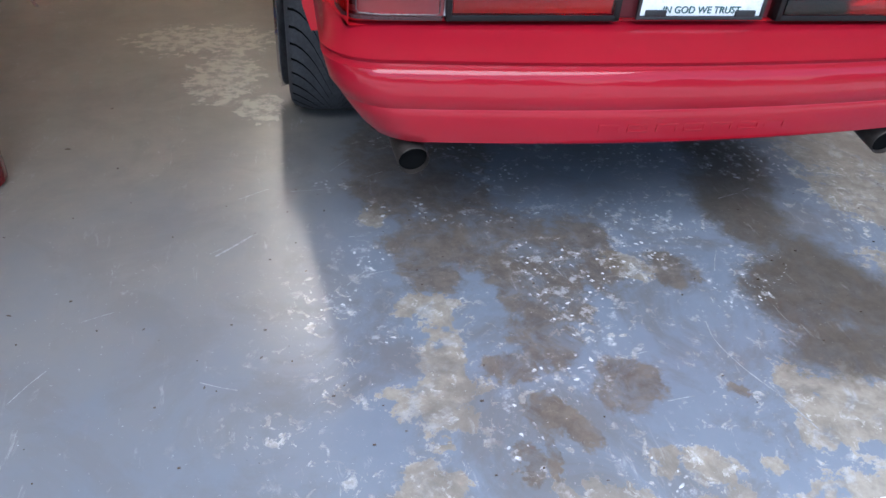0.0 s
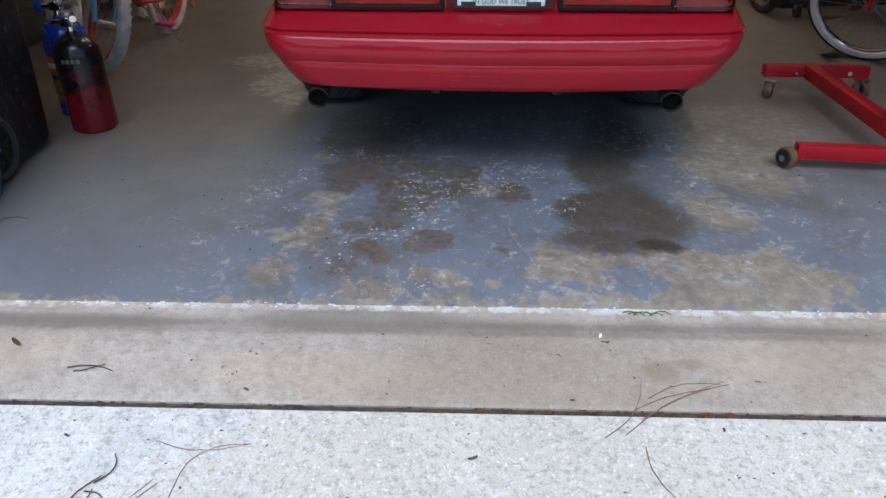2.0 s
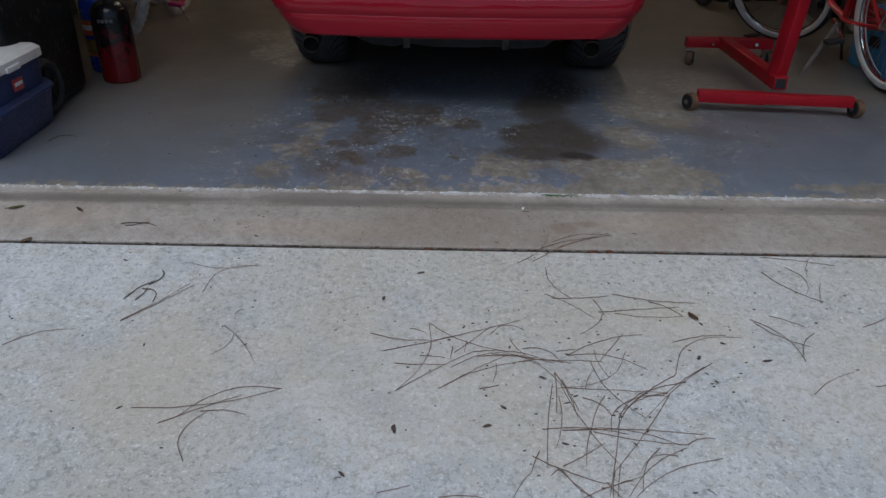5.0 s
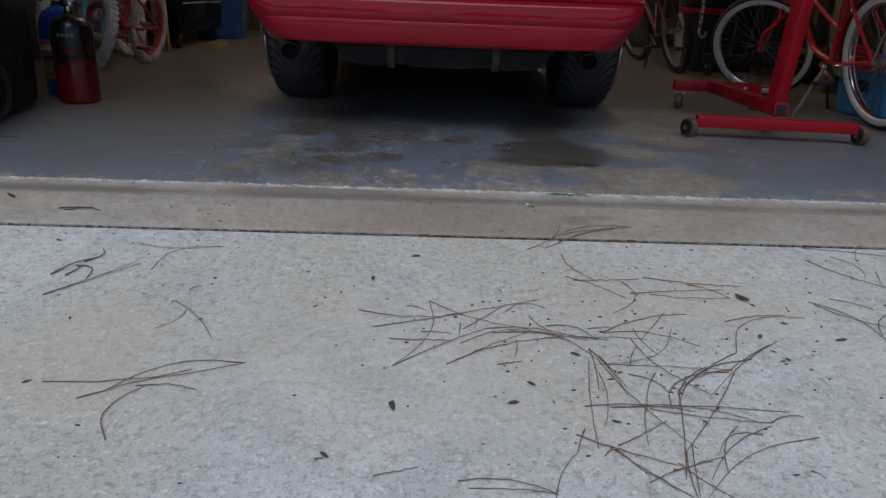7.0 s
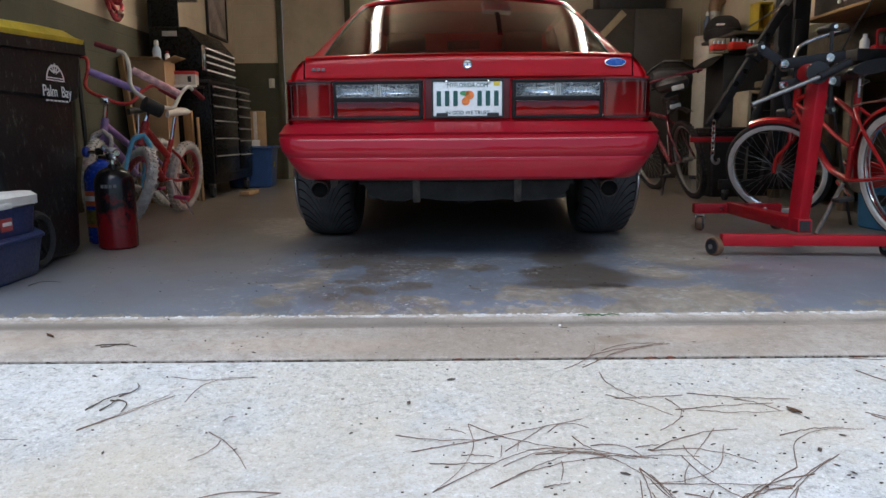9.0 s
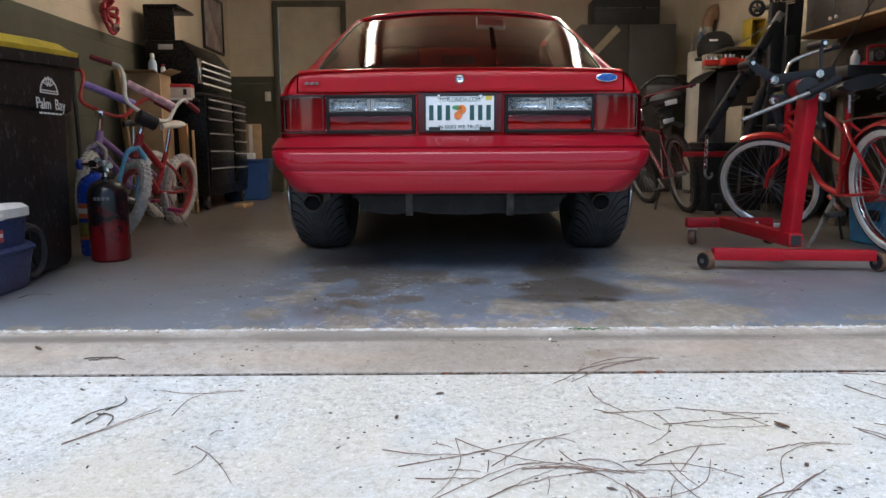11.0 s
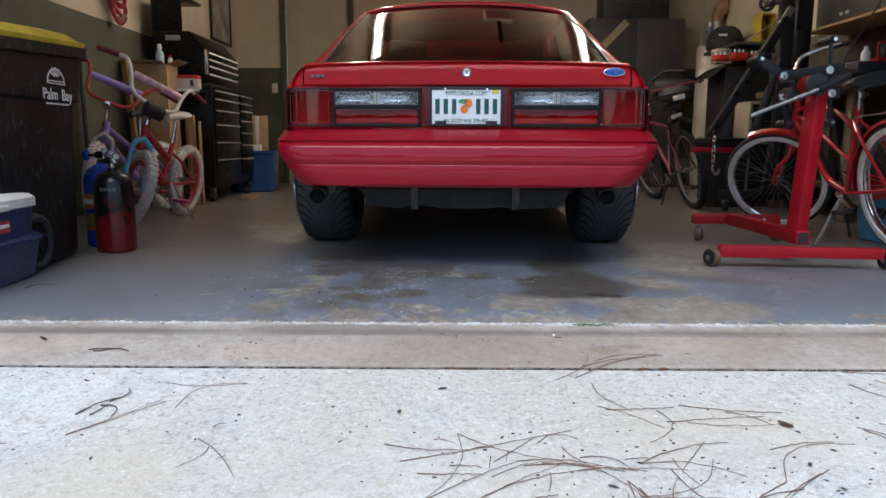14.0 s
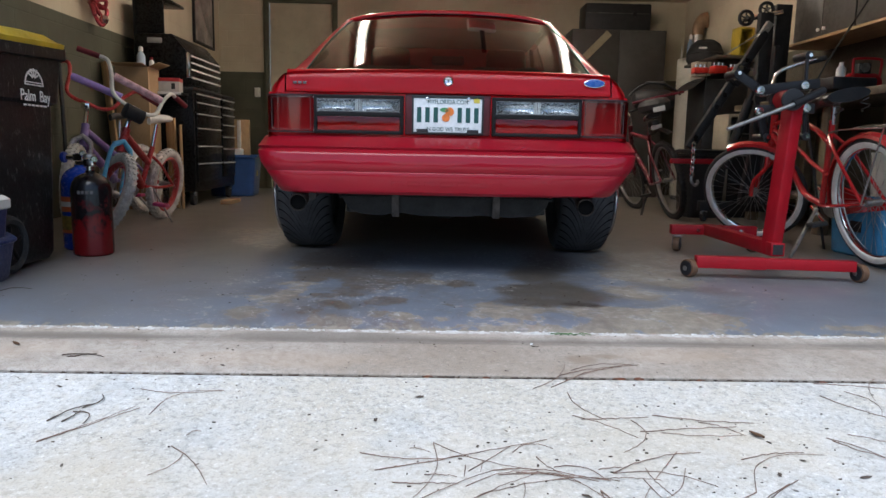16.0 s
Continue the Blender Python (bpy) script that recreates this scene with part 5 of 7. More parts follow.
        part("tail_reflector", lathe([(0.03, 0), (0.03, 0.012), (0.02, 0.018)], 18, m=pose(-0.29, 0, 0.67, 0, -90, 0)), lens("reflector_red", (0.7, 0.01, 0.02), 0.12), b, "round red rear reflector")
    else:
        W = m.inverted()
        part("carrier_hoop", tube([W @ p for p in bow([Vector(q) for q in ((1.80, 4.62, 1.10), (1.87, 4.60, 1.17), (1.97, 4.60, 1.215), (2.10, 4.60, 1.215), (2.20, 4.60, 1.175), (2.29, 4.62, 1.12))], 5)], 0.012, 10), TRIM, b, "black curved carrier hoop")
        part("carrier_plate", box((2.03, 4.585, 1.222), (0.17, 0.09, 0.012), 0.004, m=W), STEEL, b, "bare metal carrier plate")
        part("carrier_brace", tube([W @ Vector(q) for q in ((1.80, 4.5, 1.02), (2.02, 4.45, 1.075), (2.26, 4.45, 1.13))], 0.013, 10), frame_mat, b, "dark red brace under the carrier")
        part("carrier_bag", lathe([(0.0, -0.19), (0.07, -0.185), (0.10, -0.12), (0.105, 0.12), (0.07, 0.185), (0, 0.19)], 18, m=W @ pose(2.03, 4.62, 1.06, 0, 90, 0)), BAG, b, "rounded black bag under the carrier")
        part("decal_stripe", box((0, 0, 0), (0.20, 0.042, 0.012), 0.003, m=pose(0.395, 0, 0.46, 0, 71, 0)), WHITEP, b, "white stripe on the frame tube")
        part("rear_lamp", box((0.07, 0, 0.80), (0.03, 0.09, 0.04), 0.008), WHITEP, b, "pale rear light under the saddle")
        part("saddle_bag", box((0.13, 0, 0.83), (0.14, 0.08, 0.07), 0.025), TRIM, b)
        part("rack_bag", lathe([(0.0, 0.0), (0.10, 0.0), (0.125, 0.03), (0.13, 0.08), (0.11, 0.12), (0.06, 0.14), (0, 0.142)], 22, m=pose(0.05, 0, 0.93) @ Matrix.Diagonal((1.0, 1.05, 0.8, 1))), BAG, b, "rounded black bag over the rear wheel")
        part("bag_light", box((-0.15, 0.03, 0.95), (0.012, 0.10, 0.04), 0.004), WHITEP, b)
        part("rear_mudguard", sheet(lambda u, v: (-0.25 + 0.5 * v, -0.03 + 0.06 * u, 0.74 + 0.05 * math.sin(math.pi * v) - 0.01 * (2 * u - 1) ** 2), 4, 8, 0.004), TRIM, b)
    return b


BAG = surface("bag_black", (0.03, 0.03, 0.032), 0.55, vary=0.4)
CRUISE = surface("cruiser_red", (0.50, 0.018, 0.022), 0.18, vary=0.12, scale=8, coat=0.5)
DARKRED = surface("dark_red_black_frame", (0.14, 0.012, 0.025), 0.3, vary=0.5, scale=8, dirt=(0.4, 0.4, 0.4), dirt_amount=0.5)
adult_bike(pose(2.20, 1.31, 0, 0, 0, 92) @ pose(0, 0, 0, -10, 0, 0), "shiny red cruiser bicycle with whitewall tyres on its kickstand", "adult bicycles", 0.335, 1.14, 44, CRUISE, True)
adult_bike(pose(2.02, 3.80, 0, 0, 0, 91) @ pose(0, 0, 0, -13, 0, 0), "dark mountain bicycle with black tyres beside the car", "adult bicycles", 0.34, 1.07, 8, DARKRED, False)

# ---- engine stand ----
SRED = surface("engine_stand_red", (0.36, 0.007, 0.015), 0.45, vary=0.12, scale=9, spec=0.25, coat=0.08, dirt_amount=0.04, grain=0.0, rough_vary=0.03)
BLK = surface("black_powder_coat", (0.018, 0.018, 0.020), 0.5, vary=0.3, scale=14, spec=0.3)
BROWNW = surface("brown_caster_wheel", (0.16, 0.085, 0.045), 0.6, vary=0.3, scale=30)
es = thing("engine_stand", pose(0, 0, 0), "red steel engine stand on casters, empty, black head", "engine stand")
part("front_bar", beam((1.118, 0.945, 0.073), (1.808, 0.875, 0.072), 0.047, 0.047), SRED, es)
part("bar_sleeve", beam((1.118, 0.945, 0.073), (1.42, 0.914, 0.072), 0.053, 0.053), SRED, es)
part("rear_bar", beam((1.315, 1.86, 0.120), (1.80, 1.83, 0.120), 0.055, 0.055), SRED, es)
centre = part("centre_bar", beam((1.53, 1.86, 0.122), (1.497, 0.955, 0.130), 0.062, 0.062), SRED, es)
# dark plate stands for the shade inside the open tube
part("tube_hollow_shade", box((1.497, 0.9545, 0.130), (0.046, 0.004, 0.046)), TRIM, centre)
up = part("upright", beam((1.497, 1.025, 0.10), (1.560, 1.05, 0.825), 0.066, 0.066, 0.006), SRED, es)
for bx0, by0, bz0 in ((1.46, 1.822, 0.120), (1.70, 1.806, 0.120)):
    part("bolt", rod((bx0, by0, bz0), (bx0, by0 - 0.012, bz0), 0.011, 6), CHROME, es)
for x, y, rz, big in ((1.092, 0.948, 24, 1), (1.832, 0.873, 12, 1), (1.335, 1.80, -30, 0), (1.775, 1.80, 20, 0)):
    c = new("caster")
    c.parent = es
    r = 0.042
    c.matrix_basis = pose(x, y, r, 0, 0, rz)
    part("caster_wheel", lathe([(0.008, -0.018), (r * 0.6, -0.018), (r * 0.95, -0.016), (r, -0.008), (r, 0.008), (r * 0.95, 0.016), (r * 0.6, 0.018), (0.008, 0.018)], 24, m=pose(0, 0, 0, 0, 90, 0)), BROWNW, c)
    part("caster_disc", lathe([(r * 0.30, -0.024), (r * 0.80, -0.0205), (r * 0.80, 0.0205), (r * 0.30, 0.024)], 20, m=pose(0, 0, 0, 0, 90, 0)), BLK, c)
    part("hub_cap", lathe([(r * 0.28, -0.026), (r * 0.28, 0.026)], 14, m=pose(0, 0, 0, 0, 90, 0)), STEEL, c)
    if not big:
        for sx in (-1, 1):
            part("fork_plate", box((sx * 0.023, 0.006, r * 0.45), (0.003, 0.034, r * 1.25), 0.001), CHROME, c)
        part("swivel_plate", box((0, 0.004, r + 0.004), (0.052, 0.052, 0.008), 0.002), STEEL, c)
    part("axle", rod((-0.028, 0, 0), (0.028, 0, 0), 0.006, 8), STEEL, c)
part("head_sleeve", rod((1.515, 0.975, 0.803), (1.545, 1.13, 0.812), 0.044, 22), SRED, es, "red head sleeve")
part("sleeve_collar", lathe([(0.034, 0), (0.047, 0.002), (0.049, 0.014), (0.040, 0.018)], 24, m=pose(1.512, 0.962, 0.803, -90, 0, -10)), BLK, es)
part("mount_plate", lathe([(0.062, 0), (0.066, 0.004), (0.066, 0.012), (0.062, 0.016)], 24, m=pose(1.555, 1.14, 0.815, -90, 0, 0)), BLK, es, "black mounting plate")
part("upper_arm", beam((1.42, 1.13, 0.853), (1.715, 1.13, 0.893), 0.014, 0.046, 0.004), BLK, es)
part("lower_arm", beam((1.43, 1.132, 0.765), (1.70, 1.132, 0.778), 0.014, 0.046, 0.004), BLK, es)
ARMS = (((1.441, 1.145, 0.858), (1.334, 1.16, 0.932), 0.040), ((1.655, 1.145, 0.885), (1.660, 1.16, 1.020), 0.034), ((1.448, 1.145, 0.765), (1.492, 1.16, 0.640), 0.040), ((1.666, 1.145, 0.782), (1.678, 1.16, 0.648), 0.040))
for a, b_, wide in ARMS:
    arm = part("mount_arm", beam(a, b_, 0.014, wide, 0.004), BLK, es)
    part("arm_sleeve", rod(Vector(b_) + Vector((0, -0.02, 0)), Vector(b_) + Vector((0, 0.10, 0)), 0.019, 14), BLK, arm)
    part("bolt", rod(Vector(b_) + Vector((0, -0.034, 0)), Vector(b_) + Vector((0, 0.01, 0)), 0.010, 6), CHROME, arm)
for p in ((1.432, 1.10, 0.854), (1.638, 1.10, 0.881), (1.655, 1.10, 0.777), (1.435, 1.10, 0.760)):
    part("washer", rod((p[0], p[1] + 0.012, p[2]), (p[0], p[1] + 0.024, p[2]), 0.019, 16), CHROME, es)
    part("bolt", rod(p, (p[0], p[1] + 0.03, p[2]), 0.012, 6), CHROME, es)
part("crank_handle", rod((1.208, 0.92, 0.666), (1.53, 0.955, 0.790), 0.0095, 12), STEEL, es, "bare steel turning handle")
part("handle_sleeve", rod((1.51, 0.953, 0.782), (1.655, 0.985, 0.848), 0.018, 14), BLK, es)

# ---- folded engine hoist ----
eh = thing("engine_hoist", pose(0, 0, 0), "black folded engine hoist with chain, standing upright", "engine hoist")
part("mast", beam((2.665, 3.55, 0.12), (2.685, 3.55, 1.74), 0.09, 0.125, 0.005), BLK, eh)
part("boom", beam((1.88, 3.20, 0.60), (2.40, 3.20, 1.47), 0.06, 0.065, 0.005), BLK, eh)
part("boom_tip", beam((2.36, 3.20, 1.42), (2.43, 3.20, 1.54), 0.045, 0.05, 0.004), STEEL, eh)
part("ram", rod((2.22, 3.33, 0.45), (2.36, 3.28, 0.98), 0.035, 16), BLK, eh)
part("ram_rod", rod((2.36, 3.28, 0.98), (2.41, 3.26, 1.18), 0.018, 12), BLK, eh)
part("brace", beam((2.42, 3.45, 0.16), (2.60, 3.52, 1.2), 0.04, 0.04, 0.003), BLK, eh)
part("leg", beam((2.58, 3.40, 0.15), (2.60, 3.40, 1.40), 0.07, 0.07, 0.005), BLK, eh)
part("leg", beam((2.525, 3.46, 0.15), (2.515, 3.46, 1.66), 0.07, 0.105, 0.005), BLK, eh)
part("base_bar", beam((2.15, 3.62, 0.13), (2.95, 3.62, 0.13), 0.08, 0.08, 0.005), BLK, eh)
for px, py, pz in ((2.36, 3.46, 1.62), (2.545, 3.52, 1.70)):
    pul = part("caster_wheel", hoop(0.052, 0.013, 28, 8, m=pose(px, py, pz), flat=1.3), BLK, eh, "black caster wheel on the folded leg")
    part("hub", rod((px, py - 0.022, pz), (px, py + 0.022, pz), 0.016, 12), CHROME, pul)
    for k in range(5):
        part("spoke", box((0, 0, 0.030), (0.009, 0.014, 0.034), 0.002, m=pose(px, py, pz, 0, 72 * k, 0)), BLK, pul)
part("head_bolt", rod((2.35, 3.5, 1.61), (2.66, 3.5, 1.68), 0.02, 12), CHROME, eh)
for k, (x, z) in enumerate(((2.06, 0.91), (2.12, 1.0), (2.27, 1.26), (1.92, 0.68))):
    part("bolt", rod((x, 3.17, z), (x, 3.2, z), 0.02, 6), STEEL, eh)
part("hinge_plate", box((0, 0, 0), (0.15, 0.085, 0.10), 0.012, m=pose(2.21, 3.185, 1.15, 0, -58, 0)), BLK, eh)
for x, z in ((2.17, 1.12), (2.25, 1.10), (2.21, 1.20), (2.29, 1.19)):
    part("bolt", rod((x, 3.13, z), (x, 3.16, z), 0.016, 6), CHROME, eh)
part("safety_bar", rod((2.10, 3.17, 1.30), (2.41, 3.17, 1.50), 0.006, 8), STEEL, eh)
for k in range(7):
    part("chain_link", hoop(0.019, 0.0058, 14, 6, m=pose(1.90, 3.15, 0.62 - 0.036 * k, 0, 0, 90 * (k % 2) + 20) @ Matrix.Diagonal((0.75, 1, 1.25, 1))), CHROME, eh)
part("hook", tube(bow([(1.90, 3.15, 0.39), (1.90, 3.15, 0.35), (1.93, 3.15, 0.32), (1.95, 3.15, 0.34), (1.945, 3.15, 0.36)], 4), 0.011, 8), STEEL, eh)
part("red_cross_bar", beam((1.78, 3.30, 0.50), (2.14, 3.30, 0.50), 0.03, 0.04, 0.004), SRED, eh)
for x in (2.19, 2.9):
    w = new("caster")
    w.parent = eh
    w.matrix_basis = pose(x, 3.60, 0.045)
    part("caster_wheel", lathe([(0.01, -0.016), (0.042, -0.016), (0.045, 0), (0.042, 0.016), (0.01, 0.016)], 20, m=pose(0, 0, 0, 0, 90, 0)), RUBBER, w)
    part("fork", box((0, 0, 0.03), (0.05, 0.03, 0.03), 0.004), STEEL, w)

# ---- left side: cart, cooler, bottles ----
BINBLK = surface("scuffed_black_plastic", (0.0075, 0.008, 0.0085), 0.42, vary=0.3, scale=11, dirt=(0.38, 0.37, 0.35), dirt_amount=0.26, spec=0.22, stretch=(1.0, 1.6, 0.7))
YLID = surface("yellow_lid_plastic", (0.58, 0.44, 0.03), 0.45, vary=0.2, scale=6, dirt=(0.2, 0.15, 0.04))
ct = thing("wheeled_bin", pose(-2.155, 0.87, 0, 0, 0, 0), "black wheeled rubbish cart with a yellow lid, shut", "rubbish cart")


def cart_ring(z, hx, hy, r=0.05, y0=0.0, fall=0.0):
    pts = []
    for cx, cy, a0 in ((hx - r, hy - r, 0), (-hx + r, hy - r, 90), (-hx + r, -hy + r, 180), (hx - r, -hy + r, 270)):
        for k in range(5):
            a = radians(a0 + 22.5 * k)
            x, y = cx + r * math.cos(a), cy + r * math.sin(a) + y0
            pts.append((x, y, z + fall * (y - 0.42)))
    return pts


part("body", ringed([cart_ring(0.02, 0.285, 0.265), cart_ring(0.05, 0.298, 0.278), cart_ring(0.30, 0.298, 0.30), cart_ring(0.72, 0.288, 0.345), cart_ring(0.735, 0.308, 0.366), cart_ring(0.93, 0.310, 0.405, fall=0.04), cart_ring(0.938, 0.332, 0.42, fall=0.05), cart_ring(0.985, 0.334, 0.423, fall=0.05)], True, True), BINBLK, ct)
lidm = ringed([cart_ring(0.987, 0.322, 0.43, 0.06, fall=0.05), cart_ring(1.008, 0.326, 0.436, 0.06, fall=0.05), cart_ring(1.018, 0.305, 0.405, 0.07, fall=0.05), cart_ring(1.045, 0.28, 0.36, 0.08, fall=0.06), cart_ring(1.062, 0.22, 0.28, 0.08, fall=0.06), cart_ring(1.068, 0.11, 0.14, 0.05, fall=0.06)], True, True)
part("lid", lidm, YLID, ct, "yellow plastic lid")
part("handle", rod((-0.22, -0.40, 0.97), (0.22, -0.40, 0.97), 0.016, 12), BINBLK, ct)
for y in (-0.12,):
    w = new("wheel")
    w.parent = ct
    w.matrix_basis = pose(0.302, -0.12, 0.125)
    part("tyre", hoop(0.105, 0.02, 32, 8, m=pose(0, 0, 0, 0, 0, 90), flat=1.4), RUBBER, w)
    part("disc", lathe([(0.02, 0.02), (0.03, 0.0), (0.085, 0.0), (0.09, 0.012), (0.1, 0.012)], 28, m=pose(0, 0, 0, 0, 90, 0)), BINBLK, w)
    for k in range(5):
        part("spoke", box((0.012, 0, 0.05), (0.012, 0.018, 0.06), 0.003, m=pose(0, 0, 0, 72 * k, 0, 0)), BINBLK, w)
side = pose(0.3095, 0.135, 0.768, 0, 0, 90) @ Matrix.Diagonal((1.04, 1, 0.86, 1))
lettering("Palm", 0.082, side @ pose(-0.052, -0.004, -0.02), WHITEP, ct, "white printed lettering", squeeze=0.72)
lettering("Bay", 0.082, side @ pose(0.076, -0.004, -0.02), WHITEP, ct, "white printed lettering", squeeze=0.72)
lg = bmesh.new()
for k in range(13):
    a0, a1 = math.pi * k / 13, math.pi * (k + 1) / 13
    ringed([[side @ Vector((r * math.cos(a), -0.003, 0.035 + r * 1.15 * math.sin(a))) for r in (0.062, 0.072)] for a in (a0, a1)], False, bm=lg)
for z0 in (0.038, 0.05):
    box((0, -0.003, z0), (0.125, 0.001, 0.006), bm=lg, m=side)
for k in range(5):
    box((0, 0, 0.03), (0.008, 0.001, 0.045), bm=lg, m=side @ pose(0, -0.003, 0.07, 0, -60 + 30 * k, 0))
part("emblem", lg, WHITEP, ct, "white printed palm emblem")
bars = bmesh.new()
for k in range(6):
    box((-0.075 + 0.03 * k, -0.003, -0.065), (0.024, 0.001, 0.009), bm=bars, m=side)
part("small_print", bars, WHITEP, ct)

NAVY = surface("navy_plastic", (0.008, 0.028, 0.11), 0.4, vary=0.25, scale=8, dirt=(0.04, 0.06, 0.12))
LIDW = surface("white_cooler_lid", (0.72, 0.72, 0.69), 0.45, vary=0.12, scale=8, dirt=(0.45, 0.43, 0.38))
co = thing("cooler", pose(-1.985, 0.40, 0, 0, 0, 3), "navy blue picnic cooler with a white lid", "cooler")

def cooler_ring(z, hx, hy, r=0.04, peak=0.0):
    """A rounded rectangle with points along its sides; peak lifts the middle of its two short ends."""
    pts = []
    for cx, cy, a0 in ((hx - r, hy - r, 0), (-hx + r, hy - r, 90), (-hx + r, -hy + r, 180), (hx - r, -hy + r, 270)):
        for k in range(5):
            a = radians(a0 + 22.5 * k)
            pts.append((cx + r * math.cos(a), cy + r * math.sin(a)))
        nx, ny = {0: (-hx + r, hy), 90: (-hx, -hy + r), 180: (hx - r, -hy), 270: (hx, hy - r)}[a0]
        x0, y0 = pts[-1]
        pts += [(x0 + (nx - x0) * q / 6, y0 + (ny - y0) * q / 6) for q in range(1, 6)]
    return [(x, y, z + (peak * max(0.0, 1 - abs(x) / (hx * 0.96)) if abs(y) > hy - r * 0.7 else 0.0)) for x, y in pts]


part("body", ringed([cooler_ring(0.0, 0.20, 0.245), cooler_ring(0.012, 0.21, 0.255), cooler_ring(0.150, 0.228, 0.274, peak=0.10), cooler_ring(0.157, 0.238, 0.284, 0.045, 0.105), cooler_ring(0.166, 0.238, 0.284, 0.045, 0.105), cooler_ring(0.172, 0.230, 0.276, 0.045, 0.105), cooler_ring(0.176, 0.206, 0.255, peak=0.10), cooler_ring(0.285, 0.215, 0.265)], True, True), NAVY, co)
for cy in (-0.17, 0.17):
    part("cup_recess", hoop(0.042, 0.003, 28, 6, m=pose(-0.02, cy, 0.342, 90, 0, 0)), LIDW, co)
part("lid", ringed([cart_ring(0.287, 0.217, 0.267, 0.04), cart_ring(0.292, 0.225, 0.275, 0.04), cart_ring(0.325, 0.225, 0.275, 0.04), cart_ring(0.340, 0.21, 0.26, 0.04), cart_ring(0.342, 0.12, 0.17, 0.04)], True, True), LIDW, co, "white plastic lid")
part("lid_latch", box((0.226, 0.0, 0.297), (0.014, 0.10, 0.022), 0.004), LIDW, co)
part("badge", box((0.213, 0.03, 0.226), (0.006, 0.075, 0.048), 0.002), surface("badge_red", (0.45, 0.06, 0.06), 0.4, vary=0.2), co, "red and white maker's badge")
part("badge_band", box((0.2165, 0.03, 0.229), (0.003, 0.06, 0.014), 0.001), WHITEP, co)
part("side_handle", tube(bow([(0.12, -0.27, 0.2), (0.10, -0.30, 0.21), (-0.10, -0.30, 0.21), (-0.12, -0.27, 0.2)], 4), 0.011, 8), NAVY, co)


def flame_paint():
    m, t, b = nodes("black_over_red_flames")
    v = coords(t)
    sep = t.nodes.new("ShaderNodeSeparateXYZ")
    link(t, v, sep.inputs[0])
    mp = t.nodes.new("ShaderNodeMapping")
    mp.inputs["Scale"].default_value = (9, 9, 6.0)
    link(t, v, mp.inputs[0])
    n = noise_node(t, mp.outputs[0], 3.2, 5, 0.6, 0.6)
    h = math_node(t, "ADD", sep.outputs[2], math_node(t, "MULTIPLY", math_node(t, "SUBTRACT", n, 0.5), 0.52))
    col = mix(t, ramp(t, h, 0.12, 0.26), (0.135, 0.006, 0.008), (0.008, 0.007, 0.008))
    link(t, col, b.inputs["Base Color"])
    b.inputs["Roughness"].default_value = 0.24
    b.inputs["Specular IOR Level"].default_value = 0.35
    b.inputs["Coat Weight"].default_value = 0.15
    return m


def bottle(m, label, paint, valve_cap):
    g = thing("gas_bottle", m, label, "gas bottle", "gas bottles")
    part("cylinder", lathe([(0.0, 0.0), (0.078, 0.0), (0.0875, 0.010), (0.0885, 0.03), (0.0885, 0.325), (0.082, 0.358), (0.066, 0.385), (0.040, 0.402), (0.022, 0.410), (0.022, 0.42), (0, 0.42)], 44, capped=False), paint, g)
    v = part("valve", rod((0, 0, 0.41), (0, 0, 0.475), 0.016, 14), CHROME, g)
    part("valve_body", box((0, 0, 0.455), (0.05, 0.035, 0.035), 0.006), CHROME, v)
    part("outlet", rod((-0.06, 0, 0.455), (0.02, 0, 0.455), 0.012, 12), CHROME, v)
    part("gauge", lathe([(0.015, 0), (0.016, 0.003), (0.016, 0.012), (0.013, 0.015)], 18, m=pose(0.03, -0.02, 0.475, 90, 0, 30)), CHROME, v)
    part("hand_wheel", lathe([(0.01, 0), (0.026, 0.003), (0.028, 0.012), (0.026, 0.02), (0.01, 0.024)], 14, m=pose(*valve_cap[1])), valve_cap[0], v)
    return g


BLUEB = surface("bottle_blue", (0.012, 0.06, 0.42), 0.22, vary=0.2, scale=8, coat=0.4)
t1 = bottle(pose(-1.772, 1.325, 0) @ Matrix.Diagonal((1.06, 1.06, 1.0, 1)), "black gas bottle painted with red flames", flame_paint(), (STEEL, (0.0, 0, 0.478)))
# pale bars coloured in for the soft highlight on the bottle
lb = bmesh.new()
for k in range(4):
    a = radians(-100 + 12 * k)
    box((0, 0, 0), (0.013, 0.002, 0.016), bm=lb, m=Matrix.Translation((0.0893 * math.cos(a), 0.0893 * math.sin(a), 0.315)) @ pose(0, 0, 0, 0, 0, math.degrees(a) + 90))
part("highlight_bars", lb, surface("highlight_grey", (0.14, 0.13, 0.13), 0.5), t1, "faint grey bars for a highlight on the bottle")
t2 = bottle(pose(-1.925, 1.53, 0) @ Matrix.Scale(1.05, 4), "blue gas bottle with an orange label band", BLUEB, (surface("blue_knob", (0.01, 0.04, 0.3), 0.4), (-0.085, 0, 0.455, 0, 90, 0)))
part("label_band", lathe([(0.0892, 0.19), (0.0894, 0.192), (0.0894, 0.262), (0.0892, 0.264)], 44, capped=False), surface("label_orange", (0.62, 0.13, 0.04), 0.4, vary=0.2), t2, "orange label band")
part("label_print", lathe([(0.0897, 0.215), (0.0898, 0.24)], 44, capped=False), WHITEP, t2)
part("lower_band", lathe([(0.0892, 0.10), (0.0894, 0.17)], 44, capped=False), surface("label_dark", (0.20, 0.16, 0.03), 0.5, vary=0.6, scale=40), t2)
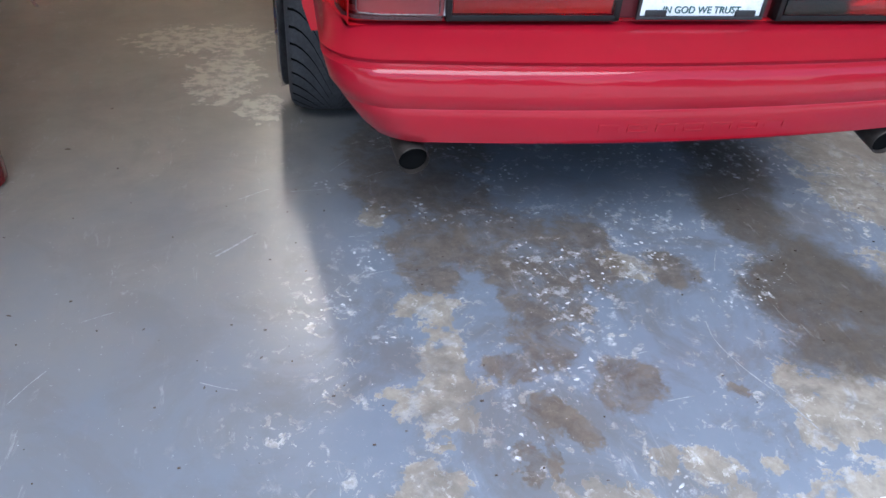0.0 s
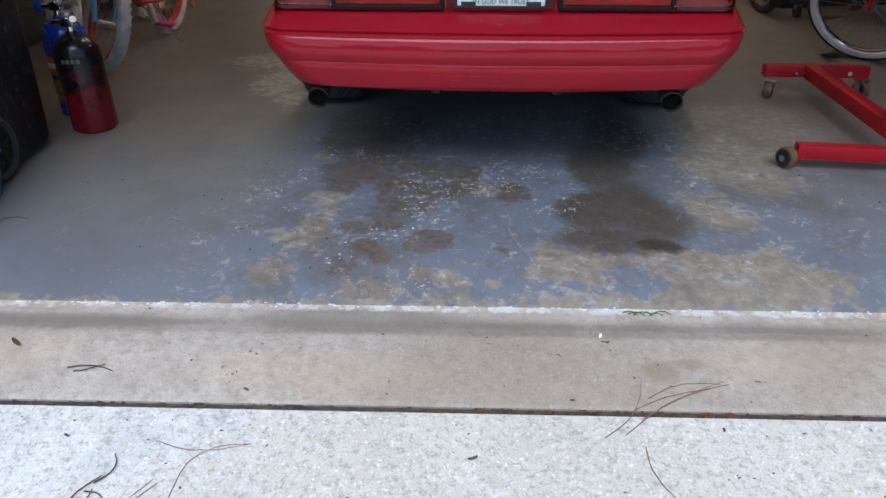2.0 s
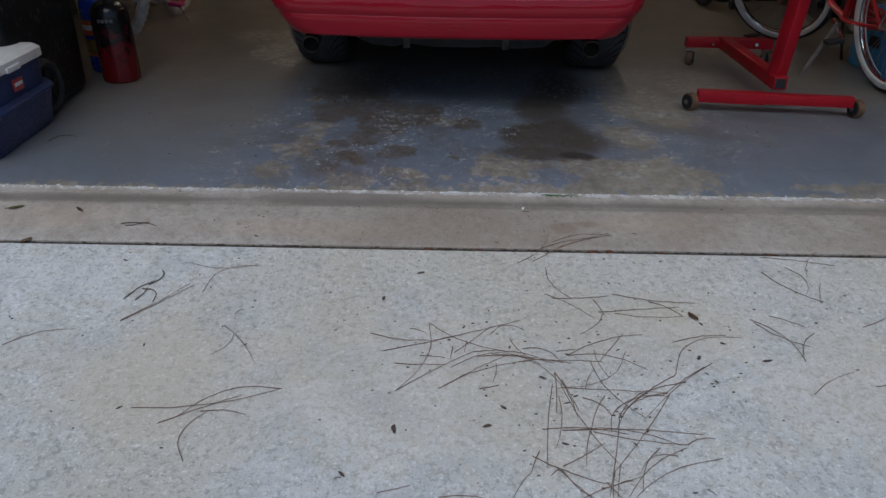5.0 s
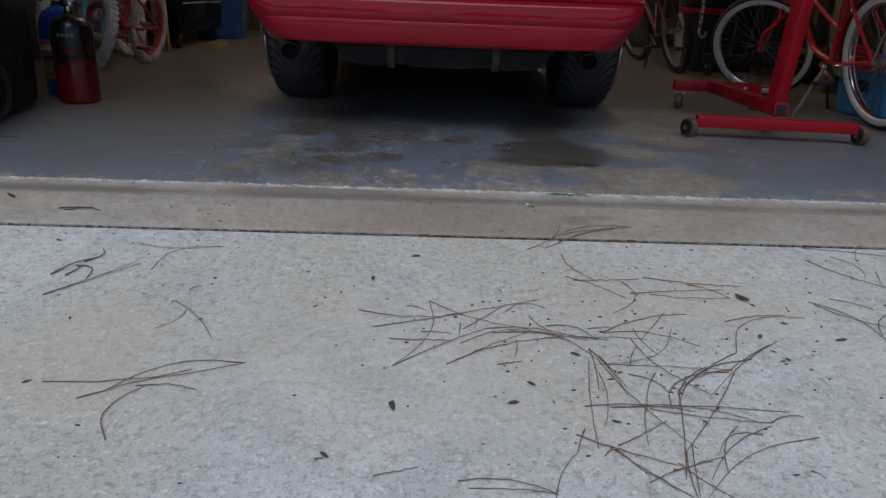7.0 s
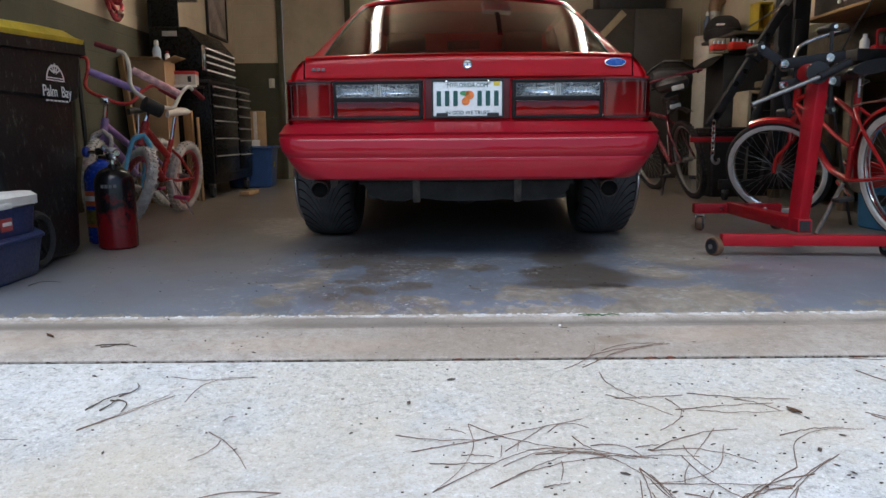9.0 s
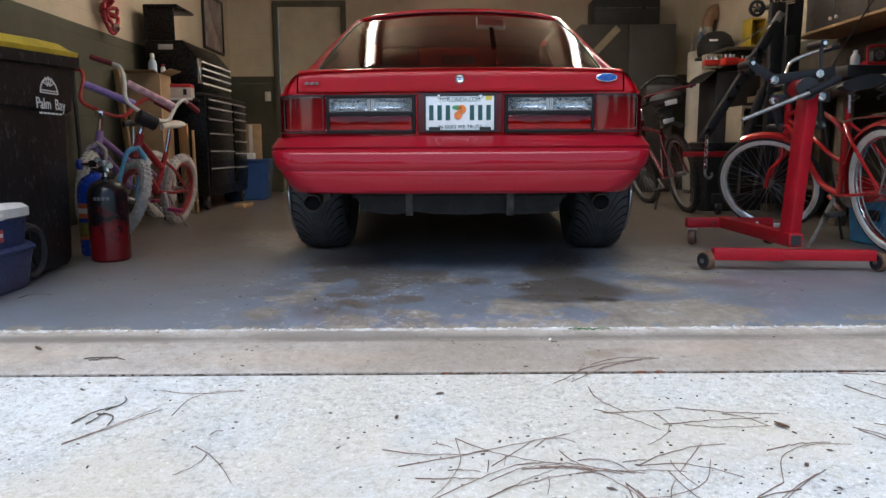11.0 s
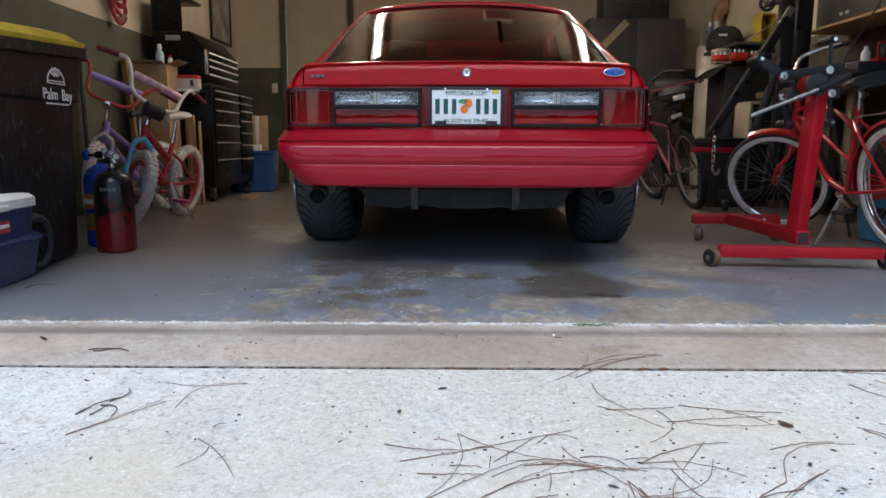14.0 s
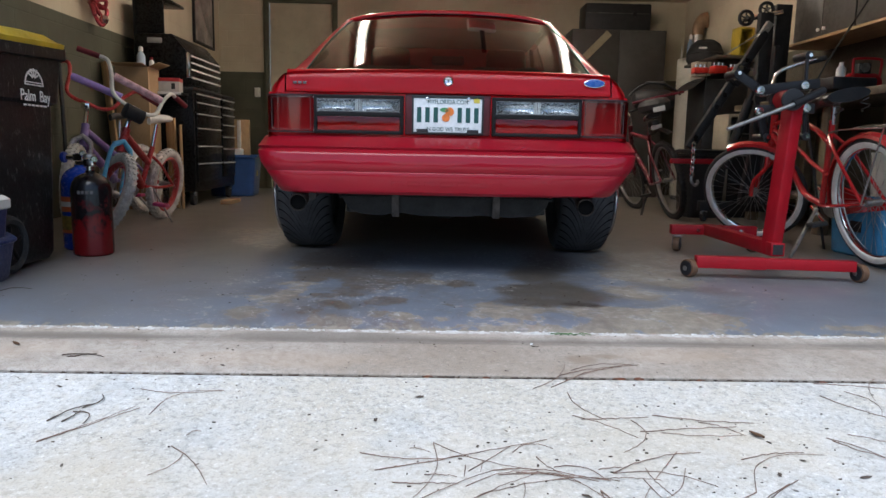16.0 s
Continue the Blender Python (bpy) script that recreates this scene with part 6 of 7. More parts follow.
part("warning_band", lathe([(0.0892, 0.085), (0.0895, 0.10)], 44, capped=False), surface("label_orange", (0.62, 0.13, 0.04), 0.4), t2)

# ---- tool chest ----
TB = surface("tool_chest_black", (0.009, 0.009, 0.0095), 0.30, vary=0.3, scale=6, spec=0.15)
PULL = surface("drawer_pull_silver", (0.80, 0.80, 0.79), 0.4, 0.0, vary=0.1)
PULLD = surface("drawer_pull_dull", (0.42, 0.42, 0.42), 0.45, 0.0, vary=0.3, scale=4)
tc = thing("tool_cabinet", pose(0, 0, 0), "black steel rolling tool cabinet with many drawers", "tool cabinet")
part("body", box((-2.49, 4.86, 0.585), (0.54, 1.28, 0.91), 0.01), TB, tc)
for ys_, n, (y0, y1) in ((0, 6, (4.26, 5.00)), (1, 7, (5.04, 5.48))):
    z = 1.02
    hs = [0.075, 0.10, 0.13, 0.16, 0.16, 0.18] if n == 6 else [0.075, 0.075, 0.1, 0.12, 0.12, 0.14, 0.16]
    for h in hs:
        dr = part("drawer", box((-2.215, (y0 + y1) / 2, z - h / 2), (0.02, y1 - y0 - 0.01, h - 0.008), 0.003), TB, tc)
        part("pull", box((-2.199, (y0 + y1) / 2, z - 0.014), (0.016, y1 - y0 - 0.03, 0.012), 0.003), PULLD, dr, "dull silver drawer pull")
        z -= h
part("top_mat", box((-2.49, 4.86, 1.05), (0.56, 1.30, 0.025), 0.004), TRIM, tc)
for x, y in ((-2.27, 4.30), (-2.27, 5.42), (-2.70, 4.30), (-2.70, 5.42)):
    w = new("caster")
    w.parent = tc
    w.matrix_basis = pose(x, y, 0.06)
    part("caster_wheel", lathe([(0.01, -0.02), (0.055, -0.02), (0.06, 0), (0.055, 0.02), (0.01, 0.02)], 20, m=pose(0, 0, 0, 0, 90, 0)), RUBBER, w)
    part("fork", box((0, 0, 0.05), (0.06, 0.05, 0.04), 0.005), STEEL, w)
th = thing("tool_chest", pose(0, 0, 1.063), "black top tool chest standing on the rolling cabinet", "tool chest")
part("body", prism([(-0.235, 0.0), (0.235, 0.0), (0.235, 0.30), (0.10, 0.46), (-0.235, 0.46)], 0.95, m=pose(-2.50, 4.25, 0), bev=0.006), TB, th)
z = 0.30
for h in (0.06, 0.06, 0.07, 0.08):
    dr = part("drawer", box((-2.262, 4.72, z - h / 2 - 0.01), (0.018, 0.88, h - 0.008), 0.003), TB, th)
    part("pull", box((-2.248, 4.72, z - 0.022), (0.014, 0.85, 0.014), 0.003), PULL, dr, "silver drawer pull")
    z -= h
part("chrome_corner", box((-2.262, 4.255, 0.19), (0.03, 0.03, 0.22), 0.006), CHROME, th)
part("name_plate", box((-2.55, 4.244, 0.40), (0.13, 0.006, 0.045), 0.002), PULLD, th, "dull silver name plate")
hu = thing("upper_hutch", pose(0, 0, 1.523), "black steel hutch on top of the tool chest", "hutch")
part("back", box((-2.72, 4.46, 0.15), (0.03, 0.42, 0.30), 0.004), TB, hu)
part("end", box((-2.60, 4.27, 0.15), (0.26, 0.02, 0.30), 0.004), TB, hu)
part("canopy", box((-2.58, 4.46, 0.295), (0.30, 0.44, 0.025), 0.006), TB, hu)
so = thing("side_shelf", pose(-2.46, 4.10, 0.99), "black folding side shelf on the tool cabinet", "shelf")
part("top", box((0, 0, 0), (0.42, 0.20, 0.02), 0.004), TB, so)
part("edge", box((0.06, -0.1, 0.0), (0.30, 0.012, 0.022), 0.003), PULL, so)
part("bracket", box((0.0, 0.115, -0.05), (0.38, 0.01, 0.10), 0.003), TB, so)
CARD = surface("cardboard", (0.36, 0.24, 0.13), 0.85, vary=0.15, scale=5)
rb = thing("parts_box", pose(-2.40, 4.09, 1.001, 0, 0, 6), "red and white cardboard parts box", "box")
part("carton", box((0, 0, 0.06), (0.24, 0.13, 0.12), 0.003), surface("box_white", (0.55, 0.52, 0.48), 0.6, vary=0.2), rb)
part("band", box((0, -0.002, 0.105), (0.242, 0.131, 0.03), 0.002), surface("box_red", (0.5, 0.03, 0.03), 0.5), rb)
part("print", box((0.07, -0.067, 0.05), (0.03, 0.002, 0.05)), TRIM, rb)

# timber, boxes and boards against the wall
PINE, PINED = wood("pine", (0.50, 0.33, 0.16), (0.34, 0.20, 0.085)), wood("pale_board", (0.44, 0.30, 0.17), (0.32, 0.20, 0.10))
wb_ = thing("cardboard_box", pose(-2.58, 3.92, 0), "tall narrow cardboard box with splayed top flaps", "box")
part("carton", box((0, 0, 0.5925), (0.27, 0.25, 1.185), 0.004), CARD, wb_)
for a, ln, wd, tilt in ((0, 0.25, 0.10, 22), (180, 0.25, 0.10, 30), (270, 0.27, 0.09, 12)):
    half = 0.127 if a == 270 else 0.137
    part("flap", box((0, 0, 0), (wd, ln - 0.006, 0.004), 0.001, m=pose(0, 0, 1.186, 0, 0, a) @ pose(half, 0, 0, 0, -tilt, 0) @ Matrix.Translation((wd / 2, 0, 0))), CARD, wb_)
part("corner_tape", box((0.137, -0.115, 0.585), (0.004, 0.03, 1.12), 0.001), PINED, wb_)
sb = thing("spray_bottle", pose(-2.52, 3.86, 1.186) @ Matrix.Scale(0.85, 4), "pale blue plastic spray bottle", "bottle")
part("flask", lathe([(0.0, 0), (0.038, 0.0), (0.04, 0.01), (0.04, 0.10), (0.03, 0.13), (0.014, 0.15), (0.014, 0.165)], 20, capped=False), surface("pale_blue_plastic", (0.45, 0.55, 0.66), 0.35, vary=0.1), sb)
part("cap", lathe([(0.022, 0.15), (0.022, 0.19), (0.012, 0.20), (0, 0.2)], 14), WHITEP, sb)
wv = thing("small_bottle", pose(-2.48, 3.98, 1.186), "small white bottle with a red cap", "bottle")
part("flask", lathe([(0, 0), (0.02, 0), (0.02, 0.06), (0.01, 0.075)], 14), WHITEP, wv)
part("cap", lathe([(0.012, 0.075), (0.012, 0.095), (0, 0.095)], 12), SRED, wv)
for a, b_, w_, lab in (((-2.66, 3.72, 0.0), (-2.80, 3.80, 1.22), 0.07, "pine board leaning against the wall"), ((-2.34, 4.03, 0.0), (-2.36, 4.04, 0.78), 0.10, "short pine board standing by the tool cabinet"), ((-2.24, 3.95, 0.0), (-2.27, 4.02, 0.72), 0.09, "short pale board standing by the tool cabinet")):
    tagged(part("wooden_board", beam(a, b_, 0.02, w_, 0.002), PINE, None), lab, "board", "leaning boards")
tagged(part("dark_board", beam((-2.76, 3.05, 0.0), (-2.82, 3.12, 1.20), 0.02, 0.045, 0.002), surface("black_painted_wood", (0.02, 0.02, 0.02), 0.6)), "black painted board leaning against the wall", "board", "leaning boards")
tagged(part("wood_offcut", box((-2.02, 4.62, 0.022), (0.10, 0.34, 0.04), 0.004), PINED), "wood offcut lying on the floor", "offcut")
tagged(part("wood_block", box((-2.26, 3.42, 0.04), (0.09, 0.13, 0.08), 0.006), wood("dark_wood", (0.22, 0.11, 0.05), (0.12, 0.055, 0.03))), "dark wooden block on the floor", "block")
bl = thing("storage_bin", pose(-2.30, 5.82, 0, 0, 0, 6) @ Matrix.Diagonal((1.14, 1.0, 1.0, 1)), "blue plastic storage bin holding cardboard boxes", "bin")
BINB = surface("bin_blue", (0.028, 0.085, 0.26), 0.4, vary=0.15, scale=6)
part("tub", ringed([cart_ring(0.0, 0.19, 0.24), cart_ring(0.01, 0.2, 0.25), cart_ring(0.42, 0.225, 0.285), cart_ring(0.43, 0.245, 0.305), cart_ring(0.455, 0.245, 0.305), cart_ring(0.455, 0.23, 0.29), cart_ring(0.2, 0.2, 0.26)], True, True), BINB, bl)
part("print", box((0.215, -0.05, 0.25), (0.012, 0.05, 0.06), 0.001), surface("print_yellow", (0.5, 0.42, 0.1), 0.5), bl)
cb = thing("cardboard_box", pose(-2.25, 5.85, 0.2, 0, 0, 12), "brown cardboard box standing in the blue bin", "box")
part("carton", box((0, 0, 0.32), (0.22, 0.26, 0.64), 0.004), CARD, cb)
part("tape", box((0.0, -0.132, 0.45), (0.04, 0.003, 0.36), 0.001), surface("box_white", (0.55, 0.52, 0.48), 0.6, vary=0.2), cb)
tagged(part("paper_bundle", box((-2.22, 5.625, 0.47), (0.12, 0.08, 0.10), 0.01), WHITEP), "crumpled white paper bundle in the blue bin", "paper")

# on the left wall
pc = thing("picture", pose(XL + 0.018, 6.53, 2.05), "framed grey-brown poster in a black frame", "picture")
fb = bmesh.new()
for c, sz in (((0, 0, 0.31), (0.03, 0.74, 0.03)), ((0, 0, -0.31), (0.03, 0.74, 0.03)), ((0, -0.355, 0), (0.03, 0.03, 0.62)), ((0, 0.355, 0), (0.03, 0.03, 0.62))):
    box(c, sz, 0.004, bm=fb)
part("frame", fb, TRIM, pc)
part("print", box((-0.003, 0, 0), (0.008, 0.69, 0.59)), surface("poster_print", (0.34, 0.30, 0.28), 0.35, vary=0.6, scale=4, dirt=(0.35, 0.14, 0.10), dirt_amount=0.8), pc)
orn = thing("wall_ornament", pose(XL + 0.02, 3.66, 1.66) @ Matrix.Scale(1.35, 4), "dull red metal ornament hanging on the wall", "ornament")
for k in range(7):
    a = 2.4 * k
    part("ribbon", tube(bow([(0.01, 0.02 * math.cos(a), 0.02 * math.sin(a)), (0.05, 0.07 * math.cos(a), -0.02 + 0.10 * math.sin(a)), (0.06, 0.09 * math.cos(a + 0.5), -0.02 + 0.10 * math.sin(a + 0.5)), (0.02, 0.03 * math.cos(a + 0.9), 0.02 * math.sin(a + 0.9))], 4), 0.012, 8), surface("foil_red", (0.30, 0.03, 0.04), 0.25, 0.6, vary=0.4, scale=30), orn)
part("ball", lathe([(0.001, -0.03), (0.02, -0.022), (0.03, 0), (0.02, 0.022), (0.001, 0.03)], 14, m=pose(0.06, 0.04, -0.09)), CHROME, orn)

# ---- right side and back ----
CAB = surface("dark_grey_steel", (0.064, 0.060, 0.056), 0.45, vary=0.25, scale=3)
mc = thing("metal_cabinet", pose(2.215, 6.93, 0), "dark grey double-door steel cabinet against the back wall", "cabinet")
part("carcass", box((0, 0, 1.03), (1.17, 0.46, 2.06), 0.006), CAB, mc)
for sx in (-1, 1):
    dd = part("door", box((sx * 0.291, -0.238, 1.04), (0.570, 0.018, 2.0), 0.004), CAB, mc)
    part("handle", box((sx * 0.05, -0.258, 1.0), (0.02, 0.025, 0.14), 0.005), TRIM, dd)
part("tape_strip", box((0, 0, 0), (0.60, 0.004, 0.085), 0.001, m=pose(-0.34, -0.2505, 1.80, 0, -46, 0)), surface("tan_tape", (0.42, 0.36, 0.24), 0.6, vary=0.15), mc, "tan strip stuck across the cabinet door")
bx = thing("equipment_case", pose(2.2, 6.93, 2.062), "black plastic equipment case on top of the cabinet", "case")
part("case", box((0, 0, 0.16), (0.82, 0.38, 0.32), 0.02), TRIM, bx)
part("lid_line", box((0, -0.192, 0.2), (0.80, 0.006, 0.01)), UNDER, bx)
part("latch", box((0.2, -0.195, 0.19), (0.05, 0.012, 0.05), 0.004), BLK, bx)
wh = thing("water_heater", pose(3.03, 6.42, 0) @ Matrix.Diagonal((0.72, 0.72, 1, 1)), "white cylindrical water heater in the back corner", "water heater")
part("tank", lathe([(0.0, 0.05), (0.22, 0.05), (0.225, 0.07), (0.225, 1.66), (0.215, 1.685), (0.05, 1.70), (0, 1.70)], 40, capped=False), surface("heater_enamel", (0.52, 0.50, 0.44), 0.4, vary=0.1, scale=3), wh)
part("base", lathe([(0.2, 0.0), (0.2, 0.05)], 30), TRIM, wh)
for x in (-0.09, 0.09):
    part("pipe", rod((x - 0.05, 0.1, 1.55), (x - 0.05, 0.1, 1.85), 0.011, 10), STEEL, wh)
part("flue_duct", tube(bow([(0.08, 0.02, 1.97), (0.085, 0.02, 2.06), (0.14, 0.01, 2.13), (0.222, 0.0, 2.15)], 5), 0.095, 20), surface("duct_tan", (0.26, 0.16, 0.09), 0.5, 0.2, vary=0.3), wh, "brown flue duct")
part("flue_pipe", tube([(0.08, 0.02, 1.55), (0.08, 0.02, 2.0)], 0.08, 20), STEEL, wh, "bare metal flue pipe")
sp2 = thing("water_bottle", pose(2.965, 6.32, 1.697), "clear blue drinking bottle on the heater", "bottle")
part("flask", lathe([(0, 0), (0.035, 0), (0.037, 0.015), (0.037, 0.15), (0.018, 0.19), (0.018, 0.21)], 18), surface("blue_clear_plastic", (0.16, 0.22, 0.32), 0.15, vary=0.1), sp2)
part("cap", lathe([(0.02, 0.205), (0.02, 0.235), (0.01, 0.26), (0, 0.26)], 14), WHITEP, sp2)
hb = thing("helmet_bag", pose(2.93, 5.75, 1.557, 0, 0, 10), "black rounded helmet bag on the wall shelf", "bag")
part("shell", lathe([(0.0, 0.0), (0.17, 0.0), (0.19, 0.03), (0.185, 0.12), (0.15, 0.2), (0.09, 0.245), (0, 0.26)], 28, m=Matrix.Diagonal((1.0, 1.1, 1, 1)), capped=False), surface("black_nylon", (0.018, 0.018, 0.02), 0.7, vary=0.3), hb)
part("zip", hoop(0.19, 0.005, 30, 6, m=pose(0, 0, 0.1, 90, 0, 0) @ Matrix.Diagonal((1, 1, 1.1, 1))), TRIM, hb)
part("label_bar", box((-0.08, -0.185, 0.14), (0.09, 0.004, 0.02), m=pose(0, 0, 0, 0, 0, -14)), PULL, hb)
ws = thing("wall_shelf", pose(2.98, 5.50, 1.54), "dark wall shelf on brackets", "shelf")
part("board", box((0, 0, 0), (0.40, 0.92, 0.03), 0.003), surface("dark_board_paint", (0.06, 0.05, 0.04), 0.6, vary=0.3), ws)
for y in (-0.34, 0.34):
    part("bracket", prism([(0.2, -0.015), (-0.15, -0.015), (0.2, -0.22)], 0.015, m=pose(0, y, 0)), TRIM, ws)
yb = thing("yellow_case", pose(3.08, 5.15, 1.557, 0, 0, 8) @ Matrix.Diagonal((0.7, 0.8, 1, 1)), "yellow plastic tool case with an open front", "tool case")
YEL = surface("yellow_plastic", (0.40, 0.29, 0.025), 0.45, vary=0.15)
for c, sz in (((-0.10, 0, 0.14), (0.02, 0.2, 0.28)), ((0.10, 0, 0.14), (0.02, 0.2, 0.28)), ((0, 0, 0.01), (0.22, 0.2, 0.02)), ((0, 0, 0.27), (0.22, 0.2, 0.02)), ((0, 0.09, 0.14), (0.2, 0.02, 0.26))):
    part("panel", box(c, sz, 0.003), YEL, yb)
tcart = thing("tool_cart", pose(2.61, 4.55, 0) @ Matrix.Diagonal((1, 1, 1.06, 1)), "black tool cart with a flared tray top", "cart")
part("cabinet", box((0, 0, 0.62), (0.40, 0.44, 1.10), 0.01), TRIM, tcart)
part("tray", sheet(lambda u, v: (-0.32 + 0.58 * u, -0.26 + 0.52 * v, 1.205 - 0.13 * (2 * u - 1) ** 2 * (1 if u < 0.5 else 0.25) + 0.015 * (2 * v - 1) ** 2), 12, 8, 0.05), TRIM, tcart)
for x, y in ((-0.17, -0.18), (0.17, -0.18), (-0.17, 0.18), (0.17, 0.18)):
    part("foot", rod((x, y, 0.0), (x, y, 0.08), 0.025, 12), RUBBER, tcart)
TRED = surface("tray_red", (0.55, 0.03, 0.02), 0.35, vary=0.15)
for k, (x, y, h) in enumerate(((-0.19, -0.12, 0.05), (-0.02, -0.12, 0.07), (0.14, -0.1, 0.06))):
    tr_ = thing("socket_tray", pose(2.58 + x, 4.55 + y, 1.298, 0, 0, 7 * k), "small red plastic socket tray", "tray", "socket trays")
    part("base", box((0, 0, h / 2), (0.13, 0.10, h), 0.006), TRED, tr_)
    for j in range(3):
        part("socket", rod((-0.04 + 0.04 * j, 0, h), (-0.04 + 0.04 * j, 0, h + 0.03), 0.013, 12), CHROME, tr_)
cbx = thing("small_carton", pose(2.50, 4.70, 1.303, 0, 0, 6), "small cream carton standing on the tool cart", "carton")
part("carton", box((0, 0, 0.065), (0.15, 0.11, 0.13), 0.003), surface("carton_cream", (0.40, 0.37, 0.30), 0.7, vary=0.15), cbx)
part("flap_line", box((0.03, -0.0565, 0.065), (0.006, 0.003, 0.128)), TRIM, cbx)
# box added before the heater, standing for unclear dark things there
tot = thing("dark_fill_box", pose(2.32, 4.06, 0, 0, 0, 5), "black lidded box added for the dark mass behind the bicycles", "tote")
part("tub", ringed([cart_ring(0.0, 0.14, 0.13, 0.03), cart_ring(0.01, 0.15, 0.14, 0.03), cart_ring(0.54, 0.17, 0.16, 0.03), cart_ring(0.545, 0.182, 0.172, 0.03), cart_ring(0.56, 0.182, 0.172, 0.03)], True, True), TRIM, tot)
part("lid", ringed([cart_ring(0.561, 0.186, 0.176, 0.03), cart_ring(0.590, 0.186, 0.176, 0.03), cart_ring(0.600, 0.165, 0.155, 0.03)], True, True), BLK, tot)
wp = thing("appliance_shell", pose(2.675, 4.14, 0), "cream steel appliance with a black front, paper tag on top", "appliance")
ENAM = surface("cream_enamel", (0.34, 0.30, 0.23), 0.45, vary=0.1)
for c, sz in (((-0.160, 0, 0.455), (0.03, 0.32, 0.91)), ((0.160, 0, 0.455), (0.03, 0.32, 0.91)), ((0, 0, 0.895), (0.29, 0.32, 0.03)), ((0, 0.145, 0.44), (0.29, 0.03, 0.86))):
    part("panel", box(c, sz, 0.005), ENAM, wp)
part("front", box((0, -0.125, 0.43), (0.286, 0.03, 0.86), 0.004), BLK, wp, "black recessed front")
for z in (0.30, 0.55, 0.74):
    part("trim_line", box((0, -0.1425, z), (0.24, 0.005, 0.008), 0.001), STEEL, wp)
part("tag", box((0.0, -0.166, 0.945), (0.085, 0.004, 0.12), 0.001, m=pose(0, 0, 0, 0, 4, 0)), WHITEP, wp, "white paper tag")

# wall cabinets and bench along the right wall
WCAB = surface("charcoal_laminate", (0.075, 0.067, 0.060), 0.4, vary=0.2, scale=3)
EDGE = wood("oak_edge", (0.46, 0.32, 0.17), (0.33, 0.21, 0.10), axis=1)
for k in range(3):
    wc = thing("wall_cabinet", pose(3.02, 1.55 + 0.85 * k, 1.452), "charcoal wall cabinet over the bench, shut", "cabinet", "wall cabinets")
    part("carcass", box((0.01, 0, 0.32), (0.32, 0.84, 0.64), 0.003), WCAB, wc)
    for sy in (-1, 1):
        dd = part("door", box((-0.16, sy * 0.21, 0.325), (0.018, 0.41, 0.62), 0.003), WCAB, wc)
        part("knob", rod((-0.185, sy * 0.04, 0.06), (-0.165, sy * 0.04, 0.06), 0.012, 12), PULL, dd)
tagged(part("cabinet_shelf", box((2.995, 2.42, 1.44), (0.38, 2.7, 0.022), 0.003), EDGE), "oak-edged board under the wall cabinets", "shelf")
wbn = thing("workbench", pose(2.92, 2.75, 0), "dark wooden workbench along the wall", "workbench")
part("top", box((-0.07, 0, 0.95), (0.68, 2.3, 0.05), 0.004), surface("bench_top", (0.10, 0.075, 0.05), 0.6, vary=0.4), wbn)
for x in (-0.22, 0.22):
    for y in (-1.08, 0.0, 1.08):
        part("leg", box((x, y, 0.4625), (0.08, 0.08, 0.925), 0.004), surface("bench_leg", (0.16, 0.12, 0.075), 0.7, vary=0.3), wbn)
part("lower_shelf", box((0, 0, 0.25), (0.5, 2.2, 0.03), 0.003), surface("bench_top", (0.10, 0.075, 0.05), 0.6), wbn)
# stand-in panel, coloured dark for the shade on the wall over the bench
pb = thing("pegboard", pose(3.186, 3.15, 1.21), "dark brown panel added for the shaded wall over the bench", "pegboard")
part("board", box((0, 0, 0), (0.02, 4.1, 0.44), 0.002), surface("shaded_wall_brown", (0.072, 0.060, 0.043), 0.75, vary=0.3, scale=5), pb)
fc = thing("tool_case", pose(2.56, 2.45, 0.976, 0, 0, 4), "flat black plastic tool case on the bench", "tool case")
part("case", box((0, 0, 0.040), (0.30, 0.34, 0.08), 0.014), TRIM, fc)
part("latch", box((-0.153, 0.06, 0.042), (0.012, 0.04, 0.03), 0.003), BLK, fc)
wb2 = thing("white_jug", pose(2.58, 2.47, 1.057) @ Matrix.Scale(0.52, 4), "white plastic jug with a cap on the black case", "jug")
part("jug", lathe([(0, 0), (0.05, 0), (0.055, 0.02), (0.055, 0.13), (0.03, 0.17), (0.022, 0.18)], 20), WHITEP, wb2)
part("cap", lathe([(0.026, 0.18), (0.026, 0.21), (0, 0.21)], 14), WHITEP, wb2)
cp = thing("air_compressor", pose(2.875, 2.72, 0.976, 0, 0, 90) @ Matrix.Scale(0.70, 4), "red portable air compressor on the bench", "compressor")
part("tank", lathe([(0.02, -0.17), (0.08, -0.155), (0.10, -0.12), (0.10, 0.12), (0.08, 0.155), (0.02, 0.17)], 24, m=pose(0, 0, 0.12, 90, 0, 0)), SRED, cp)
part("roll_bar", tube(bow([(-0.07, -0.13, 0.18), (-0.07, -0.14, 0.32), (-0.07, -0.10, 0.35), (-0.07, 0.10, 0.35), (-0.07, 0.14, 0.32), (-0.07, 0.13, 0.18)], 4), 0.013, 10), SRED, cp)
part("pump", box((0.02, 0.0, 0.26), (0.12, 0.13, 0.11), 0.015), TRIM, cp)
part("pump_head", rod((-0.05, 0, 0.27), (0.09, 0, 0.27), 0.045, 18), STEEL, cp)
for y in (-0.1, 0.1):
    part("foot", box((0, y, 0.012), (0.14, 0.03, 0.024), 0.004), RUBBER, cp)
tu = thing("white_tub", pose(2.88, 2.25, 0.267), "white plastic tub under the bench", "tub")
